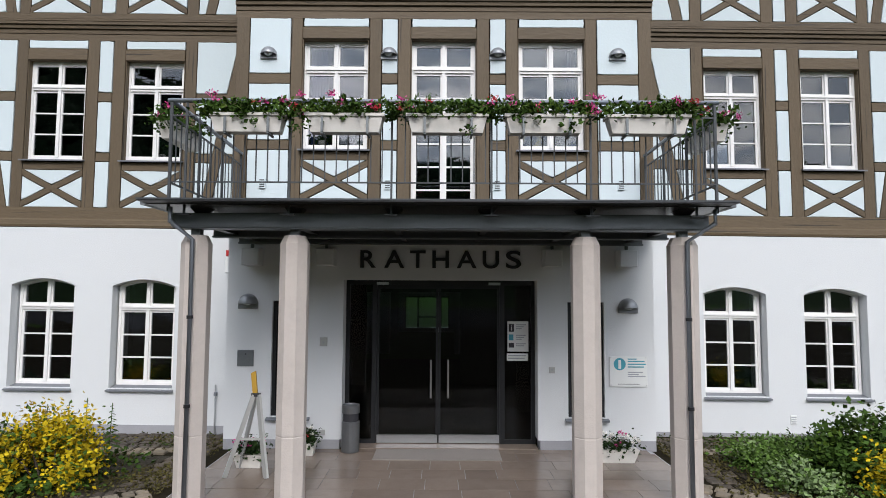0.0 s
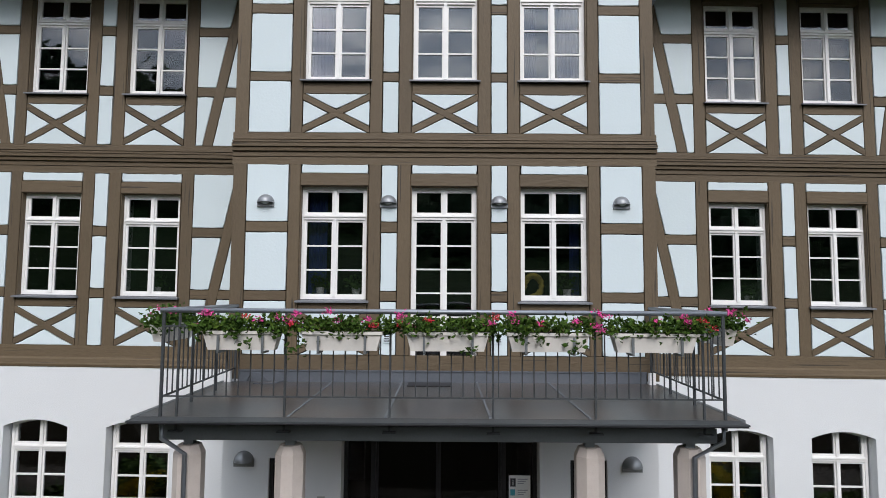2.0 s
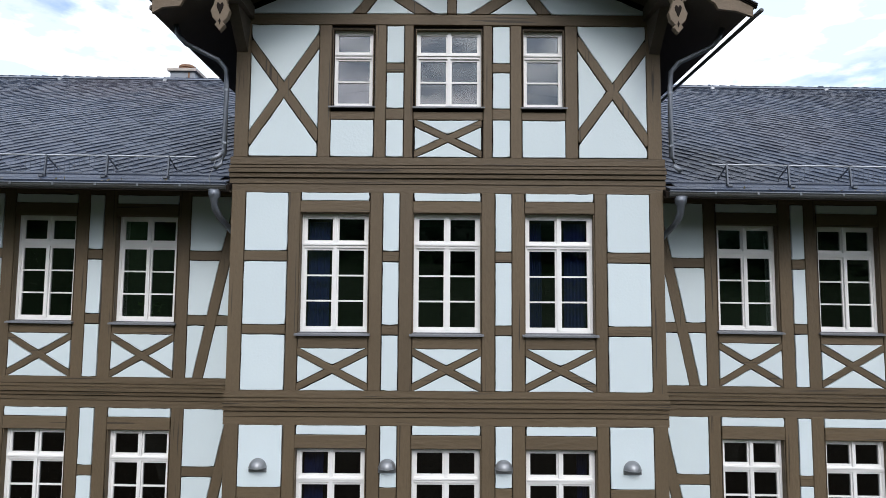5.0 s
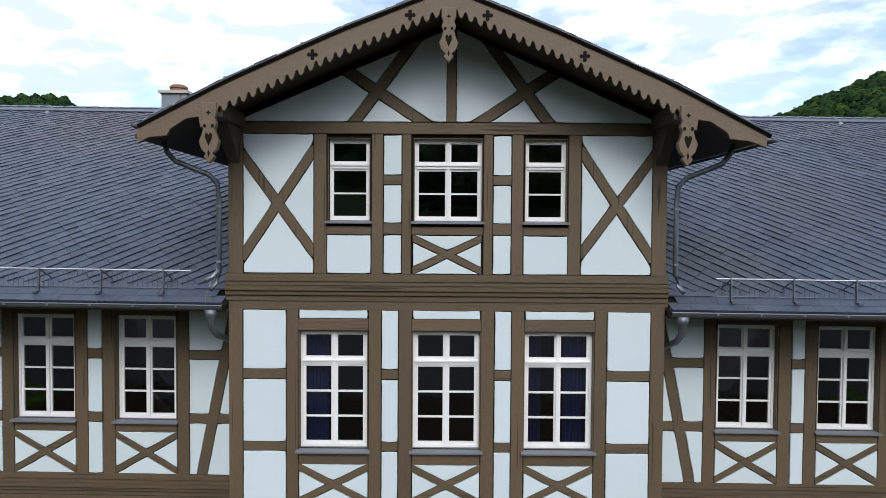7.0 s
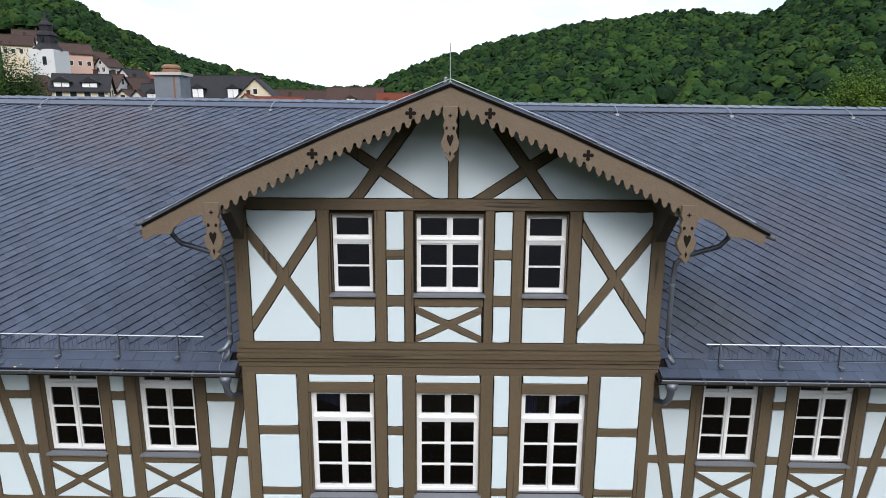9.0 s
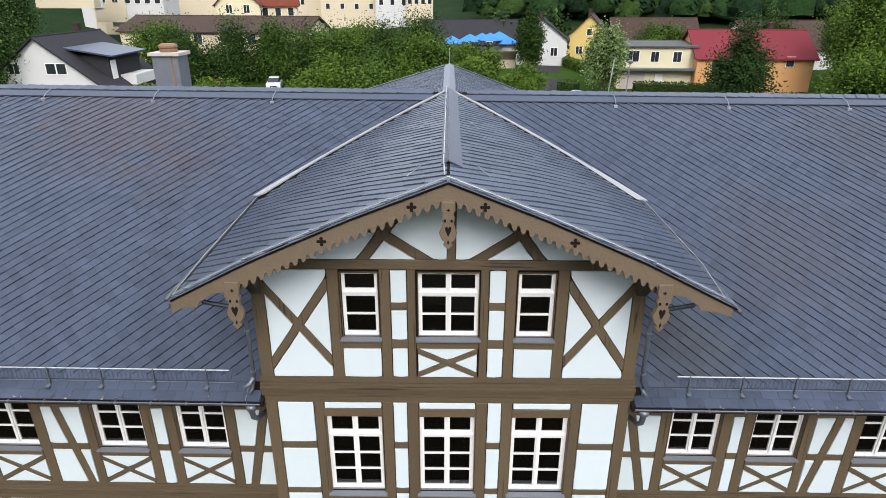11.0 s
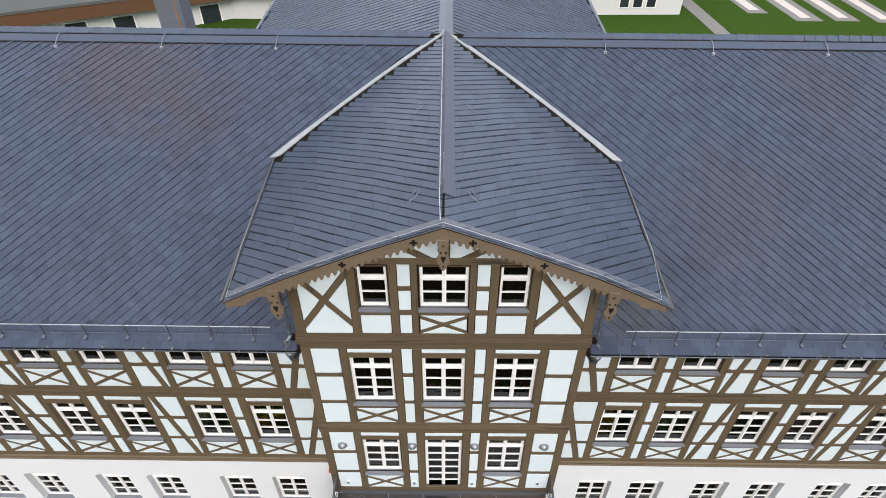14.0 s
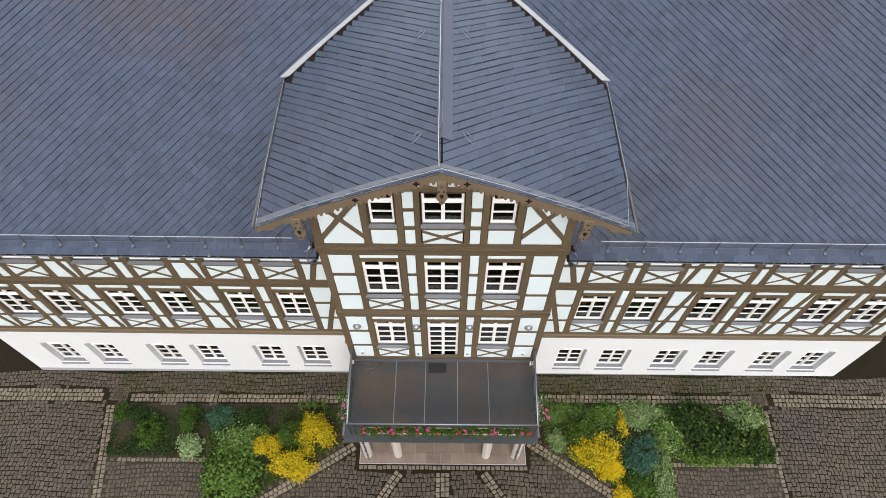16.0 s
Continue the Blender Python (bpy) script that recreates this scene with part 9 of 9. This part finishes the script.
TREES = [(30.8, 56.6, 10.5, 3.9, "tree_dark", "tree_dark", 1.25), (19.8, 69.5, 8.0, 2.8, "leaf_variegated", "tree_light", 1.2), (48.0, 63.5, 14, 3.8, "tree_light", "tree_green", 1.7), (52.5, 68, 16, 4.4, "tree_green", "tree_light", 1.6),
         (43.6, 54.5, 8.0, 3.6, "tree_light", "tree_green", 1.2), (38.5, 49.0, 5.0, 2.8, "tree_light", "tree_green", 1.0), (-23.9, 54.2, 4.6, 3.0, "tree_light", "tree_green", 0.8), (-30.5, 53.5, 4.2, 2.4, "tree_light", "tree_green", 0.8),
         (-29, 74, 12, 3.9, "tree_dark", "tree_green", 1.4), (-24.0, 75, 11, 3.4, "tree_green", "tree_dark", 1.4), (-34, 73, 11, 3.6, "tree_dark", "tree_green", 1.3), (-38.5, 74, 10, 3.8, "tree_green", "tree_light", 1.1),
         (-17.5, 73, 11, 4.0, "tree_green", "tree_dark", 1.2), (-12.3, 70, 10, 4.0, "tree_green", "tree_light", 1.1), (-7, 67, 9.5, 3.9, "tree_green", "tree_dark", 1.1), (-2.5, 66, 7.4, 3.7, "tree_light", "tree_green", 1.0), (11.9, 84, 8.2, 2.5, "tree_dark", "tree_green", 1.3), (-9.8, 60, 3.6, 2.2, "tree_light", "tree_green", 0.9), (-16.5, 60.5, 3.4, 2.0, "tree_light", "tree_green", 0.9), (3.5, 65, 6.0, 3.4, "tree_light", "tree_green", 0.8),
         (8.6, 63, 4.6, 2.4, "tree_light", "tree_green", 0.9), (-4, 79, 10, 4.2, "tree_dark", "tree_green", 1.2), (1, 79, 4.6, 2.8, "tree_green", "tree_light", 0.8), (-13, 58, 6.5, 3.0, "tree_light", "tree_green", 1.0), (-8, 57, 6, 3.2, "tree_green", "tree_light", 1.0), (-46.5, 52, 14.5, 3.9, "tree_dark", "tree_green", 1.6),
         (-60.5, 77.0, 15.5, 4.6, "tree_dark", "tree_green", 1.5), (17.5, 100, 9, 3.4, "tree_dark", "tree_green", 1.2), (9, 104, 10, 4, "tree_dark", "tree_green", 1.1), (34, 92, 7, 3.6, "tree_green", "tree_light", 1.0), (50, 88, 9, 4, "tree_dark", "tree_green", 1.2), (57, 80, 11, 4, "tree_green", "tree_light", 1.3),
         (-60, 175, 9, 5, "tree_green", "tree_light", 1.1), (-82, 150, 9, 4.5, "tree_light", "tree_green", 1.1), (-100, 185, 12, 6, "tree_light", "tree_green", 1.1), (-112, 195, 12, 6, "tree_dark", "tree_green", 1.1),
         (-52, 158, 8, 4, "tree_green", "tree_light", 1.1), (-66, 122, 8, 4, "tree_green", "tree_dark", 1.1), (-90, 165, 10, 5, "tree_light", "tree_green", 1.1)]
for i, (x, y, h, r, m1, m2, tl) in enumerate(TREES):
    if y < 110 and -43 < x < 46:
        h = min(h, 13.4 - land(x, y))
    tree(x, y, h, r, m1, 200 + i, {"tree_dark": "dark green leafy tree with a full crown", "tree_green": "mid-green broadleaf tree with a full crown", "tree_light": "light green leafy tree with a loose crown", "leaf_variegated": "silvery green young street tree"}[m1],
         n=16000 if y < 100 else 3500, size=0.25 if y < 100 else 0.7, second=m2, tall=tl, cone=i == 0)
# street lamp and terrace umbrellas
sl = thing("street_lamp", (19.5, 60.0, land(19.5, 60.0)), "slim pale street lamp post", "street lamp")
zl = land(19.5, 60.0)
part("post", Geo().tube([(19.5, 60.0, zl - 0.1), (19.7, 60.0, zl + 5.6)], [0.09, 0.05], 8), "zinc", sl)
part("head", Geo().lathe([(0.1, 0), (0.28, 0.1), (0.3, 0.35), (0.1, 0.45)], (19.7, 60.0, zl + 5.6), 10), "lampmetal", sl)
M["umbrella"] = material("blue_canvas", (0.03, 0.20, 0.50), 0.8, grain=((2, 0.2, (0.05, 0.26, 0.56)),))
tr = thing("terrace", (6.5, 90, land(6.5, 90)), "raised timber terrace of the inn", "terrace")
zt = land(6.5, 90)
part("platform", Geo().box(-1.2, 10.2, 88.5, 95, zt - 1, zt + 1.6), "wall_cream", tr)
part("railing", Geo().box(-1.2, 10.2, 88.4, 88.5, zt + 1.3, zt + 2.5), "timber_dark", tr)
for i, (x, y) in enumerate(((0.4, 90.6), (3.2, 91.2), (6.3, 90.2), (9.0, 90.4), (5.2, 93.8), (7.9, 93.4))):
    u = thing("parasol", (x, y, zt + 1.6), "open blue canvas parasol on the terrace", "parasol", "terrace parasols")
    part("pole", Geo().tube([(x, y, zt + 1.6), (x, y, zt + 4.4 + 0.25 * (i % 3))], 0.04, 6), "alu", u)
    part("canopy", Geo().lathe([(2.0, 0.0), (2.02, 0.03), (1.0, 0.62), (0.03, 1.1)], (x, y, zt + 3.5 + 0.25 * (i % 3)), 8), "umbrella", u)
